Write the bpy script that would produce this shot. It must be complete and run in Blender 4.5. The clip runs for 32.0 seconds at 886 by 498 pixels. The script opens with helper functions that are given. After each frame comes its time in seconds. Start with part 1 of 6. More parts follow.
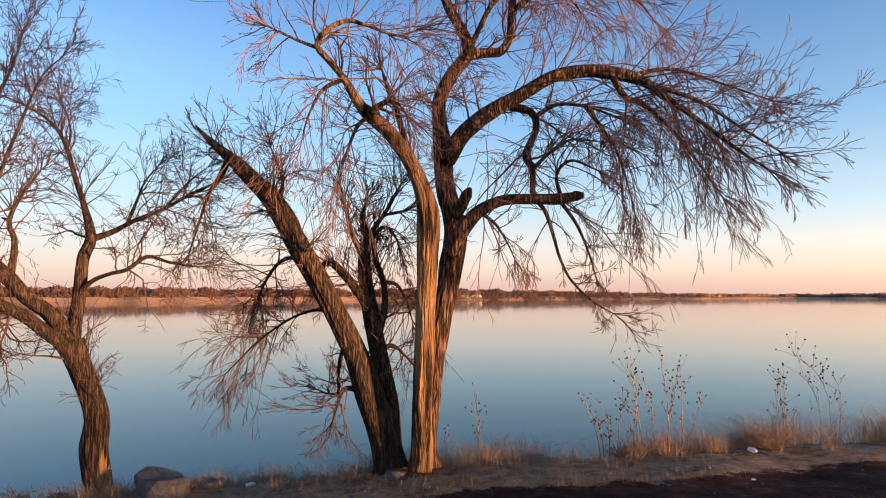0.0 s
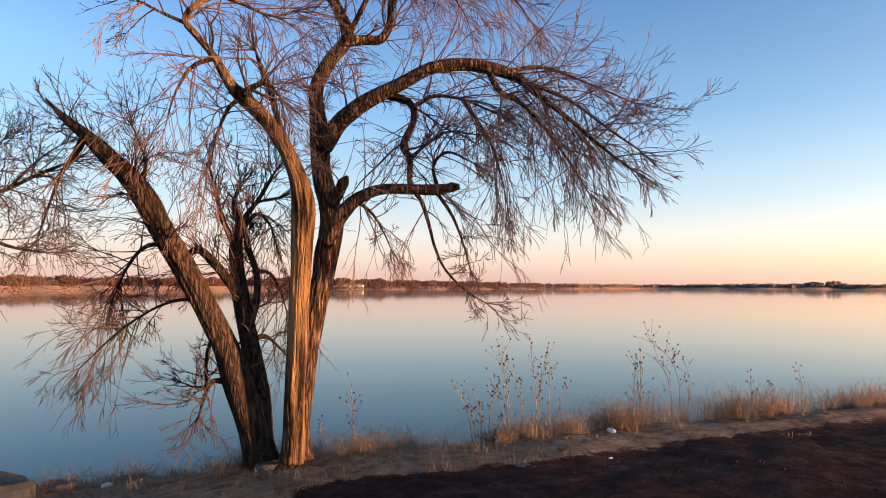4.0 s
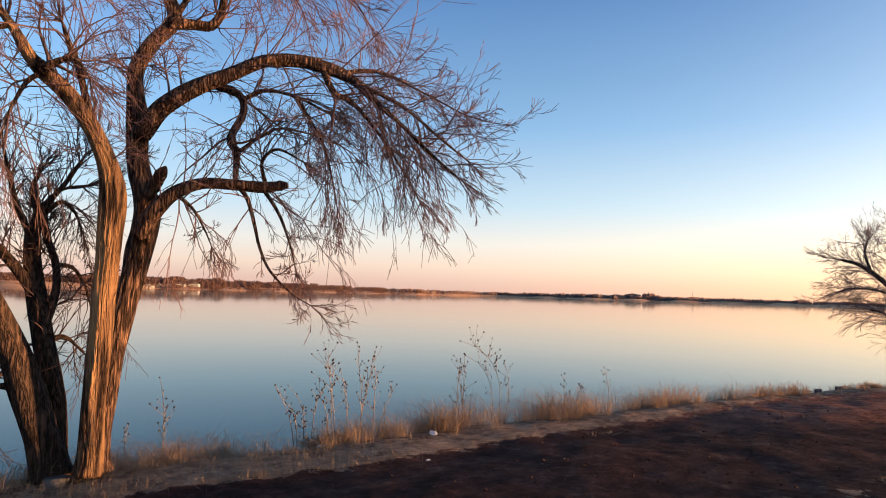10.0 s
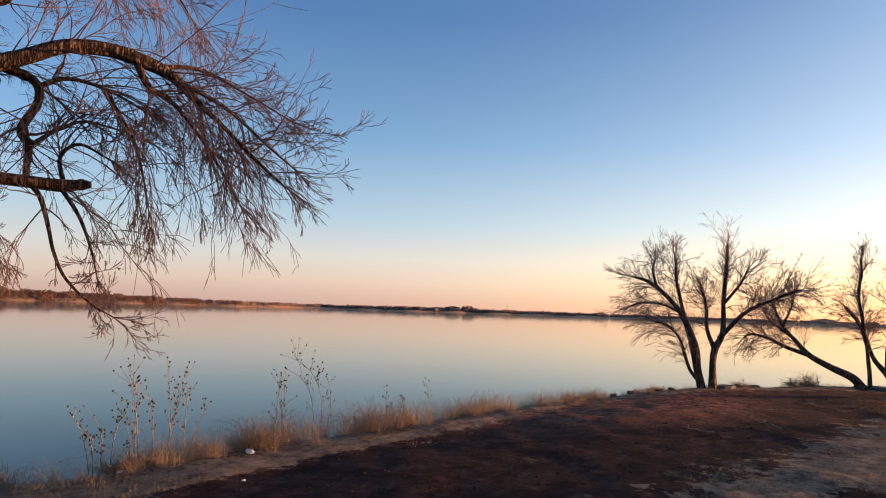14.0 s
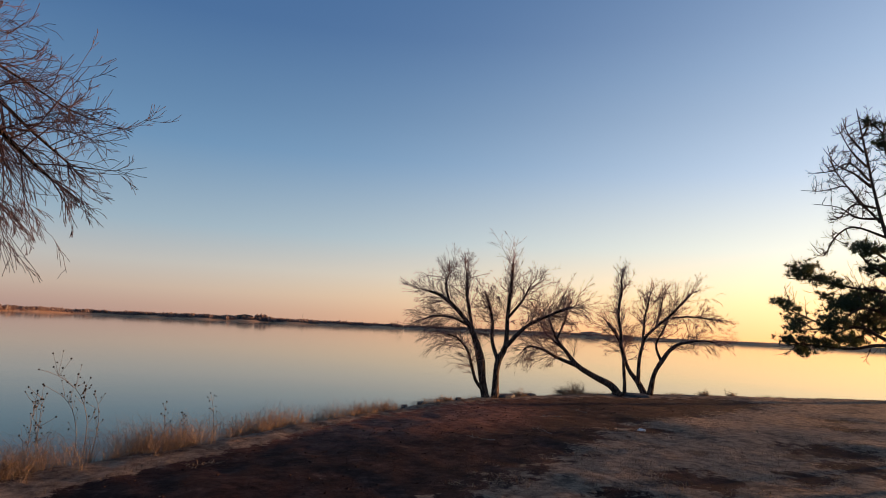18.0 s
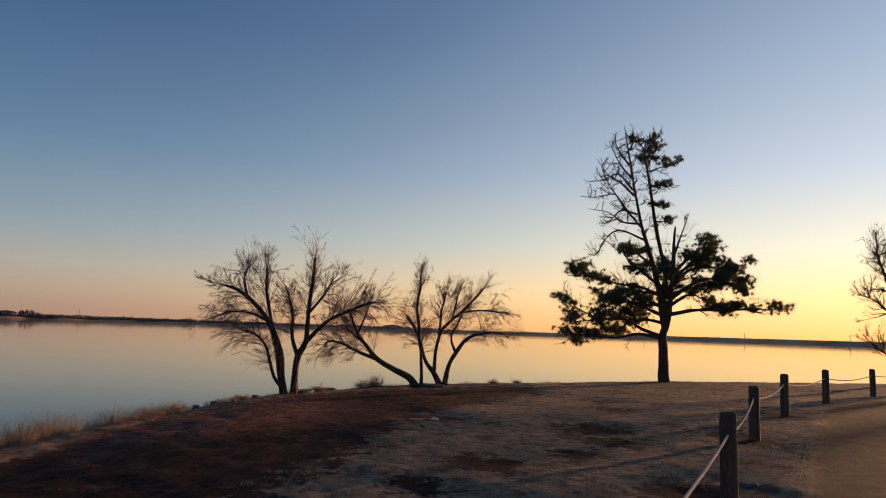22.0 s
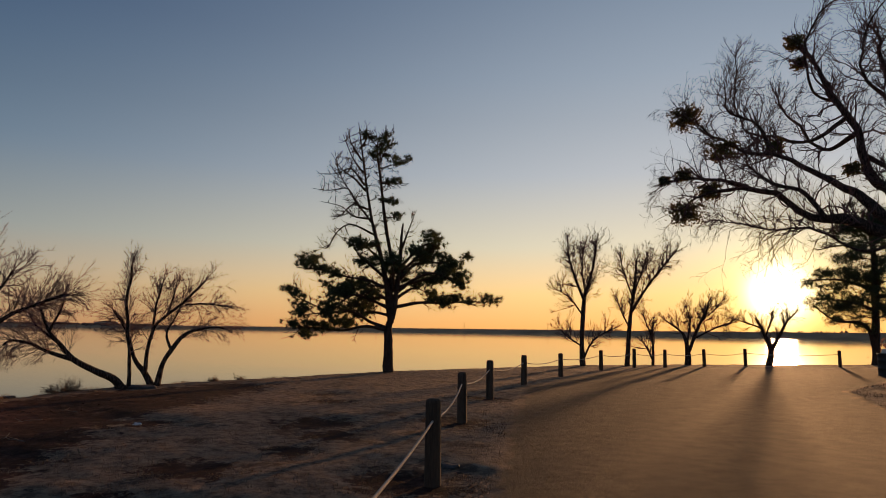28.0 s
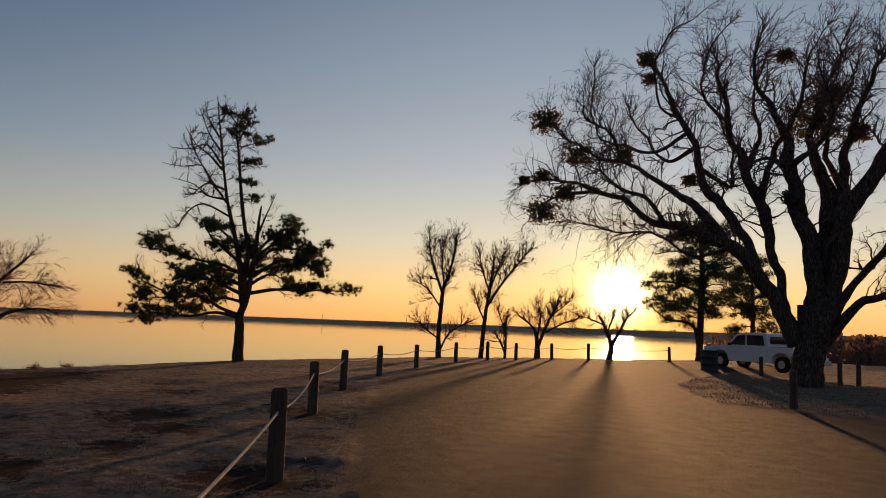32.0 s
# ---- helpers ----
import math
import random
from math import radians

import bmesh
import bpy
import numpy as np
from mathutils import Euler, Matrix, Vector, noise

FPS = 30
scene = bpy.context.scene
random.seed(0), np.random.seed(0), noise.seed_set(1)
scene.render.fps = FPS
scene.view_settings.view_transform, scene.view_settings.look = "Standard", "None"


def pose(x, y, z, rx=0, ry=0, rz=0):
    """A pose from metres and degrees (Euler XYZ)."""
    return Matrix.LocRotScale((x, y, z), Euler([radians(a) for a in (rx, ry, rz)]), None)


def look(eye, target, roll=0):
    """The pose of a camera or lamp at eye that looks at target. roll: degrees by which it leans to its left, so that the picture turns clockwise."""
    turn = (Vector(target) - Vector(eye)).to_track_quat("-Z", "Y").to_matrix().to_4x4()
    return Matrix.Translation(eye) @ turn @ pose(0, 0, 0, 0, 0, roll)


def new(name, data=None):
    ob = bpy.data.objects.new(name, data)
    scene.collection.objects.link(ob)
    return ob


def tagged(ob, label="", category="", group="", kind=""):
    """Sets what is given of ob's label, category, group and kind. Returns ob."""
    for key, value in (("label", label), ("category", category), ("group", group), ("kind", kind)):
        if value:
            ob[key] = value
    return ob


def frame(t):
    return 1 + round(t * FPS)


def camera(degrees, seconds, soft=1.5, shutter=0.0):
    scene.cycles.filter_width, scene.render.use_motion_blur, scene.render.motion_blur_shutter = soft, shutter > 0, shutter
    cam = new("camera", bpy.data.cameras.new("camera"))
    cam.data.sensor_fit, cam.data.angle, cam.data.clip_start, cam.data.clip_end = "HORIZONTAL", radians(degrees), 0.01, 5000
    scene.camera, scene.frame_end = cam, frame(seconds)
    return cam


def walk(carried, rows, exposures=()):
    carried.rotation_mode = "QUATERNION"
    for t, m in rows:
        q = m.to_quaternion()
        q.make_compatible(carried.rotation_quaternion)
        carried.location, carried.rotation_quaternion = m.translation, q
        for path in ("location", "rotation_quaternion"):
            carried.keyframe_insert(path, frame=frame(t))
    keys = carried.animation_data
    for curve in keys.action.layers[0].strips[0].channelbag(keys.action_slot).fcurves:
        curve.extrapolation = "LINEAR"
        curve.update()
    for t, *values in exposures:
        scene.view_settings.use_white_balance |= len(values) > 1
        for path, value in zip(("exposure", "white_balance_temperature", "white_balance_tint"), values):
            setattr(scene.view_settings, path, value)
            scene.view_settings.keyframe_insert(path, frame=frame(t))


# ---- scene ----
cam = camera(66.65, 32.0, soft=1.0)
PATH = [
    (0, (1.183, 2.118, 1.598), (3.200, 5.560, 1.881), -0.06),
    (0.5, (1.183, 2.118, 1.588), (3.254, 5.529, 1.864), 0.02),
    (1, (1.188, 2.110, 1.586), (3.326, 5.480, 1.841), -0.01),
    (1.5, (1.200, 2.105, 1.589), (3.401, 5.436, 1.837), -0.16),
    (2, (1.205, 2.101, 1.591), (3.485, 5.378, 1.838), -0.13),
    (2.5, (1.207, 2.109, 1.591), (3.583, 5.319, 1.820), 0.01),
    (3, (1.198, 2.121, 1.590), (3.668, 5.260, 1.804), 0.05),
    (3.5, (1.220, 2.104, 1.594), (3.756, 5.190, 1.808), 0.08),
    (5.5, (1.273, 2.063, 1.597), (3.997, 4.980, 1.855), 0.24),
    (6, (1.282, 2.065, 1.594), (4.073, 4.919, 1.854), 0.42),
    (6.5, (1.298, 2.052, 1.608), (4.137, 4.859, 1.858), 0.85),
    (7, (1.315, 2.040, 1.623), (4.206, 4.794, 1.864), 0.94),
    (7.5, (1.331, 2.025, 1.631), (4.270, 4.728, 1.866), 1.04),
    (8, (1.347, 2.016, 1.629), (4.327, 4.674, 1.865), 0.95),
    (8.5, (1.357, 2.004, 1.613), (4.390, 4.599, 1.865), 0.97),
    (9, (1.359, 1.999, 1.588), (4.457, 4.514, 1.856), 1.04),
    (9.5, (1.370, 1.983, 1.599), (4.522, 4.431, 1.864), 1.23),
    (10, (1.384, 1.968, 1.591), (4.585, 4.353, 1.852), 1.64),
    (10.5, (1.393, 1.959, 1.579), (4.657, 4.259, 1.821), 2.29),
    (11, (1.392, 1.966, 1.595), (4.727, 4.163, 1.810), 2.28),
    (11.5, (1.402, 1.968, 1.600), (4.794, 4.077, 1.806), 2.47),
    (12, (1.388, 1.972, 1.595), (4.836, 3.989, 1.811), 2.30),
    (12.5, (1.380, 1.967, 1.593), (4.890, 3.869, 1.844), 1.86),
    (13, (1.383, 1.983, 1.593), (4.959, 3.751, 1.888), 1.51),
    (13.5, (1.392, 1.985, 1.596), (5.030, 3.613, 1.940), 1.46),
    (14, (1.399, 1.991, 1.590), (5.095, 3.475, 1.954), 1.88),
    (14.5, (1.395, 2.000, 1.600), (5.138, 3.366, 1.957), 2.12),
    (16.5, (1.417, 2.026, 1.623), (5.310, 2.835, 2.058), 2.83),
    (17, (1.418, 2.018, 1.628), (5.336, 2.686, 2.081), 2.80),
    (17.5, (1.422, 2.010, 1.631), (5.363, 2.518, 2.089), 2.84),
    (18, (1.429, 1.998, 1.632), (5.387, 2.336, 2.100), 2.66),
    (18.5, (1.420, 1.990, 1.619), (5.389, 2.173, 2.088), 2.42),
    (19, (1.410, 1.977, 1.612), (5.383, 2.005, 2.086), 2.25),
    (19.5, (1.393, 1.989, 1.638), (5.364, 1.885, 2.116), 2.67),
    (20, (1.364, 1.977, 1.649), (5.329, 1.731, 2.130), 2.68),
    (20.5, (1.351, 1.974, 1.658), (5.302, 1.576, 2.141), 2.71),
    (21, (1.348, 1.959, 1.656), (5.283, 1.423, 2.139), 2.30),
    (21.5, (1.337, 1.956, 1.653), (5.253, 1.283, 2.127), 1.98),
    (22, (1.329, 1.955, 1.656), (5.218, 1.146, 2.133), 1.85),
    (22.5, (1.324, 1.957, 1.663), (5.188, 1.032, 2.135), 1.63),
    (23, (1.324, 1.944, 1.660), (5.162, 0.917, 2.126), 1.56),
    (23.5, (1.316, 1.940, 1.657), (5.128, 0.815, 2.117), 1.36),
    (24, (1.314, 1.939, 1.646), (5.088, 0.694, 2.109), 1.60),
    (24.5, (1.321, 1.926, 1.665), (5.035, 0.521, 2.146), 1.45),
    (25, (1.341, 1.865, 1.661), (5.002, 0.324, 2.138), 0.89),
    (25.5, (1.369, 1.820, 1.662), (4.972, 0.144, 2.127), 0.68),
    (27.5, (1.476, 1.680, 1.652), (4.830, -0.442, 2.149), 1.19),
    (28, (1.491, 1.651, 1.649), (4.783, -0.570, 2.125), 0.84),
    (28.5, (1.515, 1.632, 1.636), (4.736, -0.698, 2.082), 1.10),
    (29, (1.536, 1.598, 1.613), (4.688, -0.824, 2.057), 1.09),
    (29.5, (1.548, 1.582, 1.631), (4.647, -0.912, 2.051), 1.10),
    (30, (1.578, 1.557, 1.627), (4.602, -1.029, 2.045), 1.49),
    (30.5, (1.607, 1.517, 1.622), (4.548, -1.161, 2.044), 1.41),
    (31, (1.640, 1.476, 1.613), (4.512, -1.273, 2.052), 1.22),
    (31.5, (1.684, 1.441, 1.606), (4.499, -1.363, 2.066), 1.44),
    (32, (1.692, 1.433, 1.604), (4.466, -1.414, 2.053), 2.24),
]
walk(cam, [(t, look(eye, target, roll)) for t, eye, target, roll in PATH],
     exposures=[(0.0, 0.25, 6500, 10), (9.0, 0.21, 6500, 10), (13.0, 0.01, 6450, 10), (16.0, -0.42, 6300, 10), (19.0, -0.76, 6280, 10), (24.0, -1.33, 6480, 10), (28.0, -1.60, 6780, 10), (32.0, -1.62, 6850, 10)])

# ---- sky and sun ----
SUN_HEADING, SUN_HEIGHT = radians(150.6), radians(3.1)
SUN_WAY = Vector((math.sin(SUN_HEADING) * math.cos(SUN_HEIGHT), math.cos(SUN_HEADING) * math.cos(SUN_HEIGHT), math.sin(SUN_HEIGHT)))
world = bpy.data.worlds.new("world")
scene.world = world
world.use_nodes = True
wn, wl = world.node_tree.nodes, world.node_tree.links
wn.clear()
sky = wn.new("ShaderNodeTexSky")
sky.sky_type = "NISHITA"
sky.sun_disc = False
sky.sun_elevation, sky.sun_rotation = SUN_HEIGHT, SUN_HEADING
sky.altitude, sky.air_density, sky.dust_density, sky.ozone_density = 300, 1.0, 1.2, 1.4
back = wn.new("ShaderNodeBackground")
back.inputs["Strength"].default_value = 1.0
wout = wn.new("ShaderNodeOutputWorld")
coords = wn.new("ShaderNodeTexCoord")


def sky_math(op, a, b=None):
    n = wn.new("ShaderNodeMath")
    n.operation = op
    for k, v in enumerate((a, b)):
        if v is None:
            continue
        if isinstance(v, (int, float)):
            n.inputs[k].default_value = v
        else:
            wl.new(v, n.inputs[k])
    return n.outputs[0]


def sky_dot(way):
    n = wn.new("ShaderNodeVectorMath")
    n.operation = "DOT_PRODUCT"
    n.inputs[1].default_value = way
    wl.new(coords.outputs["Generated"], n.inputs[0])
    return n.outputs["Value"]


def sky_scale(colour, fac):
    n = wn.new("ShaderNodeVectorMath")
    n.operation = "SCALE"
    if isinstance(colour, tuple):
        n.inputs[0].default_value = colour
    else:
        wl.new(colour, n.inputs[0])
    if isinstance(fac, float):
        n.inputs["Scale"].default_value = fac
    else:
        wl.new(fac, n.inputs["Scale"])
    return n.outputs["Vector"]


def sky_add(a, b):
    n = wn.new("ShaderNodeVectorMath")
    n.operation = "ADD"
    wl.new(a, n.inputs[0])
    wl.new(b, n.inputs[1])
    return n.outputs["Vector"]


def sky_ramp(stops):
    """Colour by height over the horizon, given in degrees; the colours are quartered to fit the ramp."""
    r = wn.new("ShaderNodeValToRGB")
    while len(r.color_ramp.elements) < len(stops):
        r.color_ramp.elements.new(0.5)
    for e, (deg, c) in zip(r.color_ramp.elements, stops):
        e.position, e.color = math.sin(radians(deg)), (*(v / 4 for v in c), 1)
    wl.new(up_z, r.inputs["Fac"])
    return sky_scale(r.outputs["Color"], 4.0)


up_z = sky_math("MAXIMUM", sky_dot((0, 0, 1)), 0.0)
away = sky_ramp([(0, (0.66, 0.445, 0.40)), (1.0, (0.77, 0.54, 0.46)), (2.2, (0.865, 0.685, 0.57)), (4.2, (0.82, 0.80, 0.755)), (7.4, (0.55, 0.735, 0.87)), (14, (0.275, 0.52, 0.825)), (24, (0.13, 0.295, 0.615)), (45, (0.08, 0.20, 0.50)), (90, (0.05, 0.14, 0.38))])
toward = sky_ramp([(0, (3.7, 1.78, 0.52)), (3, (3.7, 2.4, 0.98)), (7, (2.7, 2.45, 1.85)), (13, (1.78, 1.92, 2.12)), (21, (1.16, 1.42, 1.78)), (32, (0.53, 0.77, 1.17)), (50, (0.20, 0.36, 0.66)), (90, (0.05, 0.14, 0.38))])
level = sky_math("SQRT", sky_math("MAXIMUM", sky_math("SUBTRACT", 1.0, sky_math("MULTIPLY", up_z, up_z)), 0.0001))
facing = sky_math("DIVIDE", sky_dot((math.sin(SUN_HEADING), math.cos(SUN_HEADING), 0)), level)
side = sky_math("POWER", sky_math("MULTIPLY", sky_math("ADD", sky_math("MINIMUM", facing, 1.0), 1.0), 0.5), sky_math("ADD", 4.3, sky_math("MULTIPLY", up_z, 6.0)))
blend_sky = wn.new("ShaderNodeMix")
blend_sky.data_type = "RGBA"
wl.new(side, blend_sky.inputs[0])
wl.new(away, blend_sky.inputs[6])
wl.new(toward, blend_sky.inputs[7])
# the bright air close round the sun
near_sun = sky_math("MAXIMUM", sky_dot(tuple(SUN_WAY)), 0.0)
halo = sky_scale((1.5, 1.05, 0.20), sky_math("POWER", near_sun, 300.0))
blaze = sky_scale((14.0, 12.5, 8.5), sky_math("POWER", near_sun, 2200.0))
# clear sky is darkest a quarter turn from the sun and brightens again opposite it
opposite = sky_math("MINIMUM", sky_dot(tuple(SUN_WAY)), 0.0)
opposite = sky_math("MULTIPLY", opposite, opposite)
high_up = sky_math("MINIMUM", sky_math("MAXIMUM", sky_math("MULTIPLY", sky_math("SUBTRACT", up_z, 0.08), 4.5), 0.0), 1.0)
scatter_law = sky_math("ADD", sky_math("MULTIPLY", high_up, sky_math("SUBTRACT", sky_math("MULTIPLY", opposite, 0.80), 0.12)), 0.92)
total = sky_add(sky_add(sky_scale(blend_sky.outputs[2], scatter_law), sky_scale(sky.outputs["Color"], 0.012)), sky_add(halo, blaze))
wl.new(total, back.inputs["Color"])
wl.new(back.outputs["Background"], wout.inputs["Surface"])

sun = new("sun", bpy.data.lights.new("sun", "SUN"))
sun.data.energy, sun.data.angle, sun.data.color = 17.0, radians(2.0), (1.0, 0.52, 0.23)
sun.matrix_world = look(SUN_WAY * 100, (0, 0, 0))


# ---- materials ----
def material(name):
    m = bpy.data.materials.new(name)
    m.use_nodes = True
    n, l = m.node_tree.nodes, m.node_tree.links
    return m, n, l, n["Principled BSDF"]


def noise_node(n, l, scale, detail=4.0, stretch=None, rough=0.55):
    tex = n.new("ShaderNodeTexNoise")
    tex.inputs["Scale"].default_value, tex.inputs["Detail"].default_value, tex.inputs["Roughness"].default_value = scale, detail, rough
    c = n.new("ShaderNodeTexCoord")
    if stretch:
        mp = n.new("ShaderNodeMapping")
        mp.inputs["Scale"].default_value = stretch
        l.new(c.outputs["Object"], mp.inputs["Vector"])
        l.new(mp.outputs["Vector"], tex.inputs["Vector"])
    else:
        l.new(c.outputs["Object"], tex.inputs["Vector"])
    return tex.outputs["Fac"]


def ramp(n, l, fac, stops):
    r = n.new("ShaderNodeValToRGB")
    while len(r.color_ramp.elements) < len(stops):
        r.color_ramp.elements.new(0.5)
    for e, (p, c) in zip(r.color_ramp.elements, stops):
        e.position, e.color = p, (*c, 1)
    l.new(fac, r.inputs["Fac"])
    return r.outputs["Color"]


def mix(n, l, fac, a, b):
    x = n.new("ShaderNodeMix")
    x.data_type = "RGBA"
    for sock, v in ((x.inputs[0], fac), (x.inputs[6], a), (x.inputs[7], b)):
        if isinstance(v, float):
            sock.default_value = v
        elif isinstance(v, tuple):
            sock.default_value = (*v, 1)
        else:
            l.new(v, sock)
    return x.outputs[2]


def bump(n, l, height, strength, distance, p):
    b = n.new("ShaderNodeBump")
    b.inputs["Strength"].default_value, b.inputs["Distance"].default_value = strength, distance
    l.new(height, b.inputs["Height"])
    l.new(b.outputs["Normal"], p.inputs["Normal"])


def two_tone(name, dark, light, scale, rough=0.8, stretch=None, bump_scale=0, bump_depth=0.01, metal=0.0, spread=0.2):
    m, n, l, p = material(name)
    big, fine = noise_node(n, l, scale, 5, stretch), noise_node(n, l, scale * 7, 3, stretch)
    blend = n.new("ShaderNodeMath")
    blend.operation = "MULTIPLY_ADD"
    l.new(fine, blend.inputs[0])
    blend.inputs[1].default_value = 0.4
    half = n.new("ShaderNodeMath")
    half.operation = "MULTIPLY"
    l.new(big, half.inputs[0])
    half.inputs[1].default_value = 0.6
    l.new(half.outputs[0], blend.inputs[2])
    l.new(ramp(n, l, blend.outputs[0], [(0.5 - spread, dark), (0.5 + spread, light)]), p.inputs["Base Color"])
    p.inputs["Roughness"].default_value, p.inputs["Metallic"].default_value = rough, metal
    if rough > 0.7:
        p.inputs["Specular IOR Level"].default_value = 0.12
    if bump_scale:
        bump(n, l, noise_node(n, l, bump_scale, 6, stretch), 0.8, bump_depth, p)
    return m


def bark_material(name, crack, ridge, crest, scale, stretch, depth, worn=None):
    """Long furrows between rough ridges; worn: where the bark is gone the bare wood shows, towards one side."""
    m, n, l, p = material(name)
    warp = noise_node(n, l, scale, 3.5, (1.0, 1.0, stretch), 0.5)
    fold = n.new("ShaderNodeMath")
    fold.operation = "SUBTRACT"
    l.new(warp, fold.inputs[0])
    fold.inputs[1].default_value = 0.5
    furrow = n.new("ShaderNodeMath")
    furrow.operation = "ABSOLUTE"
    l.new(fold.outputs[0], furrow.inputs[0])
    colour = ramp(n, l, furrow.outputs[0], [(0.012, crack), (0.075, ridge), (0.20, crest)])
    patch = noise_node(n, l, 2.5, 4)
    colour = mix(n, l, ramp(n, l, patch, [(0.35, (0, 0, 0)), (0.7, (0.45, 0.45, 0.45))]), colour, ridge)
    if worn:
        # bare wood; its orange crest tone holds some of the sun's gold
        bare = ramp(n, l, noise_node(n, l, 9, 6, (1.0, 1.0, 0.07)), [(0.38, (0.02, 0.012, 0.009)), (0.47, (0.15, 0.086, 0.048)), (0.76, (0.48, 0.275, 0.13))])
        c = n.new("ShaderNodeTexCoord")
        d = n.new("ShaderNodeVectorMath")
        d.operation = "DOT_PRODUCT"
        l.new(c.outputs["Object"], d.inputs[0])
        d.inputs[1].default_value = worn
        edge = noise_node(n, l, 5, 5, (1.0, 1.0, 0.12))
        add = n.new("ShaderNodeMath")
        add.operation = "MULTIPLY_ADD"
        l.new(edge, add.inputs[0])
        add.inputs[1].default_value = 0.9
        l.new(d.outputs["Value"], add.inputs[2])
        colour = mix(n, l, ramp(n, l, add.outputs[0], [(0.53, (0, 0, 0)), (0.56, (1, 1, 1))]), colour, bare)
    l.new(colour, p.inputs["Base Color"])
    p.inputs["Roughness"].default_value, p.inputs["Specular IOR Level"].default_value = 0.9, 0.12
    bump(n, l, furrow.outputs[0], 1.0, depth, p)
    return m


BARK = bark_material("willow_bark", (0.008, 0.006, 0.005), (0.048, 0.031, 0.024), (0.105, 0.064, 0.047), 25, 0.13, 0.10)
# brighter copy of the reddish bark, with low sunlight put into its colour
LIT_RED_BARK = bark_material("lit_reddish_willow_bark", (0.012, 0.008, 0.006), (0.085, 0.05, 0.036), (0.31, 0.18, 0.115), 25, 0.13, 0.10)
# bark worn off one side, warmed with sunlight painted into the tones
LIT_WORN_BARK = bark_material("lit_worn_willow_bark", (0.014, 0.009, 0.007), (0.11, 0.06, 0.036), (0.31, 0.18, 0.10), 30, 0.10, 0.10, (-0.10, -0.90, 0.035))
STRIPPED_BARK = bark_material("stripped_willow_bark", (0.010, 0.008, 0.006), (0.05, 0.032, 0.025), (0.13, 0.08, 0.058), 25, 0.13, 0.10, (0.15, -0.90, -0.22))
TWIG = two_tone("twig_bark", (0.075, 0.043, 0.04), (0.21, 0.125, 0.115), 3, 0.75)
DARK_TWIG = two_tone("dark_twig_bark", (0.038, 0.025, 0.022), (0.11, 0.068, 0.06), 3, 0.75)
# lighter, redder twig copy; side sunlight is part of this colour
LIT_TWIG = two_tone("lit_twig_bark", (0.18, 0.095, 0.078), (0.36, 0.205, 0.17), 3, 0.75)
GREY_BARK = bark_material("grey_bark", (0.014, 0.010, 0.008), (0.085, 0.058, 0.045), (0.20, 0.135, 0.10), 20, 0.18, 0.06)
PINE_BARK = two_tone("pine_bark", (0.025, 0.018, 0.015), (0.11, 0.07, 0.05), 9, 0.9, (1.0, 1.0, 0.4), 18, 0.02)
NEEDLE = two_tone("pine_needle", (0.02, 0.035, 0.014), (0.055, 0.075, 0.03), 2, 0.6)
MISTLETOE = two_tone("mistletoe_leaf", (0.045, 0.05, 0.015), (0.11, 0.10, 0.03), 4, 0.65)
DRY_GRASS = two_tone("dry_grass", (0.15, 0.096, 0.06), (0.40, 0.28, 0.185), 2.5, 0.8)
SHORT_GRASS = two_tone("short_dry_grass", (0.13, 0.085, 0.054), (0.37, 0.256, 0.165), 3, 0.85)
STALK = two_tone("dry_stalk", (0.13, 0.105, 0.088), (0.30, 0.25, 0.215), 5, 0.8)
SEED = two_tone("seed_head", (0.02, 0.014, 0.011), (0.06, 0.04, 0.03), 20, 0.9)
POST = two_tone("weathered_post", (0.04, 0.025, 0.017), (0.155, 0.10, 0.065), 8, 0.85, (1.0, 1.0, 0.12), 40, 0.006)
ROPE = two_tone("pale_rope", (0.32, 0.27, 0.21), (0.55, 0.48, 0.38), 30, 0.9, None, 120, 0.004)
ROCK = two_tone("shore_rock", (0.045, 0.041, 0.038), (0.13, 0.118, 0.108), 3, 0.85, None, 14, 0.03)
PAPER = two_tone("crumpled_white_foam", (0.55, 0.54, 0.52), (0.82, 0.81, 0.79), 14, 0.6, None, 30, 0.01)
WHITE_PAINT = two_tone("white_car_paint", (0.72, 0.72, 0.71), (0.80, 0.80, 0.79), 2, 0.3)
TYRE = two_tone("tyre_rubber", (0.012, 0.012, 0.012), (0.03, 0.028, 0.026), 12, 0.85)
CHROME = two_tone("wheel_metal", (0.35, 0.35, 0.36), (0.55, 0.55, 0.56), 8, 0.35, None, 0, 0, 0.9)
RED_LENS = two_tone("red_lamp_lens", (0.35, 0.012, 0.01), (0.5, 0.02, 0.015), 8, 0.2)
DARK_TRIM = two_tone("dark_trim", (0.012, 0.012, 0.013), (0.035, 0.034, 0.033), 9, 0.6)
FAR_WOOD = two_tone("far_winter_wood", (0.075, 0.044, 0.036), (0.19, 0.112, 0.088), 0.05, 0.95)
# paler copy of the far wood, distance haze mixed into its colour
HAZY_WOOD = two_tone("hazy_far_wood", (0.23, 0.16, 0.14), (0.39, 0.28, 0.24), 0.05, 0.95)
HOUSE_WALL = two_tone("house_siding", (0.30, 0.29, 0.28), (0.46, 0.45, 0.43), 0.4, 0.8)
HOUSE_ROOF = two_tone("house_roof", (0.08, 0.07, 0.065), (0.16, 0.14, 0.13), 0.4, 0.9)
MAST = two_tone("mast_metal", (0.12, 0.12, 0.12), (0.22, 0.21, 0.2), 0.5, 0.6, None, 0, 0, 0.5)


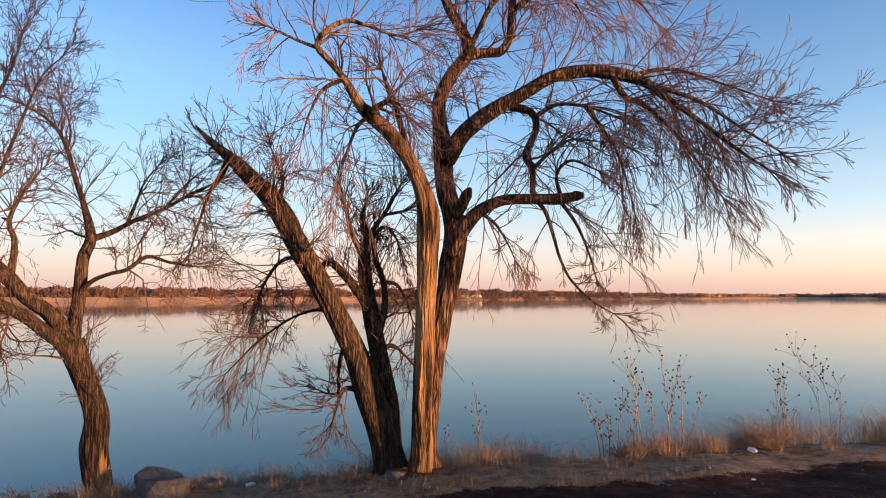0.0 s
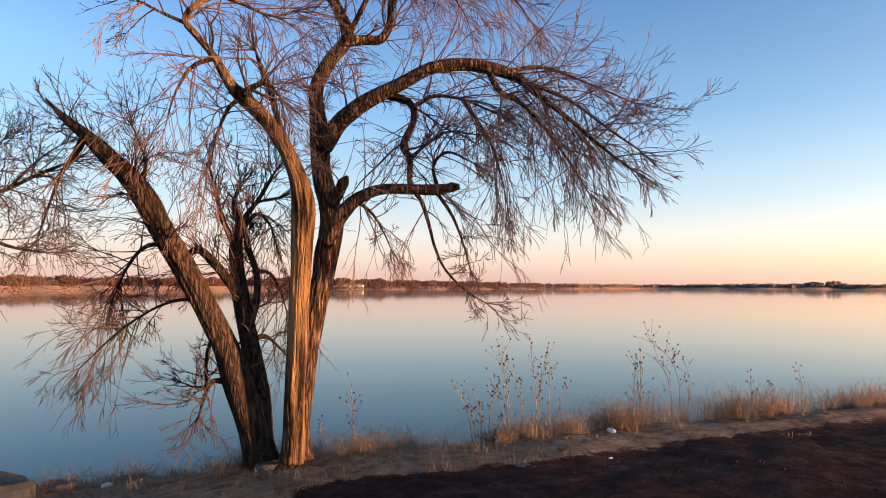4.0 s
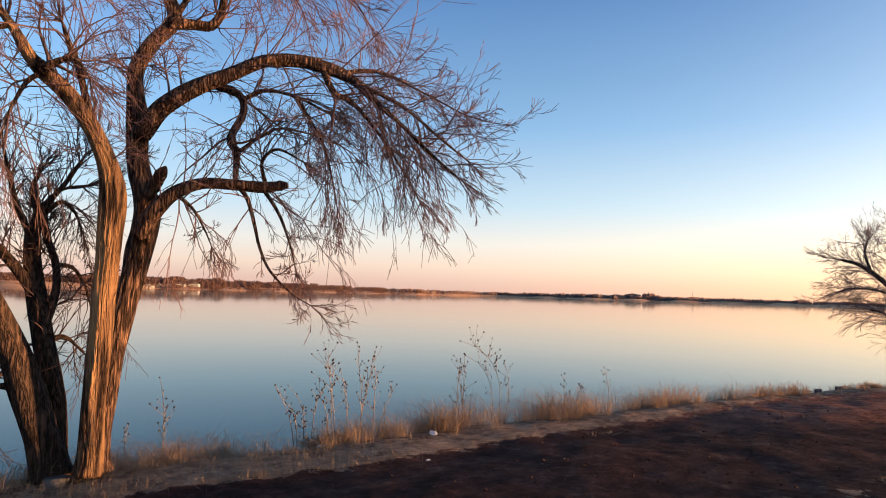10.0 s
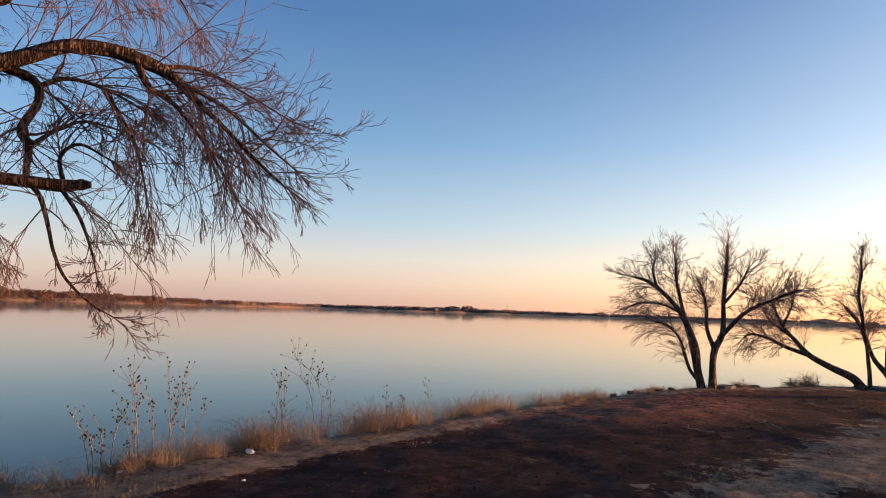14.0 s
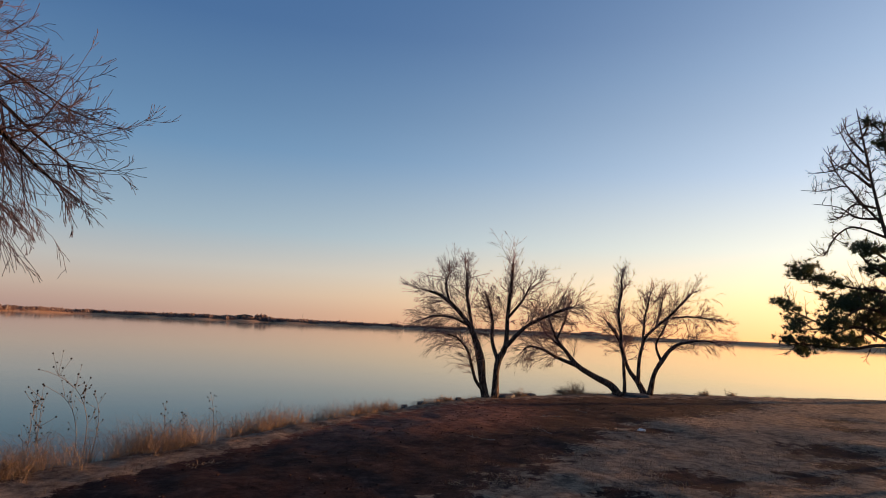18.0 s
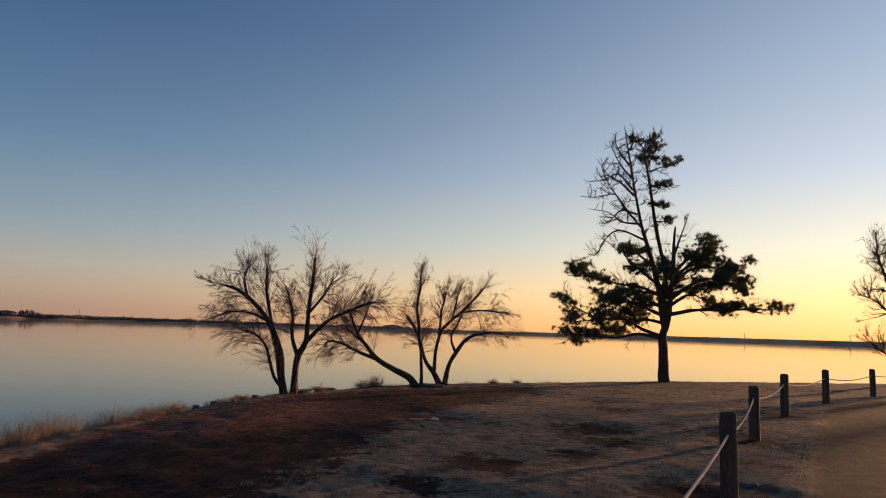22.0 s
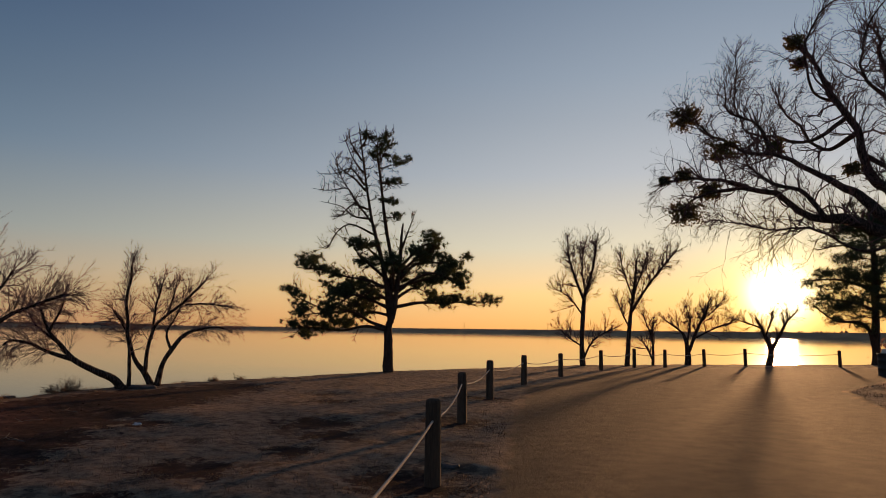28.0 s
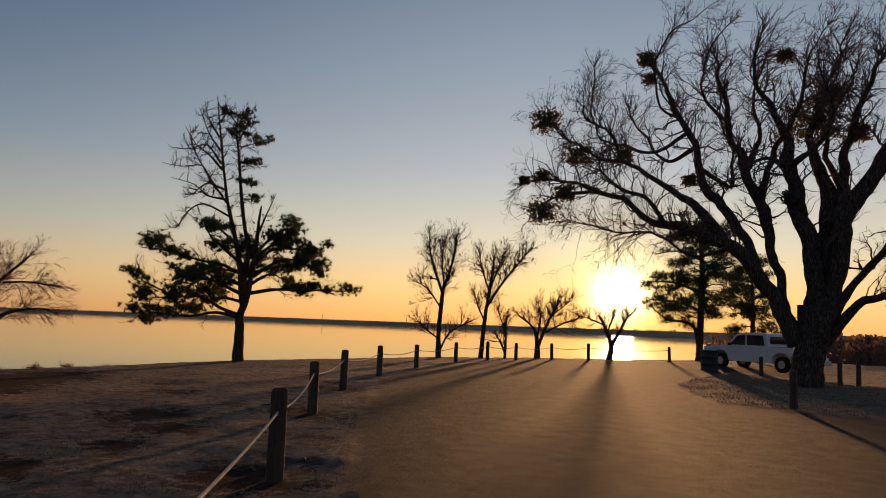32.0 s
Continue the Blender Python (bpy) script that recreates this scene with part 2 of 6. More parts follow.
def let_light_through(m, colour, share):
    """Thin leaves: part of the light passes through them."""
    n, l = m.node_tree.nodes, m.node_tree.links
    thin, both = n.new("ShaderNodeBsdfTranslucent"), n.new("ShaderNodeMixShader")
    thin.inputs["Color"].default_value, both.inputs[0].default_value = (*colour, 1), share
    l.new(n["Principled BSDF"].outputs[0], both.inputs[1])
    l.new(thin.outputs[0], both.inputs[2])
    l.new(both.outputs[0], n["Material Output"].inputs["Surface"])


let_light_through(MISTLETOE, (0.22, 0.15, 0.045), 0.25)
# bare woods pass light too, so lit and dark tufts look alike
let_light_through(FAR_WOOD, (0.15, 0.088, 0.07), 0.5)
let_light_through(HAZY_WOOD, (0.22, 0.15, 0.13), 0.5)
let_light_through(NEEDLE, (0.10, 0.11, 0.03), 0.25)
let_light_through(DRY_GRASS, (0.40, 0.26, 0.15), 0.2)

GLASS, gn, gl, gp = material("car_glass")
gp.inputs["Base Color"].default_value = (0.04, 0.045, 0.05, 1)
gp.inputs["Roughness"].default_value, gp.inputs["Transmission Weight"].default_value = 0.03, 0.7

WATER, n_, l_, p_ = material("lake_water")
p_.inputs["Base Color"].default_value = (0.004, 0.075, 0.068, 1)
p_.inputs["Roughness"].default_value, p_.inputs["IOR"].default_value = 0.045, 1.17
bump(n_, l_, noise_node(n_, l_, 0.35, 3, (1.0, 1.0, 1.0)), 0.05, 0.05, p_)

# earth, dry grass and asphalt, told apart by three masks on the sheet
GROUND, n_, l_, p_ = material("ground_cover")


def mask(name):
    a = n_.new("ShaderNodeAttribute")
    a.attribute_name = name
    return a.outputs["Fac"]


def torn(name, scale, reach, low, high, stretch=None):
    """A mask of the sheet with its edge torn by noise."""
    add = n_.new("ShaderNodeMath")
    add.operation = "MULTIPLY_ADD"
    l_.new(noise_node(n_, l_, scale, 10, stretch, 0.72), add.inputs[0])
    add.inputs[1].default_value = reach
    l_.new(mask(name), add.inputs[2])
    half = n_.new("ShaderNodeMath")
    half.operation = "MULTIPLY"
    l_.new(add.outputs[0], half.inputs[0])
    half.inputs[1].default_value = 0.5
    return ramp(n_, l_, half.outputs[0], [(low / 2, (0, 0, 0)), (high / 2, (1, 1, 1))])


grass_f = ramp(n_, l_, noise_node(n_, l_, 5.0, 10, None, 0.78), [(0.36, (0.07, 0.045, 0.03)), (0.47, (0.21, 0.135, 0.086)), (0.56, (0.315, 0.212, 0.135)), (0.68, (0.47, 0.335, 0.217))])
bare_f = ramp(n_, l_, noise_node(n_, l_, 7.0, 8, None, 0.7), [(0.3, (0.028, 0.017, 0.013)), (0.7, (0.10, 0.064, 0.046))])
bare_where = ramp(n_, l_, noise_node(n_, l_, 0.9, 12, (1.0, 1.0, 1.0), 0.8), [(0.545, (0, 0, 0)), (0.575, (0.85, 0.85, 0.85))])
grass_c = mix(n_, l_, bare_where, grass_f, bare_f)
dirt_c = ramp(n_, l_, noise_node(n_, l_, 2.6, 11, None, 0.8), [(0.34, (0.011, 0.0045, 0.0034)), (0.46, (0.034, 0.0135, 0.0098)), (0.56, (0.068, 0.030, 0.021)), (0.70, (0.16, 0.086, 0.060))])
# redder soil tone with grazing sunlight painted into it
sunlit_red_c = ramp(n_, l_, noise_node(n_, l_, 3.4, 11, None, 0.8), [(0.34, (0.022, 0.010, 0.008)), (0.48, (0.14, 0.054, 0.036)), (0.66, (0.33, 0.145, 0.092))])
dirt_c = mix(n_, l_, torn("sunlit_red", 0.9, 0.8, 0.65, 1.15), dirt_c, sunlit_red_c)
road_c = ramp(n_, l_, noise_node(n_, l_, 3.0, 10, None, 0.68), [(0.3, (0.030, 0.023, 0.018)), (0.7, (0.068, 0.052, 0.041))])
bed_c = ramp(n_, l_, noise_node(n_, l_, 0.04, 6), [(0.3, (0.34, 0.18, 0.09)), (0.7, (0.58, 0.34, 0.18))])
cover = mix(n_, l_, torn("dirt", 3.2, 1.7, 1.30, 1.38), grass_c, dirt_c)
cover = mix(n_, l_, mask("road"), cover, road_c)
cover = mix(n_, l_, mask("far"), cover, bed_c)
l_.new(cover, p_.inputs["Base Color"])
for sock, off_road, on_road in (("Roughness", 0.95, 0.90), ("Specular IOR Level", 0.06, 0.10)):
    gloss = n_.new("ShaderNodeMapRange")
    gloss.inputs["To Min"].default_value, gloss.inputs["To Max"].default_value = off_road, on_road
    l_.new(mask("road"), gloss.inputs["Value"])
    l_.new(gloss.outputs["Result"], p_.inputs[sock])
bump(n_, l_, noise_node(n_, l_, 7.0, 10, None, 0.8), 0.8, 0.05, p_)


# ---- building helpers ----
def mesh_from(name, verts, faces, mat, smooth=True):
    me = bpy.data.meshes.new(name)
    me.from_pydata(np.asarray(verts).tolist(), [], faces)
    me.materials.append(mat)
    if smooth:
        me.polygons.foreach_set("use_smooth", [True] * len(me.polygons))
    return me


def child(name, me, parent, label=""):
    ob = new(name, me)
    ob.parent = parent
    return tagged(ob, label)


def part(name, bm, mat, parent=None, label="", smooth=False):
    me = bpy.data.meshes.new(name)
    bm.to_mesh(me)
    bm.free()
    me.materials.append(mat)
    if smooth:
        me.polygons.foreach_set("use_smooth", [True] * len(me.polygons))
    ob = new(name, me)
    ob.parent = parent
    return tagged(ob, label)


def thing(name, at, label, category, group="", kind="", turn=0.0):
    ob = new(name)
    ob.empty_display_size = 0.2
    ob.matrix_basis = pose(*at, 0, 0, turn)
    return tagged(ob, label, category, group, kind)


def box(bm, sx, sy, sz, m=None, bevel=0.0, segments=2):
    geo = bmesh.ops.create_cube(bm, size=1.0, matrix=(m or Matrix()) @ Matrix.Diagonal((sx, sy, sz, 1)))
    if bevel:
        edges = {e for v in geo["verts"] for e in v.link_edges}
        bmesh.ops.bevel(bm, geom=list(edges), offset=bevel, segments=segments, affect="EDGES", profile=0.5)


def spline(points, step):
    """Points (x, y, z, radius) joined by a smooth curve, one row about every step metres."""
    p = np.array(points, float)
    p = np.vstack([2 * p[0] - p[1], p, 2 * p[-1] - p[-2]])
    rows = []
    for i in range(1, len(p) - 2):
        a, b, c, d = p[i - 1], p[i], p[i + 1], p[i + 2]
        k = max(2, int(np.linalg.norm(c[:3] - b[:3]) / step))
        for u in np.arange(k) / k:
            rows.append(0.5 * (2 * b + (c - a) * u + (2 * a - 5 * b + 4 * c - d) * u * u + (3 * b - a - 3 * c + d) * u ** 3))
    rows.append(p[-2])
    rows = np.array(rows)
    rows[:, 3] = np.maximum(rows[:, 3], 0.0012)
    return rows


def tube(path, sides, twist=0.0):
    """Rings of vertices round a path of (x, y, z, radius); verts and faces."""
    c, r = path[:, :3], path[:, 3]
    t = np.gradient(c, axis=0)
    t /= np.linalg.norm(t, axis=1)[:, None] + 1e-9
    ref = np.array([0.31, 0.95, 0.05]) if abs(t[:, 2]).mean() > 0.6 else np.array([0.05, 0.1, 0.99])
    a = np.cross(t, ref)
    a /= np.linalg.norm(a, axis=1)[:, None] + 1e-9
    b = np.cross(t, a)
    ang = np.arange(sides) * 2 * np.pi / sides + twist
    ring = a[:, None, :] * np.cos(ang)[None, :, None] + b[:, None, :] * np.sin(ang)[None, :, None]
    v = c[:, None, :] + ring * r[:, None, None]
    n = len(path)
    i, j = np.meshgrid(np.arange(n - 1), np.arange(sides), indexing="ij")
    k = (j + 1) % sides
    f = np.stack([i * sides + j, i * sides + k, (i + 1) * sides + k, (i + 1) * sides + j], -1).reshape(-1, 4)
    return v, ring, f


def bark_mesh(name, path, sides, mat, ridges=9, depth=0.09, seed=0.0, ragged=False):
    """A limb with long uneven ridges of bark, knots and closed ends."""
    v, ring, f = tube(path, sides)
    n = len(path)
    s = np.cumsum(np.r_[0, np.linalg.norm(np.diff(path[:, :3], axis=0), axis=1)])
    ang = np.arange(sides) * 2 * np.pi / sides
    wander = np.array([noise.noise((q * 1.3, seed, 0.3)) for q in s])
    lump = np.array([[noise.noise((math.cos(w) * 1.4 + seed, math.sin(w) * 1.4, q * 2.2)) for w in ang] for q in s])
    ridge = np.abs(np.sin(0.5 * ridges * ang[None, :] + 2.2 * wander[:, None] + 1.3 * lump)) - 0.6
    fine = np.sin(ridges * 1.7 * ang[None, :] + 9 * s[:, None] * 0.35 + seed)
    amount = path[:, 3][:, None] * (depth * ridge + 0.35 * depth * fine + 0.22 * lump)
    if ragged:
        amount[-3:] *= 2.5
    v = v + ring * amount[:, :, None]
    verts = v.reshape(-1, 3).tolist() + [path[0, :3].tolist(), (path[-1, :3] + (path[-1, :3] - path[-2, :3]) * 0.4).tolist()]
    faces = f.tolist()
    for j in range(sides):
        k = (j + 1) % sides
        faces.append((len(verts) - 2, k, j))
        faces.append((len(verts) - 1, (n - 1) * sides + j, (n - 1) * sides + k))
    return mesh_from(name, verts, faces, mat)


class Twigs:
    """Thin tapered shoots, gathered into one mesh."""

    def __init__(self, seed, sides=3):
        self.rng, self.sides, self.v, self.f, self.count = np.random.default_rng(seed), sides, [], [], 0

    def add(self, path):
        v, _, f = tube(path, self.sides)
        self.f.append(f + self.count)
        self.v.append(v.reshape(-1, 3))
        self.count += v.shape[0] * self.sides

    def shoot(self, start, way, length, radius, pull, wiggle, depth, spread=0.7, forks=5, steps=6, tip=0.0011):
        """One shoot that bends by pull (a vector) on its way and bears smaller ones."""
        rng = self.rng
        way = way / (np.linalg.norm(way) + 1e-9)
        p, rows, ways = np.array(start, float), [], []
        for k in range(steps + 1):
            u = k / steps
            rows.append((*p, max(tip, radius * (1 - 0.8 * u))))
            ways.append(way)
            way = way + pull * (0.35 + u) / steps + rng.normal(0, wiggle, 3)
            way /= np.linalg.norm(way) + 1e-9
            p = p + way * length / steps
        rows = np.array(rows)
        self.add(rows)
        if depth > 0:
            for _ in range(rng.poisson(forks)):
                u = rng.uniform(0.12, 0.97)
                i = min(steps - 1, int(u * steps))
                q = rows[i, :3] + (rows[i + 1, :3] - rows[i, :3]) * (u * steps - i)
                side = rng.normal(0, 1, 3)
                side -= ways[i] * side.dot(ways[i])
                side /= np.linalg.norm(side) + 1e-9
                self.shoot(q, ways[i] + side * spread, length * rng.uniform(0.3, 0.62) * (1.1 - 0.45 * u), max(tip, rows[i, 3] * 0.66), pull, wiggle, depth - 1, spread, forks * 0.62, max(2, steps - 2), tip)

    def mesh(self, name, mat):
        return mesh_from(name, np.vstack(self.v), np.vstack(self.f).tolist(), mat)


def limb(tree, style, *points):
    tree.setdefault("limbs", []).append((style, points))


# ---- the lie of the land ----
BANK = [(-600, 420), (-160, 110), (-40, 27), (-9, 13.2), (0.6, 9.7), (2.4, 9.45), (3.6, 9.0), (5.2, 8.35), (6.7, 7.62), (8.75, 6.95), (10.7, 6.0), (12.5, 5.55),
        (14.0, 4.95), (16.5, 3.55), (18.6, 2.35), (20.2, 0.6), (21.8, -1.2), (22.7, -3.4), (23.4, -6.2), (24.5, -9.0), (25.2, -12.0), (25.9, -17),
        (25.9, -21), (25.8, -25), (25.1, -30), (23.0, -34.4), (20.6, -40.5), (16, -52), (2, -90), (-60, -190), (-260, -500)]
LAND = BANK + [(-5000, -900), (-5000, 900)]
DIRT = [(4.5, 7.6), (5.35, 6.92), (6.3, 6.45), (7.1, 6.26), (8.8, 5.88), (10.0, 5.47), (11.8, 4.98), (13.8, 4.48), (16.3, 3.1), (18.6, 1.3), (20.6, -1.6), (21.6, -4.5),
        (20.6, -5.4), (17.0, -2.7), (14.5, -0.3), (12.6, 0.2), (10.6, 1.2), (9.0, 1.9), (7.6, 2.5), (5, 4.0), (3.2, 5.6), (3.6, 7.2)]
ROAD = [(3.4, 0.3), (6.8, -2.65), (9.2, -4.7), (11.6, -6.85), (16.4, -11.4), (19.0, -15.6), (21.3, -20.2), (22.6, -24.8), (22.0, -30), (19.2, -36), (15, -38), (13.5, -28),
        (11.5, -19.5), (8.6, -15.2), (5, -15.1), (-6, -15), (-40, -14), (-40, 4), (-6, 3)]


def edge_distance(x, y, poly, closed=True):
    """Distance to the outline of a polygon; inside is positive."""
    d = np.full(x.shape, 1e9)
    inside = np.zeros(x.shape, bool)
    ring = list(zip(poly, poly[1:] + poly[:1]))
    for k, ((ax, ay), (bx, by)) in enumerate(ring):
        ux, uy = bx - ax, by - ay
        if closed or k < len(poly) - 1:
            t = np.clip(((x - ax) * ux + (y - ay) * uy) / (ux * ux + uy * uy + 1e-12), 0, 1)
            d = np.minimum(d, np.hypot(x - ax - t * ux, y - ay - t * uy))
        cross = (ay > y) != (by > y)
        inside ^= cross & (x < ux * (y - ay) / (uy if uy else 1e-12) + ax)
    return np.where(inside, d, -d)


def bank_distance(x, y):
    d = np.full(x.shape, 1e9)
    for (ax, ay), (bx, by) in zip(BANK, BANK[1:]):
        ux, uy = bx - ax, by - ay
        t = np.clip(((x - ax) * ux + (y - ay) * uy) / (ux * ux + uy * uy), 0, 1)
        d = np.minimum(d, np.hypot(x - ax - t * ux, y - ay - t * uy))
    return np.where(edge_distance(x, y, LAND) > 0, d, -d)


def ease(u):
    u = np.clip(u, 0, 1)
    return u * u * (3 - 2 * u)


def waves(x, y, size, seed):
    """Cheap smooth unevenness, about -1 to 1."""
    r = np.random.default_rng(seed)
    out = np.zeros(np.shape(x))
    for k in range(7):
        a, ph, f = r.uniform(0, np.pi), r.uniform(0, 6.3), (0.6 + 0.35 * k) / size
        out = out + np.sin((x * np.cos(a) + y * np.sin(a)) * f * 6.3 + ph + 1.3 * np.sin((y * np.cos(a) - x * np.sin(a)) * f * 3.1 + ph * 2)) / (1 + 0.5 * k)
    return out / 3


EYE_X, EYE_Y, WATER_Z = 1.4, 1.9, -1.0
FAR_HEADING = [-60, -20, 6, 20, 33, 45, 52, 58, 66, 78, 90, 100, 112, 124, 139, 153, 170]
FAR_DISTANCE = [300, 330, 380, 450, 540, 640, 720, 900, 860, 900, 880, 820, 760, 690, 620, 560, 500]
FAR_RISE = [0.4, 0.4, 0.4, 0.4, 0.4, 0.3, 0.1, 0.0, 0.2, 0.2, 0.3, 0.7, 1.1, 1.6, 1.9, 2.4, 4]
FAR_TREES = [7.6, 7.6, 7.4, 7.4, 7.4, 5.6, 3.6, 3.6, 4.6, 3.6, 2.6, 1.8, 0.7, 0.6, 0.6, 1.5, 6]


def ground_height(x, y):
    x, y = np.asarray(x, float), np.asarray(y, float)
    d = bank_distance(x, y)
    z = -0.32 * ease((y - 4.0) / 5) * ease((8 - x) / 6.5)
    z = z - 0.22 * ease((-y - 24) / 8) * ease((16 - x) / 5)
    z = z - 0.09 * ease((2.4 - d) / 2.2) * ease((x - 5) / 1.5) * ease((17 - x) / 3)
    z = z + 0.05 * ease((x - 9) / 6) * np.exp(-((x - 13) / 5.0) ** 2)
    z = z + 0.035 * waves(x, y, 6.0, 3) + 0.014 * waves(x, y, 1.3, 4) + 0.007 * waves(x, y, 0.45, 5)
    drop = ease((0.35 - d) / 3.2)
    z = z * (1 - drop) - 1.55 * drop
    z = np.where(d < -6, z - 1.5 * ease((-d - 6) / 60), z)
    r = np.hypot(x - EYE_X, y - EYE_Y)
    h = np.degrees(np.arctan2(x - EYE_X, y - EYE_Y))
    shore = np.interp(h, FAR_HEADING, FAR_DISTANCE) * (1 + 0.012 * np.sin(h * 1.7) + 0.006 * np.sin(h * 5.1))
    rise = np.interp(h, FAR_HEADING, FAR_RISE)
    far = np.where((d < -30) & (h > -75) & (h < 172), 1.0, 0.0)
    up = ease((r - shore) / 22)
    z = np.where((far > 0) & (r > shore - 60), z + (rise - WATER_Z + 1.6 - 0.8) * up + 2.6 * ease((r - shore + 60) / 75), z)
    return z, d, far * (r > shore - 80)


def height_at(x, y):
    return float(ground_height(np.array([x]), np.array([y]))[0][0])


WORN = [(9.85, -0.44, 0.8), (11.3, -2.95, 0.7), (12.5, -3.3, 0.9), (7.9, -2.3, 0.9), (11.6, -5.4, 0.9), (14.4, -8.3, 0.8), (8.6, 0.6, 0.5), (13.9, -0.8, 0.6), (14.3, -0.1, 0.7), (15.6, -5.0, 0.7), (17.5, -5.6, 0.6), (6.6, -0.6, 0.6), (6.3, -1.6, 0.7),
        (10.4, -1.9, 0.5), (16.6, -1.7, 0.7), (18.8, -3.6, 0.6)]


def worn_at(x, y):
    """Over 0 where the turf is trodden away, 1 in the middle of a bare patch."""
    out = np.full(np.shape(x), -9.0)
    for wx, wy, wr in WORN:
        out = np.maximum(out, 1 - np.hypot((x - wx) * 0.8 + (y - wy) * 0.3, (y - wy) - 0.3 * (x - wx)) / (0.8 * wr))
    return out


def build_ground():
    radii = [0.25]
    while radii[-1] < 4800:
        radii.append(radii[-1] + max(0.10, radii[-1] * (0.022 if radii[-1] < 60 else 0.035)))
    radii = np.array(radii)
    turns = np.radians(np.r_[np.linspace(-15, 190, 380), np.linspace(190, 345, 70)[1:-1]])
    rr, aa = np.meshgrid(radii, turns, indexing="ij")
    x, y = EYE_X + rr * np.sin(aa), EYE_Y + rr * np.cos(aa)
    z, d, far = ground_height(x, y)
    jag = 0.16 * waves(x, y, 1.1, 8) + 0.10 * waves(x, y, 0.4, 9)
    dirt = edge_distance(x, y, DIRT)
    rag = np.where(y - 4.6 > -0.1 * (x - 12), 0.35, 1.3)
    dirt = np.clip(0.5 + (dirt + jag * rag) / (1.5 * rag + 0.05), 0, 1)
    dirt = np.maximum(dirt, np.clip(0.42 + (worn_at(x, y) + 1.2 * jag) * 0.42, 0, 0.85))
    # oval where the painted sunlit patch lies on the reddish soil
    sunlit_red = np.exp(-(((x - 14.5) * 0.86 - (y - 3.2) * 0.5) / 4.2) ** 2 - (((y - 3.2) * 0.86 + (x - 14.5) * 0.5) / 1.8) ** 2)
    road = ease((edge_distance(x, y, ROAD) + jag) / 0.25 + 0.5)
    z = z - 0.035 * dirt * (1 - road) - road * (0.03 * waves(x, y, 6.0, 3) + 0.012 * waves(x, y, 1.3, 4) + 0.006 * waves(x, y, 0.45, 5))
    n, m = rr.shape
    verts = np.stack([x, y, z], -1).reshape(-1, 3).tolist() + [[EYE_X, EYE_Y, float(z[0].mean())]]
    i, j = np.meshgrid(np.arange(n - 1), np.arange(m), indexing="ij")
    k = (j + 1) % m
    faces = np.stack([i * m + j, (i + 1) * m + j, (i + 1) * m + k, i * m + k], -1).reshape(-1, 4).tolist()
    faces += [(len(verts) - 1, b, (b + 1) % m) for b in range(m)]
    me = mesh_from("ground", verts, faces, GROUND)
    for key, val in (("dirt", dirt), ("road", road), ("far", far), ("sunlit_red", sunlit_red)):
        at = me.attributes.new(key, "FLOAT", "POINT")
        at.data.foreach_set("value", np.r_[val.reshape(-1), val[0, 0]].astype(np.float32))
    return tagged(new("ground", me), "bare lakeside ground with dry turf, dark earth and worn asphalt", "ground", "", "structure")


ground = build_ground()
wm = mesh_from("water", [(-4900, -4900, WATER_Z), (4900, -4900, WATER_Z), (4900, 4900, WATER_Z), (-4900, 4900, WATER_Z)], [(0, 1, 2, 3)], WATER, False)
water = tagged(new("water", wm), "calm lake water mirroring the evening sky", "water", "", "structure")

# ---- the trees' limbs: x, y, z from the foot and radius, in metres ----
# twin_right base 4.50, 8.14, -0.05
TWIN_RIGHT = dict(at=(4.50, 8.14, -0.05))
limb(TWIN_RIGHT, 'trunk', (-0.04, 0.02, -0.05, 0.132), (-0.05, -0.02, 0.11, 0.106), (-0.07, -0.07, 0.45, 0.098), (-0.08, -0.13, 1.01, 0.096), (-0.09, -0.18, 1.57, 0.087), (-0.10, -0.23, 2.07, 0.097), (-0.12, -0.28, 2.43, 0.109), (-0.18, -0.30, 2.64, 0.091), (-0.28, -0.30, 2.85, 0.072), (-0.40, -0.30, 3.04, 0.064), (-0.54, -0.27, 3.22, 0.061), (-0.72, -0.23, 3.37, 0.061), (-0.83, -0.23, 3.46, 0.046), (-0.98, -0.20, 3.69, 0.032), (-1.13, -0.17, 3.86, 0.030), (-1.24, -0.17, 3.97, 0.027), (-1.20, -0.26, 4.08, 0.025), (-1.05, -0.39, 4.17, 0.020), (-0.90, -0.53, 4.11, 0.015), (-0.69, -0.70, 4.00, 0.011), (-0.54, -0.85, 4.03, 0.007))
limb(TWIN_RIGHT, 'stem', (0.06, 0.07, -0.08, 0.129), (0.07, 0.09, 0.08, 0.104), (0.10, 0.09, 0.41, 0.091), (0.17, 0.08, 0.98, 0.092), (0.24, 0.06, 1.45, 0.096), (0.33, 0.04, 1.92, 0.109), (0.38, 0.04, 2.28, 0.112), (0.37, 0.08, 2.52, 0.105), (0.33, 0.12, 2.74, 0.097), (0.31, 0.16, 3.02, 0.093), (0.31, 0.18, 3.33, 0.088), (0.29, 0.22, 3.74, 0.072), (0.42, 0.18, 4.06, 0.069), (0.60, 0.11, 4.35, 0.070), (0.54, 0.17, 4.62, 0.059), (0.42, 0.26, 4.92, 0.049), (0.34, 0.33, 5.36, 0.041), (0.27, 0.40, 5.90, 0.027), (0.34, 0.38, 6.31, 0.014))
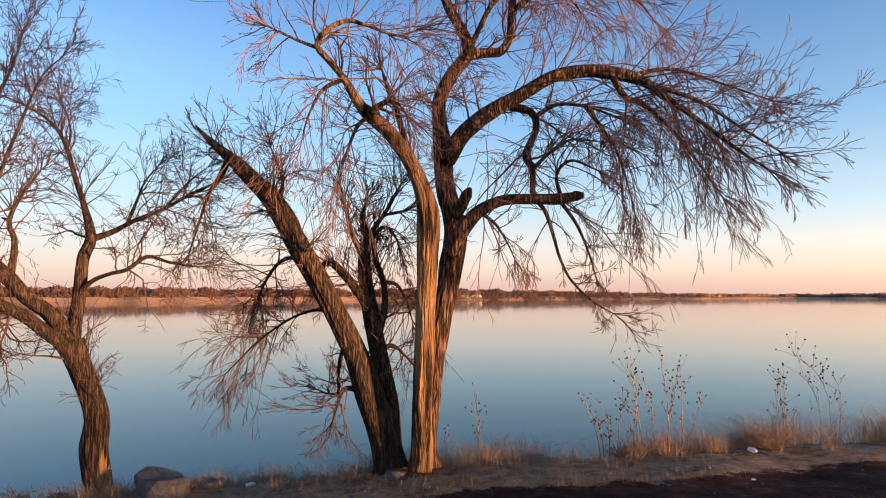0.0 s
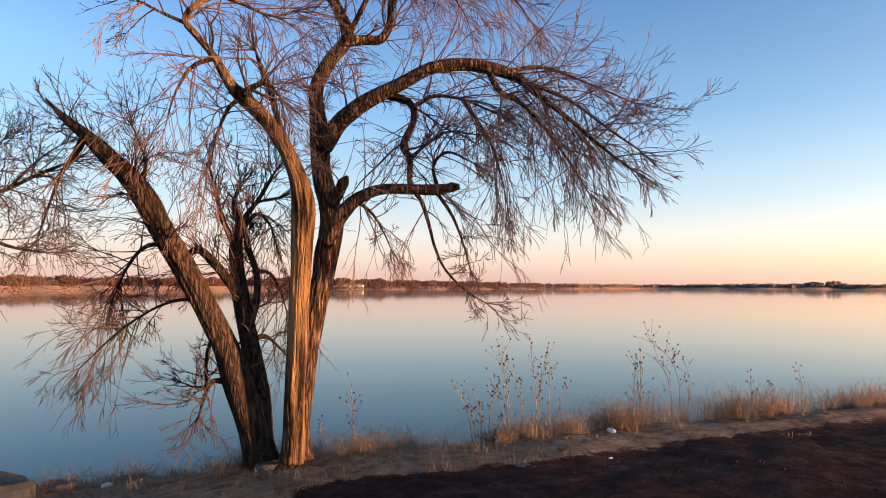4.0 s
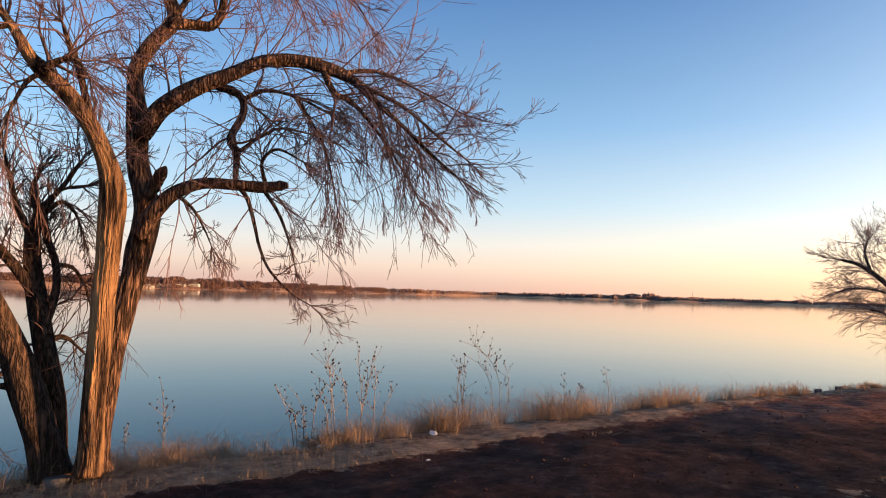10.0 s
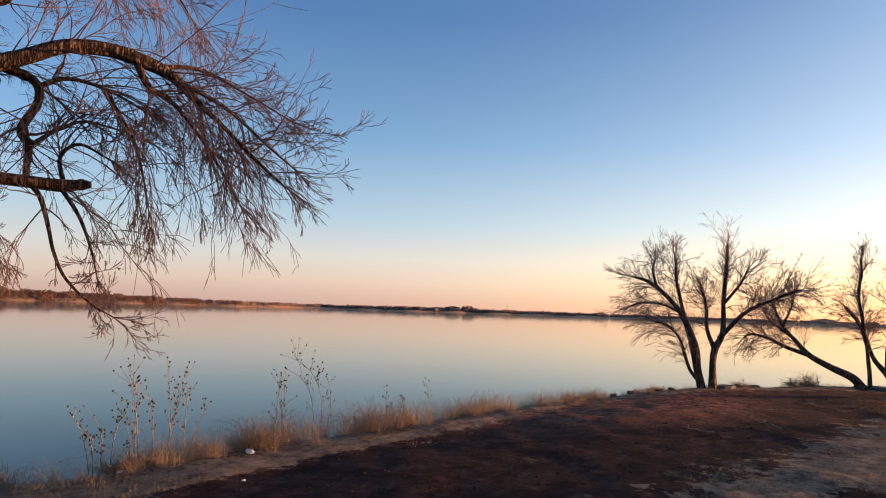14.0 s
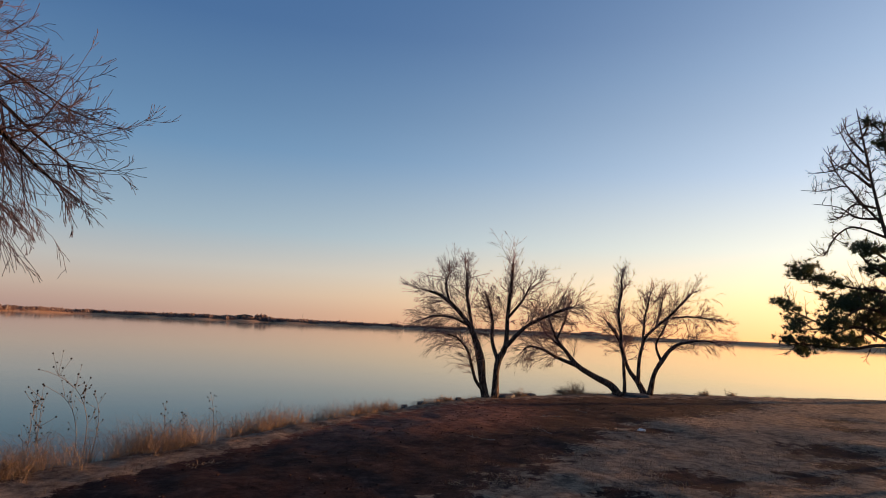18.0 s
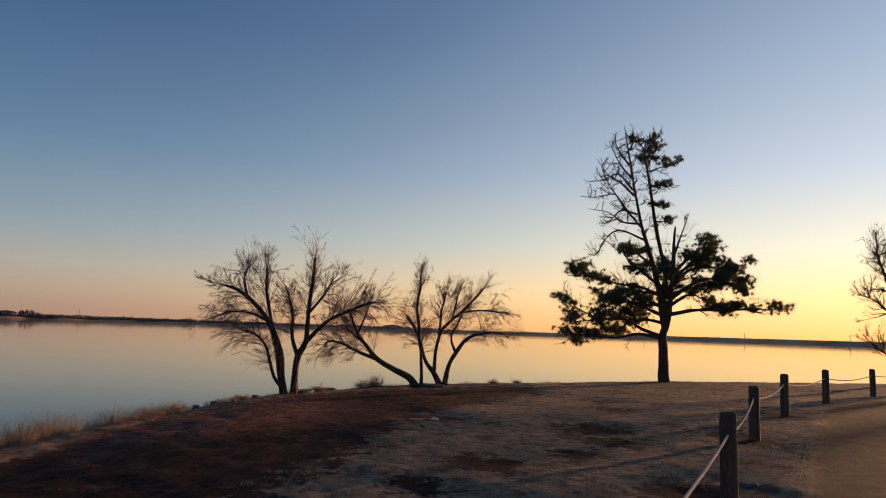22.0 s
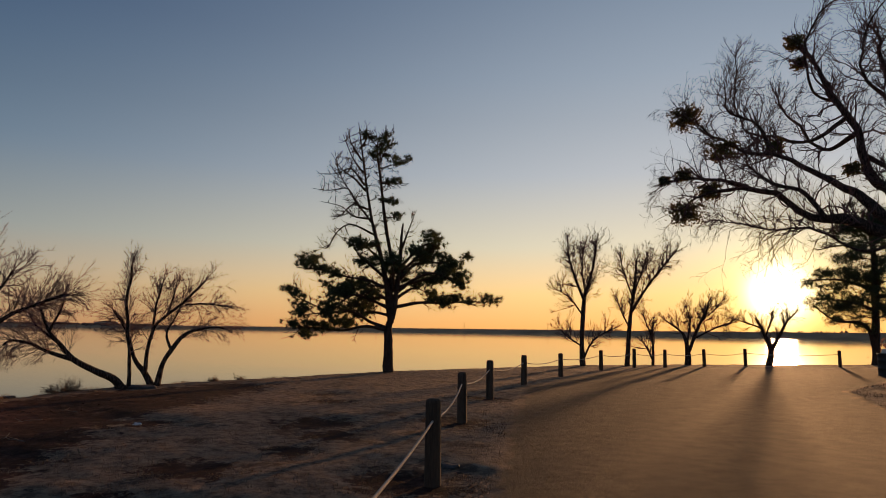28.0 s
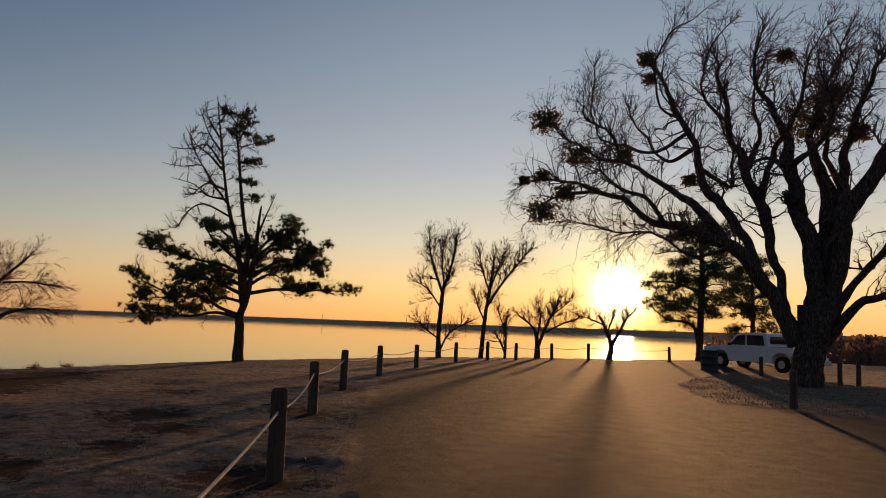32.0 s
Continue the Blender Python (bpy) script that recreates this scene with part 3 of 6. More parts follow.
limb(TWIN_RIGHT, 'weep', (0.52, 0.06, 4.28, 0.064), (0.72, -0.07, 4.30, 0.050), (0.86, -0.16, 4.32, 0.047), (0.93, -0.22, 4.49, 0.042), (0.94, -0.24, 4.75, 0.037), (0.99, -0.28, 5.13, 0.031), (1.06, -0.34, 5.63, 0.021), (1.03, -0.34, 6.07, 0.010))
limb(TWIN_RIGHT, 'weep', (0.29, 0.07, 3.09, 0.094), (0.36, -0.08, 3.31, 0.088), (0.45, -0.23, 3.43, 0.081), (0.61, -0.42, 3.58, 0.073), (0.81, -0.64, 3.72, 0.067), (1.01, -0.85, 3.86, 0.063), (1.25, -1.09, 3.89, 0.063), (1.48, -1.32, 3.82, 0.057), (1.62, -1.50, 3.71, 0.042), (1.72, -1.66, 3.53, 0.028), (1.92, -1.87, 3.29, 0.020), (2.11, -2.09, 3.02, 0.016), (2.30, -2.29, 2.80, 0.009))
limb(TWIN_RIGHT, 'weep', (1.29, -1.39, 3.74, 0.032), (1.42, -1.42, 3.56, 0.028), (1.61, -1.48, 3.50, 0.021), (1.87, -1.58, 3.26, 0.017), (2.14, -1.68, 2.93, 0.012), (2.36, -1.76, 2.61, 0.007))
limb(TWIN_RIGHT, 'limb', (0.76, -0.42, 3.63, 0.046), (0.94, -0.57, 3.55, 0.038), (0.95, -0.63, 3.36, 0.035), (0.83, -0.61, 3.08, 0.035), (0.86, -0.68, 2.93, 0.032), (0.84, -0.72, 2.66, 0.025), (0.91, -0.81, 2.49, 0.019), (0.95, -0.89, 2.23, 0.015), (0.97, -0.95, 2.03, 0.014), (1.03, -1.04, 1.81, 0.012), (1.19, -1.17, 1.60, 0.009), (1.32, -1.30, 1.49, 0.005))
limb(TWIN_RIGHT, 'limb', (0.85, -0.70, 2.93, 0.022), (1.12, -0.66, 3.14, 0.015), (1.42, -0.63, 3.31, 0.013), (1.80, -0.65, 3.33, 0.008))
limb(TWIN_RIGHT, 'weep', (0.87, -0.71, 3.46, 0.025), (1.00, -0.90, 3.56, 0.019), (1.21, -1.12, 3.51, 0.014), (1.42, -1.36, 3.36, 0.007))
limb(TWIN_RIGHT, 'limb', (1.23, -0.67, 2.68, 0.023), (1.08, -0.79, 2.88, 0.017), (1.10, -0.99, 2.99, 0.014), (1.22, -1.24, 2.86, 0.007))
limb(TWIN_RIGHT, 'stub', (0.24, -0.13, 2.08, 0.086), (0.28, -0.21, 2.26, 0.076), (0.33, -0.30, 2.39, 0.070), (0.41, -0.40, 2.51, 0.060), (0.58, -0.55, 2.61, 0.049), (0.80, -0.73, 2.62, 0.049), (1.02, -0.90, 2.61, 0.049), (1.13, -1.02, 2.63, 0.036), (1.16, -1.09, 2.63, 0.022))
limb(TWIN_RIGHT, 'stub', (0.27, -0.15, 2.46, 0.061), (0.30, -0.24, 2.59, 0.055), (0.30, -0.32, 2.68, 0.050), (0.30, -0.39, 2.73, 0.017))
limb(TWIN_RIGHT, 'limb', (-0.31, -0.29, 2.95, 0.043), (-0.42, -0.31, 3.23, 0.028), (-0.51, -0.35, 3.45, 0.026), (-0.62, -0.37, 3.65, 0.021), (-0.69, -0.42, 3.76, 0.009))
limb(TWIN_RIGHT, 'limb', (-0.79, -0.37, 3.35, 0.036), (-0.71, -0.48, 3.43, 0.025), (-0.64, -0.60, 3.43, 0.013), (-0.58, -0.71, 3.28, 0.007))
limb(TWIN_RIGHT, 'limb', (1.62, -1.50, 3.71, 0.024), (2.02, -1.78, 3.52, 0.018), (2.35, -2.00, 3.25, 0.013), (2.62, -2.20, 3.02, 0.008))
limb(TWIN_RIGHT, 'limb', (1.50, -1.35, 3.80, 0.022), (1.85, -1.60, 3.86, 0.016), (2.20, -1.85, 3.72, 0.011), (2.60, -2.15, 3.52, 0.007))
limb(TWIN_RIGHT, 'weep', (0.41, -0.40, 2.50, 0.020), (0.50, -0.55, 2.36, 0.014), (0.60, -0.60, 2.18, 0.009), (0.66, -0.64, 2.02, 0.005))
limb(TWIN_RIGHT, 'weep', (1.02, -0.90, 2.60, 0.020), (1.14, -1.02, 2.34, 0.014), (1.22, -1.10, 2.05, 0.009), (1.27, -1.14, 1.80, 0.005))
limb(TWIN_RIGHT, 'weep', (1.21, -1.12, 3.50, 0.018), (1.40, -1.28, 3.10, 0.013), (1.50, -1.34, 2.75, 0.009), (1.55, -1.38, 2.45, 0.005))
limb(TWIN_RIGHT, 'weep', (0.94, -0.24, 4.75, 0.030), (1.28, -0.48, 5.02, 0.024), (1.66, -0.76, 5.08, 0.018), (2.00, -1.00, 4.85, 0.012), (2.22, -1.16, 4.50, 0.006))
limb(TWIN_RIGHT, 'weep', (0.60, 0.11, 4.35, 0.032), (0.74, -0.26, 4.86, 0.024), (0.98, -0.55, 4.96, 0.018), (1.26, -0.78, 4.78, 0.012), (1.42, -0.90, 4.50, 0.006))
limb(TWIN_RIGHT, 'limb', (-1.20, -0.18, 3.94, 0.020), (-1.42, -0.06, 4.04, 0.014), (-1.64, 0.06, 4.16, 0.008))
limb(TWIN_RIGHT, 'weep', (-0.72, -0.23, 3.37, 0.024), (-0.84, -0.20, 3.26, 0.017), (-0.94, -0.16, 2.98, 0.011), (-1.00, -0.12, 2.70, 0.005))
limb(TWIN_RIGHT, 'weep', (-0.98, -0.20, 3.69, 0.022), (-1.16, -0.12, 3.58, 0.016), (-1.28, -0.06, 3.32, 0.010), (-1.34, -0.02, 3.02, 0.005))
# twin_left base 4.30, 8.56, -0.10
TWIN_LEFT = dict(at=(4.30, 8.56, -0.10))
limb(TWIN_LEFT, 'trunk', (0.02, -0.01, -0.05, 0.190), (-0.01, -0.02, 0.05, 0.163), (-0.13, 0.01, 0.45, 0.147), (-0.22, 0.03, 0.74, 0.141), (-0.37, 0.08, 1.15, 0.120), (-0.52, 0.12, 1.47, 0.112), (-0.68, 0.18, 1.79, 0.106), (-0.86, 0.24, 2.14, 0.106), (-1.04, 0.30, 2.48, 0.103), (-1.23, 0.37, 2.77, 0.085), (-1.45, 0.45, 3.00, 0.072), (-1.62, 0.51, 3.16, 0.054), (-1.74, 0.55, 3.27, 0.036), (-1.82, 0.57, 3.35, 0.020), (-1.88, 0.59, 3.42, 0.008))
limb(TWIN_LEFT, 'limb', (0.08, 0.07, -0.06, 0.107), (0.09, 0.14, 0.23, 0.113), (0.09, 0.22, 0.64, 0.104), (0.02, 0.32, 1.12, 0.093), (-0.00, 0.41, 1.42, 0.089), (-0.03, 0.50, 1.73, 0.073), (-0.04, 0.57, 2.12, 0.065), (0.02, 0.62, 2.38, 0.051), (-0.01, 0.71, 2.61, 0.029), (0.08, 0.74, 2.85, 0.012))
limb(TWIN_LEFT, 'limb', (-0.01, 0.45, 1.55, 0.061), (-0.16, 0.50, 1.78, 0.050), (-0.31, 0.55, 1.97, 0.044), (-0.43, 0.59, 2.08, 0.041), (-0.52, 0.61, 2.04, 0.036), (-0.55, 0.60, 1.91, 0.019))
limb(TWIN_LEFT, 'limb', (0.01, 0.33, 1.21, 0.044), (0.12, 0.37, 1.58, 0.039), (0.14, 0.45, 1.86, 0.034), (0.10, 0.56, 2.12, 0.031), (0.10, 0.65, 2.39, 0.023), (0.24, 0.68, 2.63, 0.017), (0.54, 0.63, 2.73, 0.009))
limb(TWIN_LEFT, 'weep', (-0.45, 0.22, 1.43, 0.026), (-0.59, 0.42, 1.56, 0.019), (-0.82, 0.67, 1.48, 0.014), (-1.10, 0.95, 1.23, 0.011), (-1.39, 1.23, 0.86, 0.006))
limb(TWIN_LEFT, 'limb', (-0.26, 0.12, 0.73, 0.037), (-0.44, 0.10, 0.76, 0.023), (-0.54, 0.04, 0.66, 0.018), (-0.63, -0.03, 0.47, 0.008))
limb(TWIN_LEFT, 'limb', (-0.41, 0.20, 1.26, 0.024), (-0.42, 0.35, 0.95, 0.019), (-0.39, 0.48, 0.64, 0.014), (-0.54, 0.71, 0.69, 0.006))
limb(TWIN_LEFT, 'weep', (-0.86, 0.19, 2.11, 0.031), (-0.99, 0.55, 2.08, 0.019), (-1.07, 0.89, 1.86, 0.014), (-1.13, 1.21, 1.48, 0.006))
limb(TWIN_LEFT, 'weep', (-1.57, 0.54, 3.09, 0.036), (-1.64, 0.68, 2.90, 0.029), (-1.70, 0.82, 2.76, 0.018), (-1.77, 0.97, 2.45, 0.011), (-1.83, 1.11, 2.15, 0.005))
limb(TWIN_LEFT, 'limb', (-1.12, 0.32, 2.63, 0.036), (-1.12, 0.15, 2.86, 0.015), (-1.27, 0.06, 3.17, 0.007))
limb(TWIN_LEFT, 'limb', (-0.04, 0.57, 2.12, 0.034), (-0.22, 0.52, 2.42, 0.026), (-0.32, 0.47, 2.70, 0.018), (-0.40, 0.42, 2.92, 0.009))
limb(TWIN_LEFT, 'limb', (0.02, 0.62, 2.38, 0.034), (0.20, 0.54, 2.66, 0.024), (0.30, 0.48, 2.86, 0.016), (0.36, 0.44, 3.00, 0.008))
limb(TWIN_LEFT, 'weep', (0.10, 0.65, 2.39, 0.026), (0.28, 0.72, 2.52, 0.020), (0.44, 0.76, 2.42, 0.014), (0.54, 0.78, 2.20, 0.007))
limb(TWIN_LEFT, 'weep', (0.14, 0.45, 1.86, 0.026), (0.32, 0.48, 1.84, 0.019), (0.46, 0.50, 1.66, 0.013), (0.55, 0.52, 1.42, 0.006))
limb(TWIN_LEFT, 'limb', (0.02, 0.33, 1.12, 0.030), (0.22, 0.36, 1.16, 0.020), (0.40, 0.38, 1.02, 0.012), (0.50, 0.40, 0.92, 0.006))
# shore_tree base 1.69, 9.90, -0.35
SHORE_TREE = dict(at=(1.69, 9.90, -0.35))
limb(SHORE_TREE, 'trunk', (0.02, -0.00, -0.05, 0.151), (0.00, -0.00, 0.07, 0.128), (-0.05, 0.00, 0.39, 0.124), (-0.04, 0.00, 0.72, 0.114), (-0.14, 0.01, 1.07, 0.105), (-0.22, 0.01, 1.32, 0.110), (-0.27, 0.02, 1.51, 0.105))
limb(SHORE_TREE, 'limb', (-0.28, 0.02, 1.46, 0.082), (-0.25, 0.08, 1.75, 0.065), (-0.22, 0.13, 1.98, 0.060), (-0.20, 0.19, 2.34, 0.059), (-0.13, 0.25, 2.57, 0.052), (-0.20, 0.31, 2.92, 0.029), (-0.30, 0.38, 3.25, 0.026), (-0.38, 0.45, 3.55, 0.022), (-0.51, 0.51, 3.80, 0.015), (-0.75, 0.59, 3.98, 0.012), (-1.01, 0.67, 4.10, 0.007))
limb(SHORE_TREE, 'limb', (-0.13, 0.31, 2.56, 0.038), (0.08, 0.20, 2.65, 0.028), (0.28, 0.08, 2.77, 0.023), (0.55, -0.04, 2.90, 0.018), (0.81, -0.15, 3.07, 0.014), (1.05, -0.27, 3.20, 0.007))
limb(SHORE_TREE, 'limb', (-0.26, 0.12, 1.93, 0.032), (-0.13, 0.01, 2.10, 0.023), (0.02, -0.10, 2.18, 0.020), (0.19, -0.21, 2.23, 0.020), (0.36, -0.32, 2.36, 0.018), (0.56, -0.44, 2.30, 0.013), (0.77, -0.55, 2.26, 0.006))
limb(SHORE_TREE, 'limb', (-0.29, 0.02, 1.47, 0.092), (-0.47, 0.05, 1.77, 0.071), (-0.67, 0.09, 1.93, 0.067), (-0.86, 0.12, 2.15, 0.065), (-1.06, 0.16, 2.37, 0.056), (-1.21, 0.19, 2.75, 0.042), (-1.19, 0.21, 3.20, 0.028), (-1.07, 0.23, 3.79, 0.019), (-0.90, 0.24, 4.28, 0.012), (-0.82, 0.25, 4.66, 0.007))
limb(SHORE_TREE, 'limb', (-0.21, 0.01, 1.24, 0.092), (-0.36, -0.05, 1.47, 0.073), (-0.51, -0.11, 1.61, 0.065), (-0.70, -0.17, 1.77, 0.056), (-0.97, -0.22, 1.93, 0.049), (-1.28, -0.28, 2.18, 0.039), (-1.45, -0.34, 2.58, 0.026), (-1.50, -0.40, 3.07, 0.015))
limb(SHORE_TREE, 'limb', (-0.83, 0.15, 2.15, 0.037), (-0.81, 0.25, 2.50, 0.028), (-0.87, 0.36, 2.73, 0.021), (-0.76, 0.45, 3.04, 0.014), (-0.61, 0.54, 3.31, 0.007))
limb(SHORE_TREE, 'limb', (-1.09, 0.17, 2.42, 0.032), (-0.98, 0.01, 3.02, 0.020), (-0.81, -0.15, 3.57, 0.013), (-0.64, -0.31, 4.05, 0.009), (-0.46, -0.47, 4.26, 0.004))
limb(SHORE_TREE, 'limb', (-0.38, 0.43, 3.50, 0.017), (-0.35, 0.52, 3.77, 0.010), (-0.44, 0.63, 4.10, 0.005))
limb(SHORE_TREE, 'limb', (0.55, -0.04, 2.90, 0.016), (0.72, 0.04, 3.12, 0.012), (0.88, 0.08, 3.30, 0.008), (1.02, 0.12, 3.42, 0.004))
limb(SHORE_TREE, 'limb', (0.20, 0.12, 2.72, 0.020), (0.30, 0.16, 3.00, 0.015), (0.38, 0.20, 3.22, 0.010), (0.52, 0.24, 3.42, 0.005))
# fork_tree base 18.22, 2.15, 0.00
FORK_TREE = dict(at=(18.22, 2.15, 0.00))
limb(FORK_TREE, 'trunk', (-0.00, 0.08, -0.05, 0.103), (-0.08, 0.17, 0.42, 0.084), (-0.15, 0.24, 0.96, 0.090), (-0.23, 0.42, 1.53, 0.072), (-0.31, 0.68, 1.93, 0.054), (-0.38, 1.04, 2.29, 0.047), (-0.46, 1.39, 2.49, 0.035), (-0.54, 1.93, 2.55, 0.023), (-0.62, 2.29, 2.44, 0.012))
limb(FORK_TREE, 'trunk', (0.00, -0.15, -0.03, 0.103), (0.06, -0.16, 0.52, 0.079), (0.12, -0.21, 0.92, 0.079), (0.17, -0.38, 1.29, 0.061), (0.23, -0.40, 1.99, 0.049), (0.29, -0.47, 2.85, 0.043), (0.35, -0.51, 3.57, 0.025), (0.40, -0.52, 4.13, 0.012))
limb(FORK_TREE, 'limb', (-0.00, 0.19, 0.23, 0.048), (-0.18, 0.34, 0.44, 0.036), (-0.36, 0.45, 0.85, 0.036), (-0.55, 0.61, 1.25, 0.029), (-0.73, 0.91, 1.48, 0.023), (-0.91, 1.42, 1.35, 0.011))
limb(FORK_TREE, 'limb', (-0.10, 0.45, 1.60, 0.048), (0.13, 0.65, 2.47, 0.037), (0.36, 0.68, 3.09, 0.025), (0.59, 0.76, 3.43, 0.013))
limb(FORK_TREE, 'limb', (0.10, -0.21, 0.89, 0.055), (0.30, -0.06, 1.30, 0.043), (0.50, -0.01, 1.83, 0.037), (0.70, 0.14, 2.41, 0.025), (0.90, 0.19, 2.83, 0.013))
limb(FORK_TREE, 'limb', (0.10, -0.29, 1.15, 0.055), (-0.03, -0.71, 1.65, 0.048), (-0.17, -1.11, 1.94, 0.036), (-0.31, -1.56, 2.17, 0.030), (-0.44, -2.02, 2.25, 0.024), (-0.58, -2.43, 2.19, 0.012))
limb(FORK_TREE, 'limb', (0.20, -0.42, 1.99, 0.037), (-0.09, -0.75, 2.41, 0.030), (-0.39, -0.99, 2.89, 0.012))
limb(FORK_TREE, 'limb', (-0.41, 1.03, 2.29, 0.035), (-0.11, 1.15, 2.75, 0.024), (0.19, 1.05, 3.21, 0.012))
limb(FORK_TREE, 'limb', (-0.20, 0.54, 1.73, 0.036), (-0.51, 0.94, 1.91, 0.024), (-0.81, 1.46, 1.88, 0.017), (-1.12, 1.88, 1.59, 0.011))
# leaning_tree base 21.14, -1.48, 0.00
LEANING_TREE = dict(at=(21.14, -1.48, 0.00))
limb(LEANING_TREE, 'trunk', (-0.01, -0.03, -0.04, 0.118), (-0.02, 0.23, 0.26, 0.096), (0.01, 0.70, 0.48, 0.081), (0.03, 1.18, 0.77, 0.073), (0.03, 1.51, 1.16, 0.051), (0.02, 1.76, 1.46, 0.036), (0.01, 2.02, 2.10, 0.029), (-0.01, 2.24, 2.66, 0.014))
limb(LEANING_TREE, 'limb', (0.01, 1.22, 0.77, 0.058), (-0.06, 1.83, 0.98, 0.043), (-0.16, 2.25, 1.20, 0.036), (-0.27, 2.65, 1.26, 0.028), (-0.39, 2.99, 0.78, 0.014))
limb(LEANING_TREE, 'limb', (0.07, -0.17, -0.03, 0.052), (0.16, -0.16, 0.76, 0.045), (0.25, -0.08, 1.55, 0.045), (0.34, -0.05, 2.53, 0.038), (0.41, -0.07, 3.53, 0.023), (0.49, -0.11, 4.01, 0.015))
limb(LEANING_TREE, 'limb', (0.01, 1.76, 1.46, 0.036), (0.32, 1.51, 2.13, 0.022), (0.65, 1.41, 2.81, 0.015))
limb(LEANING_TREE, 'limb', (-0.02, 1.60, 1.23, 0.036), (0.68, 2.13, 1.77, 0.022), (1.33, 2.37, 2.46, 0.015))
# low_tree base 21.67, -2.36, 0.00
LOW_TREE = dict(at=(21.67, -2.36, 0.00))
limb(LOW_TREE, 'trunk', (0.01, 0.03, -0.05, 0.099), (0.15, 0.22, 0.35, 0.077), (0.31, 0.48, 0.73, 0.054), (0.46, 0.72, 1.55, 0.046), (0.63, 1.03, 2.04, 0.039), (0.83, 1.47, 2.57, 0.016))
limb(LOW_TREE, 'trunk', (-0.02, -0.08, -0.04, 0.099), (-0.13, -0.19, 0.60, 0.068), (-0.25, -0.36, 0.97, 0.061), (-0.39, -0.64, 1.39, 0.053), (-0.57, -1.06, 1.57, 0.030), (-0.77, -1.62, 1.60, 0.022), (-0.95, -2.04, 1.21, 0.015))
limb(LOW_TREE, 'limb', (0.05, 0.23, 0.31, 0.061), (0.09, 0.20, 0.92, 0.046), (0.11, 0.05, 1.58, 0.046), (0.10, -0.27, 1.93, 0.038), (0.05, -0.74, 2.28, 0.039), (0.03, -1.06, 2.79, 0.031), (-0.06, -1.70, 3.51, 0.015))
limb(LOW_TREE, 'limb', (0.22, 0.08, 1.33, 0.039), (0.51, -0.03, 2.26, 0.031), (0.75, -0.32, 3.17, 0.016))
limb(LOW_TREE, 'limb', (0.05, -0.74, 2.25, 0.031), (-0.33, -1.28, 2.30, 0.023), (-0.72, -1.94, 2.16, 0.015))
limb(LOW_TREE, 'limb', (-0.18, -0.38, 0.96, 0.046), (0.08, -0.27, 1.44, 0.031), (0.26, -0.55, 1.94, 0.023), (0.45, -0.76, 2.63, 0.016))
limb(LOW_TREE, 'limb', (0.14, -0.28, 1.96, 0.031), (0.40, -0.50, 2.61, 0.023), (0.68, -0.64, 3.06, 0.016))
# pine base 24.28, -11.30, 0.00
PINE = dict(at=(24.28, -11.30, 0.00))
limb(PINE, 'trunk', (0.00, -0.00, -0.12, 0.230), (0.01, 0.02, 0.24, 0.193), (0.01, 0.03, 1.20, 0.166), (0.02, 0.06, 1.68, 0.141), (-0.03, -0.12, 2.28, 0.118), (-0.06, -0.23, 3.12, 0.096), (-0.09, -0.35, 4.32, 0.075), (-0.10, -0.38, 5.28, 0.055), (-0.11, -0.43, 5.76, 0.035))
limb(PINE, 'leader', (-0.02, -0.06, 2.04, 0.130), (0.03, -0.01, 3.36, 0.103), (0.05, -0.08, 4.08, 0.083), (0.16, 0.21, 5.76, 0.066), (0.25, 0.43, 7.55, 0.049), (0.33, 0.59, 8.75, 0.033), (0.33, 0.47, 9.29, 0.018))
limb(PINE, 'leader', (-0.01, -0.03, 1.86, 0.130), (-0.00, 0.19, 3.36, 0.102), (0.03, 0.49, 4.56, 0.082), (0.07, 0.85, 5.76, 0.063), (0.09, 1.09, 6.95, 0.046), (0.10, 1.34, 8.39, 0.030), (0.10, 1.53, 9.53, 0.014))
limb(PINE, 'leader', (-0.11, -0.41, 4.80, 0.050), (-0.14, -0.71, 5.64, 0.027), (-0.16, -0.99, 6.33, 0.010))
limb(PINE, 'dead_branch', (0.26, 0.98, 6.00, 0.045), (0.51, 1.42, 6.59, 0.033), (0.69, 1.61, 7.07, 0.025), (1.00, 2.28, 6.95, 0.017), (1.27, 2.82, 7.01, 0.010))
limb(PINE, 'dead_branch', (0.28, 1.04, 6.95, 0.045), (0.29, 1.60, 7.43, 0.030), (0.28, 2.10, 7.67, 0.020), (0.26, 2.54, 8.21, 0.010))
limb(PINE, 'dead_branch', (0.31, 1.16, 7.67, 0.045), (0.56, 1.52, 8.27, 0.025), (0.80, 1.83, 9.17, 0.010))
limb(PINE, 'dead_branch', (0.25, 0.93, 6.24, 0.045), (0.23, 1.62, 6.35, 0.030), (0.16, 2.13, 5.88, 0.020), (0.04, 2.47, 5.76, 0.010))
limb(PINE, 'dead_branch', (0.19, 0.69, 5.28, 0.045), (0.52, 1.54, 5.64, 0.033), (0.75, 2.03, 5.28, 0.025), (0.93, 2.30, 4.68, 0.017), (1.11, 2.62, 5.10, 0.010))
limb(PINE, 'dead_branch', (0.33, 1.22, 8.15, 0.045), (0.30, 1.72, 8.75, 0.025), (0.21, 1.93, 9.23, 0.010))
limb(PINE, 'dead_branch', (0.22, 0.81, 5.76, 0.045), (0.42, 1.31, 6.47, 0.030), (0.67, 1.97, 7.55, 0.020), (0.79, 2.17, 8.45, 0.010))
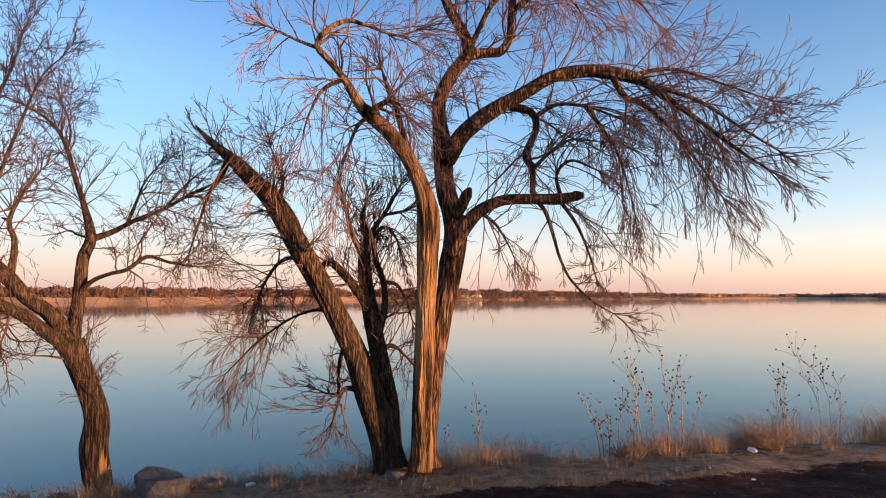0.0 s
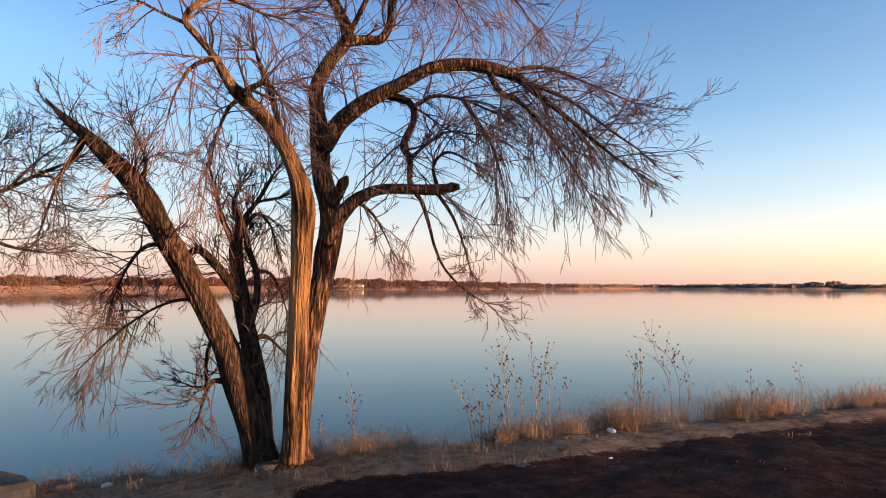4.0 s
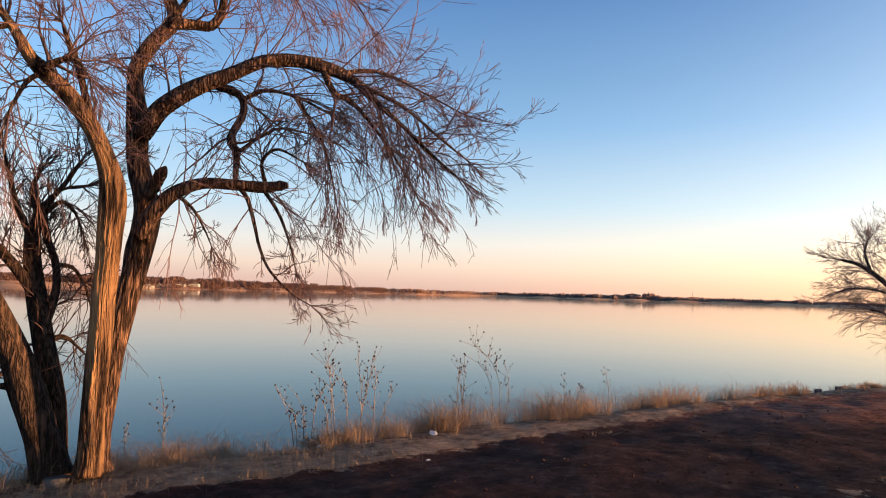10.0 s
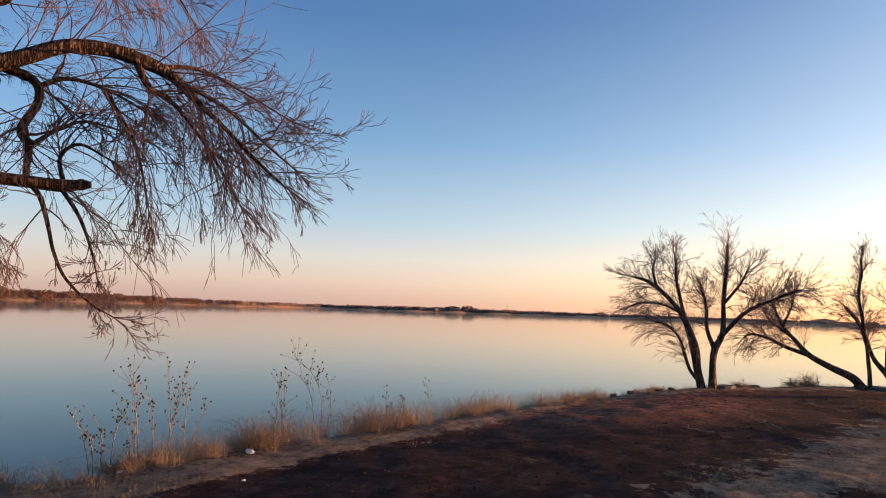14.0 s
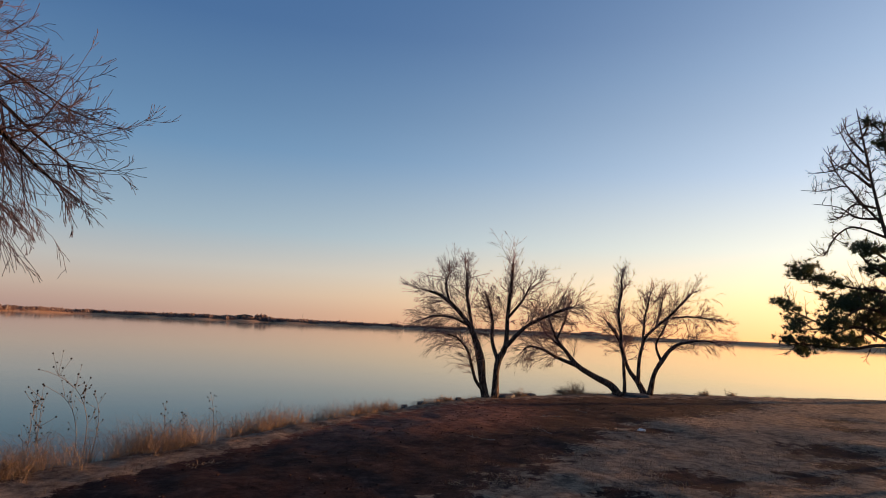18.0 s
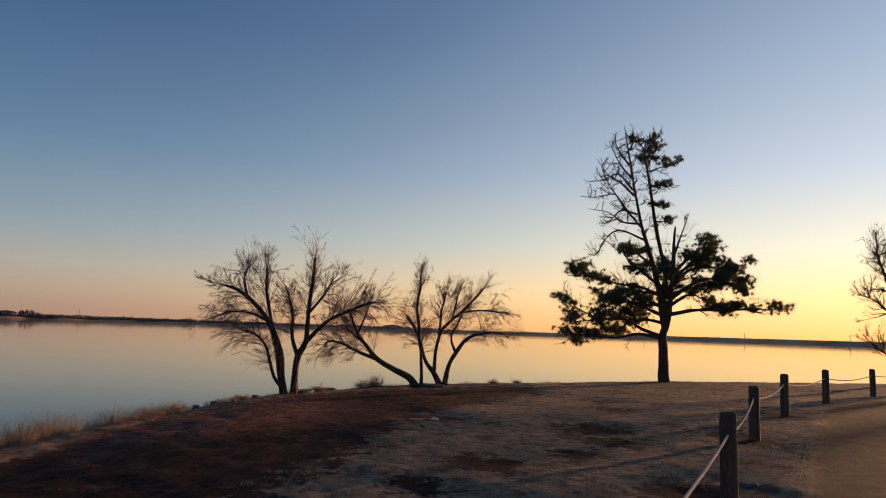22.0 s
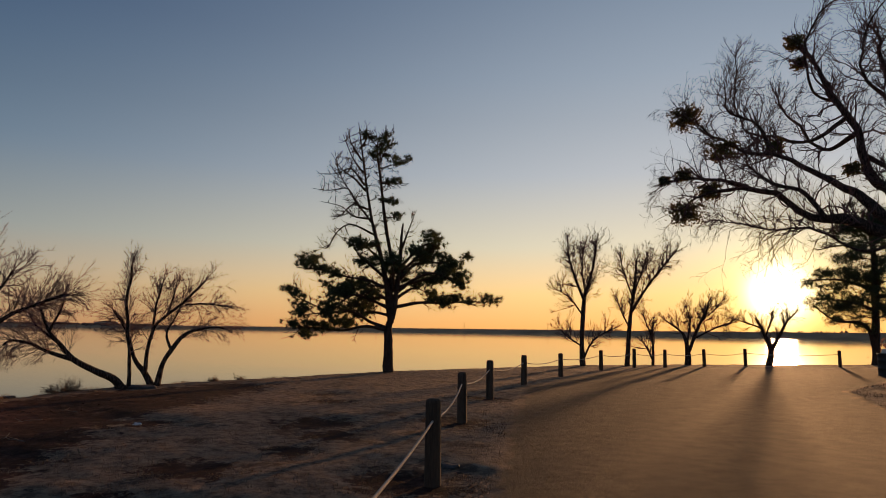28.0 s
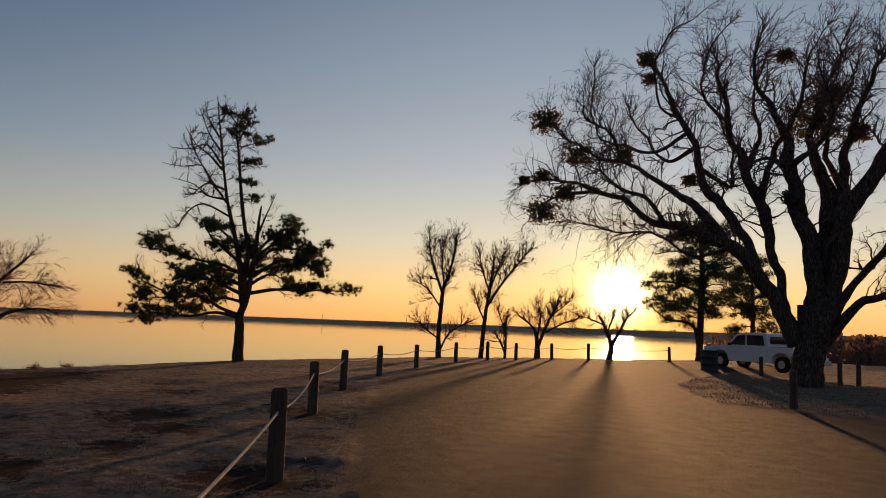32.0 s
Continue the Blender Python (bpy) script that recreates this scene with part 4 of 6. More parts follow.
limb(PINE, 'dead_branch', (0.23, 0.87, 5.88, 0.045), (0.68, 1.37, 6.00, 0.030), (1.08, 1.70, 6.41, 0.020), (1.55, 2.32, 6.59, 0.010))
limb(PINE, 'dead_branch', (0.29, 1.10, 7.19, 0.045), (0.19, 1.75, 7.73, 0.030), (0.09, 2.40, 7.43, 0.020), (-0.04, 2.93, 7.31, 0.010))
limb(PINE, 'dead_branch', (0.35, 1.31, 8.63, 0.045), (0.39, 1.07, 8.99, 0.025), (0.47, 0.99, 9.41, 0.010))
limb(PINE, 'branch', (0.03, 0.12, 1.68, 0.075), (0.30, 0.73, 1.92, 0.059), (0.55, 1.28, 2.28, 0.047), (0.86, 2.07, 2.28, 0.036), (1.21, 2.97, 2.64, 0.026), (1.49, 3.64, 3.09, 0.016))
limb(PINE, 'branch', (0.05, 0.17, 1.62, 0.075), (0.12, 1.02, 1.74, 0.056), (0.19, 1.87, 1.58, 0.041), (0.32, 2.95, 1.65, 0.028), (0.42, 3.90, 1.74, 0.016))
limb(PINE, 'branch', (-0.02, -0.06, 2.40, 0.075), (-0.06, 0.95, 2.76, 0.056), (-0.16, 1.72, 2.88, 0.041), (-0.23, 2.61, 2.28, 0.028), (-0.28, 3.61, 2.10, 0.016))
limb(PINE, 'branch', (0.00, -0.00, 3.12, 0.075), (0.30, 0.73, 3.48, 0.056), (0.61, 1.51, 3.60, 0.041), (0.96, 2.41, 3.84, 0.028), (1.29, 3.29, 3.90, 0.016))
limb(PINE, 'branch', (0.02, 0.06, 3.48, 0.075), (-0.19, 0.98, 4.02, 0.051), (-0.45, 1.67, 4.38, 0.032), (-0.81, 2.02, 4.68, 0.016))
limb(PINE, 'branch', (0.02, 0.06, 2.76, 0.075), (0.65, 0.51, 3.12, 0.051), (1.29, 0.96, 3.36, 0.032), (2.01, 1.70, 3.18, 0.016))
limb(PINE, 'branch', (0.11, 0.41, 4.32, 0.075), (0.38, 0.83, 4.74, 0.041), (0.63, 1.20, 5.13, 0.016))
limb(PINE, 'branch', (-0.03, -0.12, 2.50, 0.085), (-0.11, -0.41, 2.54, 0.075), (-0.28, -1.23, 2.70, 0.056), (-0.48, -2.17, 2.70, 0.041), (-0.65, -2.99, 2.76, 0.028), (-0.77, -3.64, 2.61, 0.016))
limb(PINE, 'branch', (-0.08, -0.29, 3.12, 0.075), (-0.45, -0.81, 3.60, 0.056), (-0.85, -1.45, 3.84, 0.041), (-1.29, -2.20, 3.48, 0.028), (-1.57, -2.40, 3.33, 0.016))
limb(PINE, 'branch', (-0.09, -0.35, 3.60, 0.075), (-0.17, -1.01, 4.20, 0.056), (-0.29, -1.85, 4.32, 0.041), (-0.38, -2.57, 4.32, 0.028), (-0.44, -3.20, 4.50, 0.016))
limb(PINE, 'branch', (-0.10, -0.38, 4.08, 0.075), (-0.36, -0.90, 4.70, 0.045), (-0.52, -1.35, 5.02, 0.030), (-0.62, -1.80, 4.86, 0.016))
limb(PINE, 'branch', (-0.10, -0.38, 3.84, 0.075), (-0.10, -1.05, 4.42, 0.045), (-0.06, -1.62, 4.74, 0.030), (-0.02, -2.02, 4.60, 0.016))
limb(PINE, 'branch', (-0.08, -0.32, 3.30, 0.060), (-0.22, -1.30, 3.58, 0.045), (-0.36, -2.20, 3.72, 0.030), (-0.42, -2.85, 3.58, 0.016))
limb(PINE, 'branch', (0.04, 0.16, 3.20, 0.060), (0.10, 0.75, 3.30, 0.045), (0.22, 1.45, 3.12, 0.030), (0.34, 2.05, 2.98, 0.016))
limb(PINE, 'branch', (-0.08, -0.29, 2.88, 0.075), (0.38, -1.28, 3.30, 0.041), (0.86, -2.22, 3.18, 0.016))
limb(PINE, 'branch', (-0.03, -0.12, 3.12, 0.075), (-0.92, 0.43, 3.60, 0.041), (-1.81, 0.98, 4.08, 0.016))
limb(PINE, 'branch', (-0.06, -0.23, 3.12, 0.075), (0.83, -0.78, 3.60, 0.041), (1.73, -1.27, 3.84, 0.016))
limb(PINE, 'branch', (-0.03, -0.12, 2.76, 0.075), (1.03, 0.16, 2.88, 0.041), (2.10, 0.49, 2.52, 0.016))
limb(PINE, 'branch', (-0.02, -0.06, 2.16, 0.075), (0.83, 0.58, 2.28, 0.041), (1.71, 1.34, 1.74, 0.016))
limb(PINE, 'tip', (0.08, 0.29, 6.00, 0.028), (0.08, -0.08, 6.02, 0.017), (0.10, -0.41, 6.09, 0.008))
limb(PINE, 'tip', (0.09, 0.35, 6.59, 0.028), (-0.07, 0.14, 6.64, 0.017), (-0.22, -0.06, 6.65, 0.008))
limb(PINE, 'tip', (0.11, 0.43, 7.31, 0.028), (0.16, 0.02, 7.41, 0.017), (0.24, -0.27, 7.53, 0.008))
limb(PINE, 'tip', (0.13, 0.50, 7.91, 0.028), (-0.08, 0.08, 8.09, 0.017), (-0.28, -0.26, 8.21, 0.008))
limb(PINE, 'tip', (0.15, 0.58, 8.51, 0.028), (0.19, 0.13, 8.54, 0.017), (0.25, -0.23, 8.30, 0.008))
limb(PINE, 'tip', (0.17, 0.64, 8.75, 0.028), (0.13, 0.28, 9.09, 0.017), (0.18, 0.29, 9.45, 0.008))
limb(PINE, 'tip', (0.17, 0.64, 8.75, 0.028), (0.16, 0.99, 9.09, 0.017), (0.11, 1.18, 9.26, 0.008))
limb(PINE, 'tip', (0.14, 0.52, 8.27, 0.028), (0.52, 0.77, 8.49, 0.008))
limb(PINE, 'tip', (0.15, 0.54, 8.15, 0.028), (-0.10, 0.40, 8.63, 0.017), (-0.36, 0.22, 8.87, 0.008))
# poplar base 24.94, -22.41, 0.00
POPLAR = dict(at=(24.94, -22.41, 0.00))
limb(POPLAR, 'trunk', (-0.00, -0.00, -0.11, 0.142), (0.07, -0.00, 1.20, 0.119), (0.06, -0.09, 2.31, 0.107), (0.04, -0.17, 3.30, 0.095), (-0.14, -0.42, 4.30, 0.060), (-0.28, -0.62, 5.45, 0.048), (-0.31, -0.72, 7.04, 0.012))
limb(POPLAR, 'limb', (-0.05, -0.05, 3.15, 0.071), (0.17, 0.40, 4.46, 0.059), (0.24, 0.70, 5.55, 0.035), (0.04, 0.74, 6.66, 0.012))
limb(POPLAR, 'limb', (-0.01, -0.01, 2.45, 0.047), (0.73, 0.29, 3.41, 0.036), (1.78, 0.90, 4.01, 0.012))
limb(POPLAR, 'limb', (-0.01, -0.01, 0.33, 0.059), (-0.48, -0.19, 1.23, 0.047), (-1.19, -0.60, 1.75, 0.035), (-1.81, -0.92, 2.10, 0.012))
limb(POPLAR, 'limb', (0.01, 0.01, 0.93, 0.047), (0.77, 0.33, 1.45, 0.036), (1.31, 0.44, 1.99, 0.012))
limb(POPLAR, 'limb', (-0.10, -0.10, 3.43, 0.047), (0.28, -0.29, 4.87, 0.036), (0.45, -0.68, 6.36, 0.012))
# elm base 24.61, -25.15, -0.00
ELM = dict(at=(24.61, -25.15, -0.00))
limb(ELM, 'trunk', (-0.00, -0.00, -0.11, 0.138), (-0.04, -0.11, 1.27, 0.113), (-0.08, -0.23, 2.44, 0.100), (-0.21, -0.42, 3.92, 0.075), (-0.27, -0.55, 5.57, 0.038), (-0.12, -0.50, 6.26, 0.013))
limb(ELM, 'limb', (-0.20, -0.17, 2.68, 0.075), (-0.90, -0.55, 3.92, 0.062), (-1.85, -1.16, 5.35, 0.037), (-2.53, -1.52, 6.06, 0.012))
limb(ELM, 'limb', (-0.27, -0.23, 3.38, 0.050), (0.24, -0.13, 4.80, 0.038), (0.57, -0.17, 6.09, 0.013))
limb(ELM, 'limb', (-0.31, -0.27, 3.62, 0.050), (-0.44, -0.97, 5.16, 0.038), (-0.41, -1.54, 6.13, 0.013))
limb(ELM, 'limb', (-0.13, -0.11, 1.86, 0.050), (-0.09, 0.45, 2.70, 0.037), (-0.18, 0.91, 3.54, 0.012))
# sapling base 24.40, -26.87, 0.00
SAPLING = dict(at=(24.40, -26.87, 0.00))
limb(SAPLING, 'trunk', (-0.00, -0.00, -0.09, 0.080), (0.04, -0.10, 1.01, 0.067), (0.12, -0.16, 1.76, 0.054), (-0.03, -0.41, 2.83, 0.013))
limb(SAPLING, 'limb', (0.01, 0.00, 0.27, 0.054), (0.09, 0.26, 0.85, 0.053), (0.14, 0.49, 1.06, 0.040))
limb(SAPLING, 'limb', (-0.02, -0.01, 1.31, 0.040), (0.08, 0.38, 2.19, 0.027), (0.05, 0.68, 2.78, 0.013))
# round_tree base 24.10, -29.32, 0.00
ROUND_TREE = dict(at=(24.10, -29.32, 0.00))
limb(ROUND_TREE, 'trunk', (-0.00, -0.00, -0.12, 0.183), (0.03, -0.07, 0.74, 0.141), (0.24, -0.01, 1.61, 0.070), (0.94, 0.40, 2.27, 0.042), (1.51, 0.73, 2.72, 0.014))
limb(ROUND_TREE, 'limb', (-0.06, -0.05, 0.68, 0.098), (-0.52, -0.21, 1.95, 0.070), (-1.00, -0.40, 2.96, 0.056), (-1.16, -0.35, 3.95, 0.014))
limb(ROUND_TREE, 'limb', (-0.28, -0.20, 1.38, 0.056), (-1.44, -0.55, 1.98, 0.042), (-2.67, -0.96, 2.39, 0.014))
limb(ROUND_TREE, 'limb', (0.02, 0.01, 1.05, 0.056), (0.10, -0.42, 2.32, 0.043), (0.53, -0.60, 3.28, 0.014))
limb(ROUND_TREE, 'limb', (-0.76, -0.18, 2.32, 0.042), (-1.17, -0.92, 2.98, 0.028), (-1.35, -1.47, 3.64, 0.014))
# pollard base 22.02, -33.41, 0.00
POLLARD = dict(at=(22.02, -33.41, 0.00))
limb(POLLARD, 'trunk', (-0.00, -0.00, -0.13, 0.194), (-0.09, -0.14, 0.81, 0.149), (0.20, -0.06, 1.61, 0.105), (0.55, 0.06, 2.41, 0.075), (1.21, 0.36, 2.85, 0.030))
limb(POLLARD, 'limb', (-0.13, -0.08, 0.81, 0.119), (-0.62, -0.21, 1.74, 0.089), (-1.00, -0.28, 2.45, 0.059), (-1.65, -0.50, 3.02, 0.029))
limb(POLLARD, 'limb', (0.10, 0.06, 1.51, 0.060), (-0.05, -0.37, 2.50, 0.045), (0.03, -0.68, 3.18, 0.015))
limb(POLLARD, 'limb', (0.27, 0.16, 1.99, 0.060), (0.75, 0.78, 2.28, 0.044), (1.42, 1.52, 2.57, 0.015))
# far_pine base 19.43, -39.90, 0.00
FAR_PINE = dict(at=(19.43, -39.90, 0.00))
limb(FAR_PINE, 'trunk', (0.06, 0.03, -0.18, 0.266), (0.03, 0.01, 1.38, 0.199), (-0.04, -0.02, 3.48, 0.199), (-0.11, -0.05, 5.59, 0.166), (-0.03, -0.01, 8.09, 0.100), (0.03, 0.01, 9.00, 0.033))
limb(FAR_PINE, 'limb', (0.06, 0.02, 0.69, 0.149), (0.31, 0.50, 2.23, 0.099), (1.54, 1.39, 2.52, 0.065), (2.32, 2.08, 3.36, 0.032))
limb(FAR_PINE, 'branch', (-0.04, -0.02, 3.13, 0.100), (1.42, 0.06, 3.64, 0.067), (3.23, 0.30, 3.81, 0.034))
limb(FAR_PINE, 'branch', (-0.08, -0.03, 4.18, 0.100), (1.20, 1.33, 4.81, 0.065), (2.56, 2.73, 4.73, 0.032))
limb(FAR_PINE, 'branch', (-0.11, -0.05, 5.24, 0.083), (-0.74, -0.86, 5.65, 0.050), (-1.46, -1.71, 6.05, 0.034))
limb(FAR_PINE, 'branch', (-0.08, -0.04, 6.30, 0.083), (1.52, -0.16, 6.93, 0.051), (3.14, -0.28, 6.83, 0.034))
limb(FAR_PINE, 'branch', (-0.06, -0.02, 7.38, 0.066), (0.54, 0.77, 7.85, 0.049), (1.25, 1.62, 7.44, 0.032))
limb(FAR_PINE, 'branch', (-0.10, -0.04, 3.83, 0.083), (-1.25, 0.01, 3.83, 0.049), (-2.15, 0.16, 4.16, 0.032))
limb(FAR_PINE, 'branch', (-0.06, -0.02, 7.73, 0.066), (-0.67, -0.61, 7.59, 0.050), (-1.16, -1.15, 7.08, 0.034))
# dark_pine base 17.76, -44.22, -0.30
DARK_PINE = dict(at=(17.76, -44.22, -0.30))
limb(DARK_PINE, 'trunk', (0.06, 0.02, -0.18, 0.179), (0.07, 0.03, 1.80, 0.161), (0.05, 0.02, 4.00, 0.125), (0.09, 0.03, 6.21, 0.071), (0.11, 0.04, 7.14, 0.018))
limb(DARK_PINE, 'branch', (0.06, 0.02, 3.26, 0.071), (1.09, -0.15, 3.44, 0.036), (1.76, -0.44, 3.25, 0.018))
limb(DARK_PINE, 'branch', (0.05, 0.02, 4.36, 0.071), (-0.84, 0.24, 4.53, 0.035), (-1.45, 0.55, 4.16, 0.017))
limb(DARK_PINE, 'branch', (0.07, 0.02, 5.47, 0.054), (0.56, 0.73, 5.50, 0.035), (0.71, 1.31, 5.20, 0.017))
limb(DARK_PINE, 'branch', (0.06, 0.02, 5.84, 0.054), (-0.38, -0.66, 5.88, 0.036), (-0.59, -1.27, 5.63, 0.018))
# big_tree base 9.01, -24.29, 0.00
BIG_TREE = dict(at=(9.01, -24.29, 0.00))
limb(BIG_TREE, 'trunk', (0.00, 0.00, -0.19, 0.637), (-0.01, -0.00, 0.31, 0.529), (-0.05, -0.01, 0.85, 0.497), (-0.16, -0.05, 1.44, 0.508), (-0.30, -0.09, 2.12, 0.605), (-0.41, -0.12, 2.65, 0.670))
limb(BIG_TREE, 'weep', (6.18, 3.42, 6.95, 0.085), (7.19, 3.85, 7.35, 0.059), (8.23, 4.28, 7.67, 0.041), (8.94, 4.62, 7.42, 0.017))
limb(BIG_TREE, 'limb', (3.77, 2.74, 5.50, 0.096), (4.39, 3.26, 6.53, 0.074), (5.02, 3.79, 6.72, 0.057), (5.66, 4.31, 7.55, 0.033))
limb(BIG_TREE, 'limb', (5.87, 2.29, 8.31, 0.079), (6.17, 2.66, 9.42, 0.052), (7.02, 3.18, 10.03, 0.034), (7.00, 3.45, 10.88, 0.017))
limb(BIG_TREE, 'limb', (3.88, 0.07, 9.01, 0.102), (5.10, -0.00, 8.67, 0.067), (6.17, -0.12, 9.96, 0.048), (7.06, -0.28, 11.17, 0.029))
limb(BIG_TREE, 'limb', (1.94, -0.07, 7.86, 0.111), (1.64, -0.64, 9.30, 0.076), (2.06, -1.01, 11.06, 0.048), (1.61, -1.62, 12.77, 0.029))
limb(BIG_TREE, 'limb', (2.56, -0.10, 9.74, 0.084), (3.26, 0.44, 10.69, 0.055), (3.32, 0.81, 12.20, 0.037), (2.21, 0.84, 13.25, 0.018))
limb(BIG_TREE, 'limb', (0.05, 0.95, 7.61, 0.122), (-0.71, 1.19, 8.08, 0.077), (-1.31, 1.46, 9.07, 0.050), (-1.14, 1.96, 10.51, 0.024))
limb(BIG_TREE, 'limb', (-1.02, -0.91, 6.95, 0.129), (-0.39, -1.36, 8.48, 0.085), (-0.63, -2.05, 10.11, 0.057), (-1.25, -2.85, 11.98, 0.029))
limb(BIG_TREE, 'limb', (0.27, 0.08, 1.41, 0.335), (0.61, 0.43, 2.47, 0.268), (1.08, 0.83, 3.64, 0.244), (1.58, 1.23, 4.49, 0.230), (2.17, 1.66, 5.02, 0.213), (3.36, 2.25, 5.43, 0.166), (4.40, 2.81, 5.71, 0.118), (5.28, 3.32, 6.50, 0.099), (6.18, 3.84, 6.95, 0.076), (7.10, 4.36, 6.85, 0.050), (7.91, 4.85, 6.15, 0.023))
limb(BIG_TREE, 'weep', (2.08, 1.63, 4.95, 0.160), (2.74, 1.74, 5.87, 0.172), (3.71, 1.95, 6.78, 0.122), (4.74, 2.17, 7.62, 0.088), (5.81, 2.40, 8.28, 0.071), (6.94, 2.64, 8.63, 0.062), (7.89, 2.84, 9.32, 0.044), (8.94, 3.06, 10.30, 0.018))
limb(BIG_TREE, 'limb', (1.17, 0.96, 3.73, 0.169), (1.69, 0.79, 5.09, 0.184), (2.53, 0.72, 6.28, 0.172), (3.21, 0.60, 7.28, 0.165), (3.72, 0.43, 8.91, 0.129), (4.46, 0.33, 10.45, 0.112), (5.02, 0.18, 11.85, 0.076), (5.82, 0.10, 12.80, 0.038))
limb(BIG_TREE, 'limb', (4.04, 0.32, 9.61, 0.084), (5.19, 0.81, 8.87, 0.065), (6.20, 1.27, 9.16, 0.055), (7.25, 1.73, 9.83, 0.037), (7.52, 1.97, 11.16, 0.027), (7.22, 2.06, 12.54, 0.018))
limb(BIG_TREE, 'limb', (4.52, -0.06, 10.37, 0.066), (5.19, 0.33, 10.88, 0.048), (5.32, 0.58, 12.77, 0.038), (4.37, 0.52, 13.94, 0.028), (2.93, 0.31, 14.72, 0.010))
limb(BIG_TREE, 'limb', (0.41, 0.12, 1.60, 0.194), (0.82, 0.10, 3.90, 0.152), (1.30, 0.09, 5.99, 0.194), (1.87, 0.12, 7.81, 0.165), (2.47, 0.15, 9.66, 0.111), (2.82, 0.11, 11.37, 0.074), (3.14, 0.06, 12.74, 0.028))
limb(BIG_TREE, 'limb', (1.40, -0.12, 6.13, 0.139), (1.37, 0.18, 7.14, 0.127), (0.68, 0.30, 8.67, 0.090), (-0.16, 0.37, 9.95, 0.071), (-0.43, 0.61, 11.21, 0.035), (-1.12, 0.72, 12.53, 0.017))
limb(BIG_TREE, 'limb', (-0.33, -0.10, 2.02, 0.400), (-0.30, 0.12, 4.36, 0.297), (-0.08, 0.39, 5.93, 0.275), (0.13, 0.66, 7.68, 0.212), (0.39, 0.94, 9.09, 0.123), (1.13, 1.36, 10.83, 0.070), (0.87, 1.49, 12.41, 0.026))
limb(BIG_TREE, 'limb', (-0.46, -0.13, 3.20, 0.270), (-0.67, -0.50, 5.81, 0.306), (-0.36, -0.73, 7.93, 0.184), (-0.14, -0.97, 9.25, 0.131), (-0.63, -1.43, 11.25, 0.066), (-1.12, -1.88, 13.03, 0.028))
limb(BIG_TREE, 'limb', (-0.65, -0.19, 2.42, 0.324), (-1.04, 0.02, 4.15, 0.278), (-1.46, 0.21, 5.74, 0.306), (-2.02, 0.36, 6.86, 0.244), (-2.68, 0.49, 7.77, 0.207), (-3.51, 0.56, 8.87, 0.137), (-4.15, 0.69, 10.53, 0.067))
limb(BIG_TREE, 'limb', (-1.04, -0.30, 4.76, 0.158), (-1.10, -0.56, 6.88, 0.182), (-1.28, -0.86, 8.61, 0.128), (-1.73, -1.24, 10.27, 0.093), (-2.26, -1.64, 11.99, 0.046), (-2.71, -2.02, 13.47, 0.018))
limb(BIG_TREE, 'limb', (-0.55, -0.16, 1.53, 0.194), (-1.28, -0.05, 2.43, 0.150), (-1.98, 0.06, 2.99, 0.127), (-2.93, 0.10, 3.26, 0.104), (-4.09, 0.08, 3.51, 0.062), (-4.96, 0.15, 4.51, 0.027))
limb(BIG_TREE, 'limb', (-0.73, -0.21, 2.23, 0.162), (-1.47, -0.89, 3.82, 0.121), (-2.20, -1.56, 5.04, 0.108), (-3.25, -2.33, 6.05, 0.089), (-4.16, -3.06, 7.66, 0.048))
limb(BIG_TREE, 'weep', (1.88, 1.37, 4.73, 0.083), (3.05, 1.99, 4.52, 0.044), (3.88, 2.52, 5.12, 0.038), (4.72, 3.05, 5.32, 0.034), (6.00, 3.70, 5.54, 0.028), (6.89, 4.25, 5.75, 0.015))
limb(BIG_TREE, 'limb', (3.60, 0.19, 8.08, 0.093), (2.55, 0.10, 7.29, 0.074), (2.37, 0.26, 8.34, 0.046), (2.77, 0.58, 10.10, 0.027))
limb(BIG_TREE, 'limb', (0.11, 0.86, 7.47, 0.105), (0.68, 1.39, 7.85, 0.070), (1.08, 1.87, 7.61, 0.043))


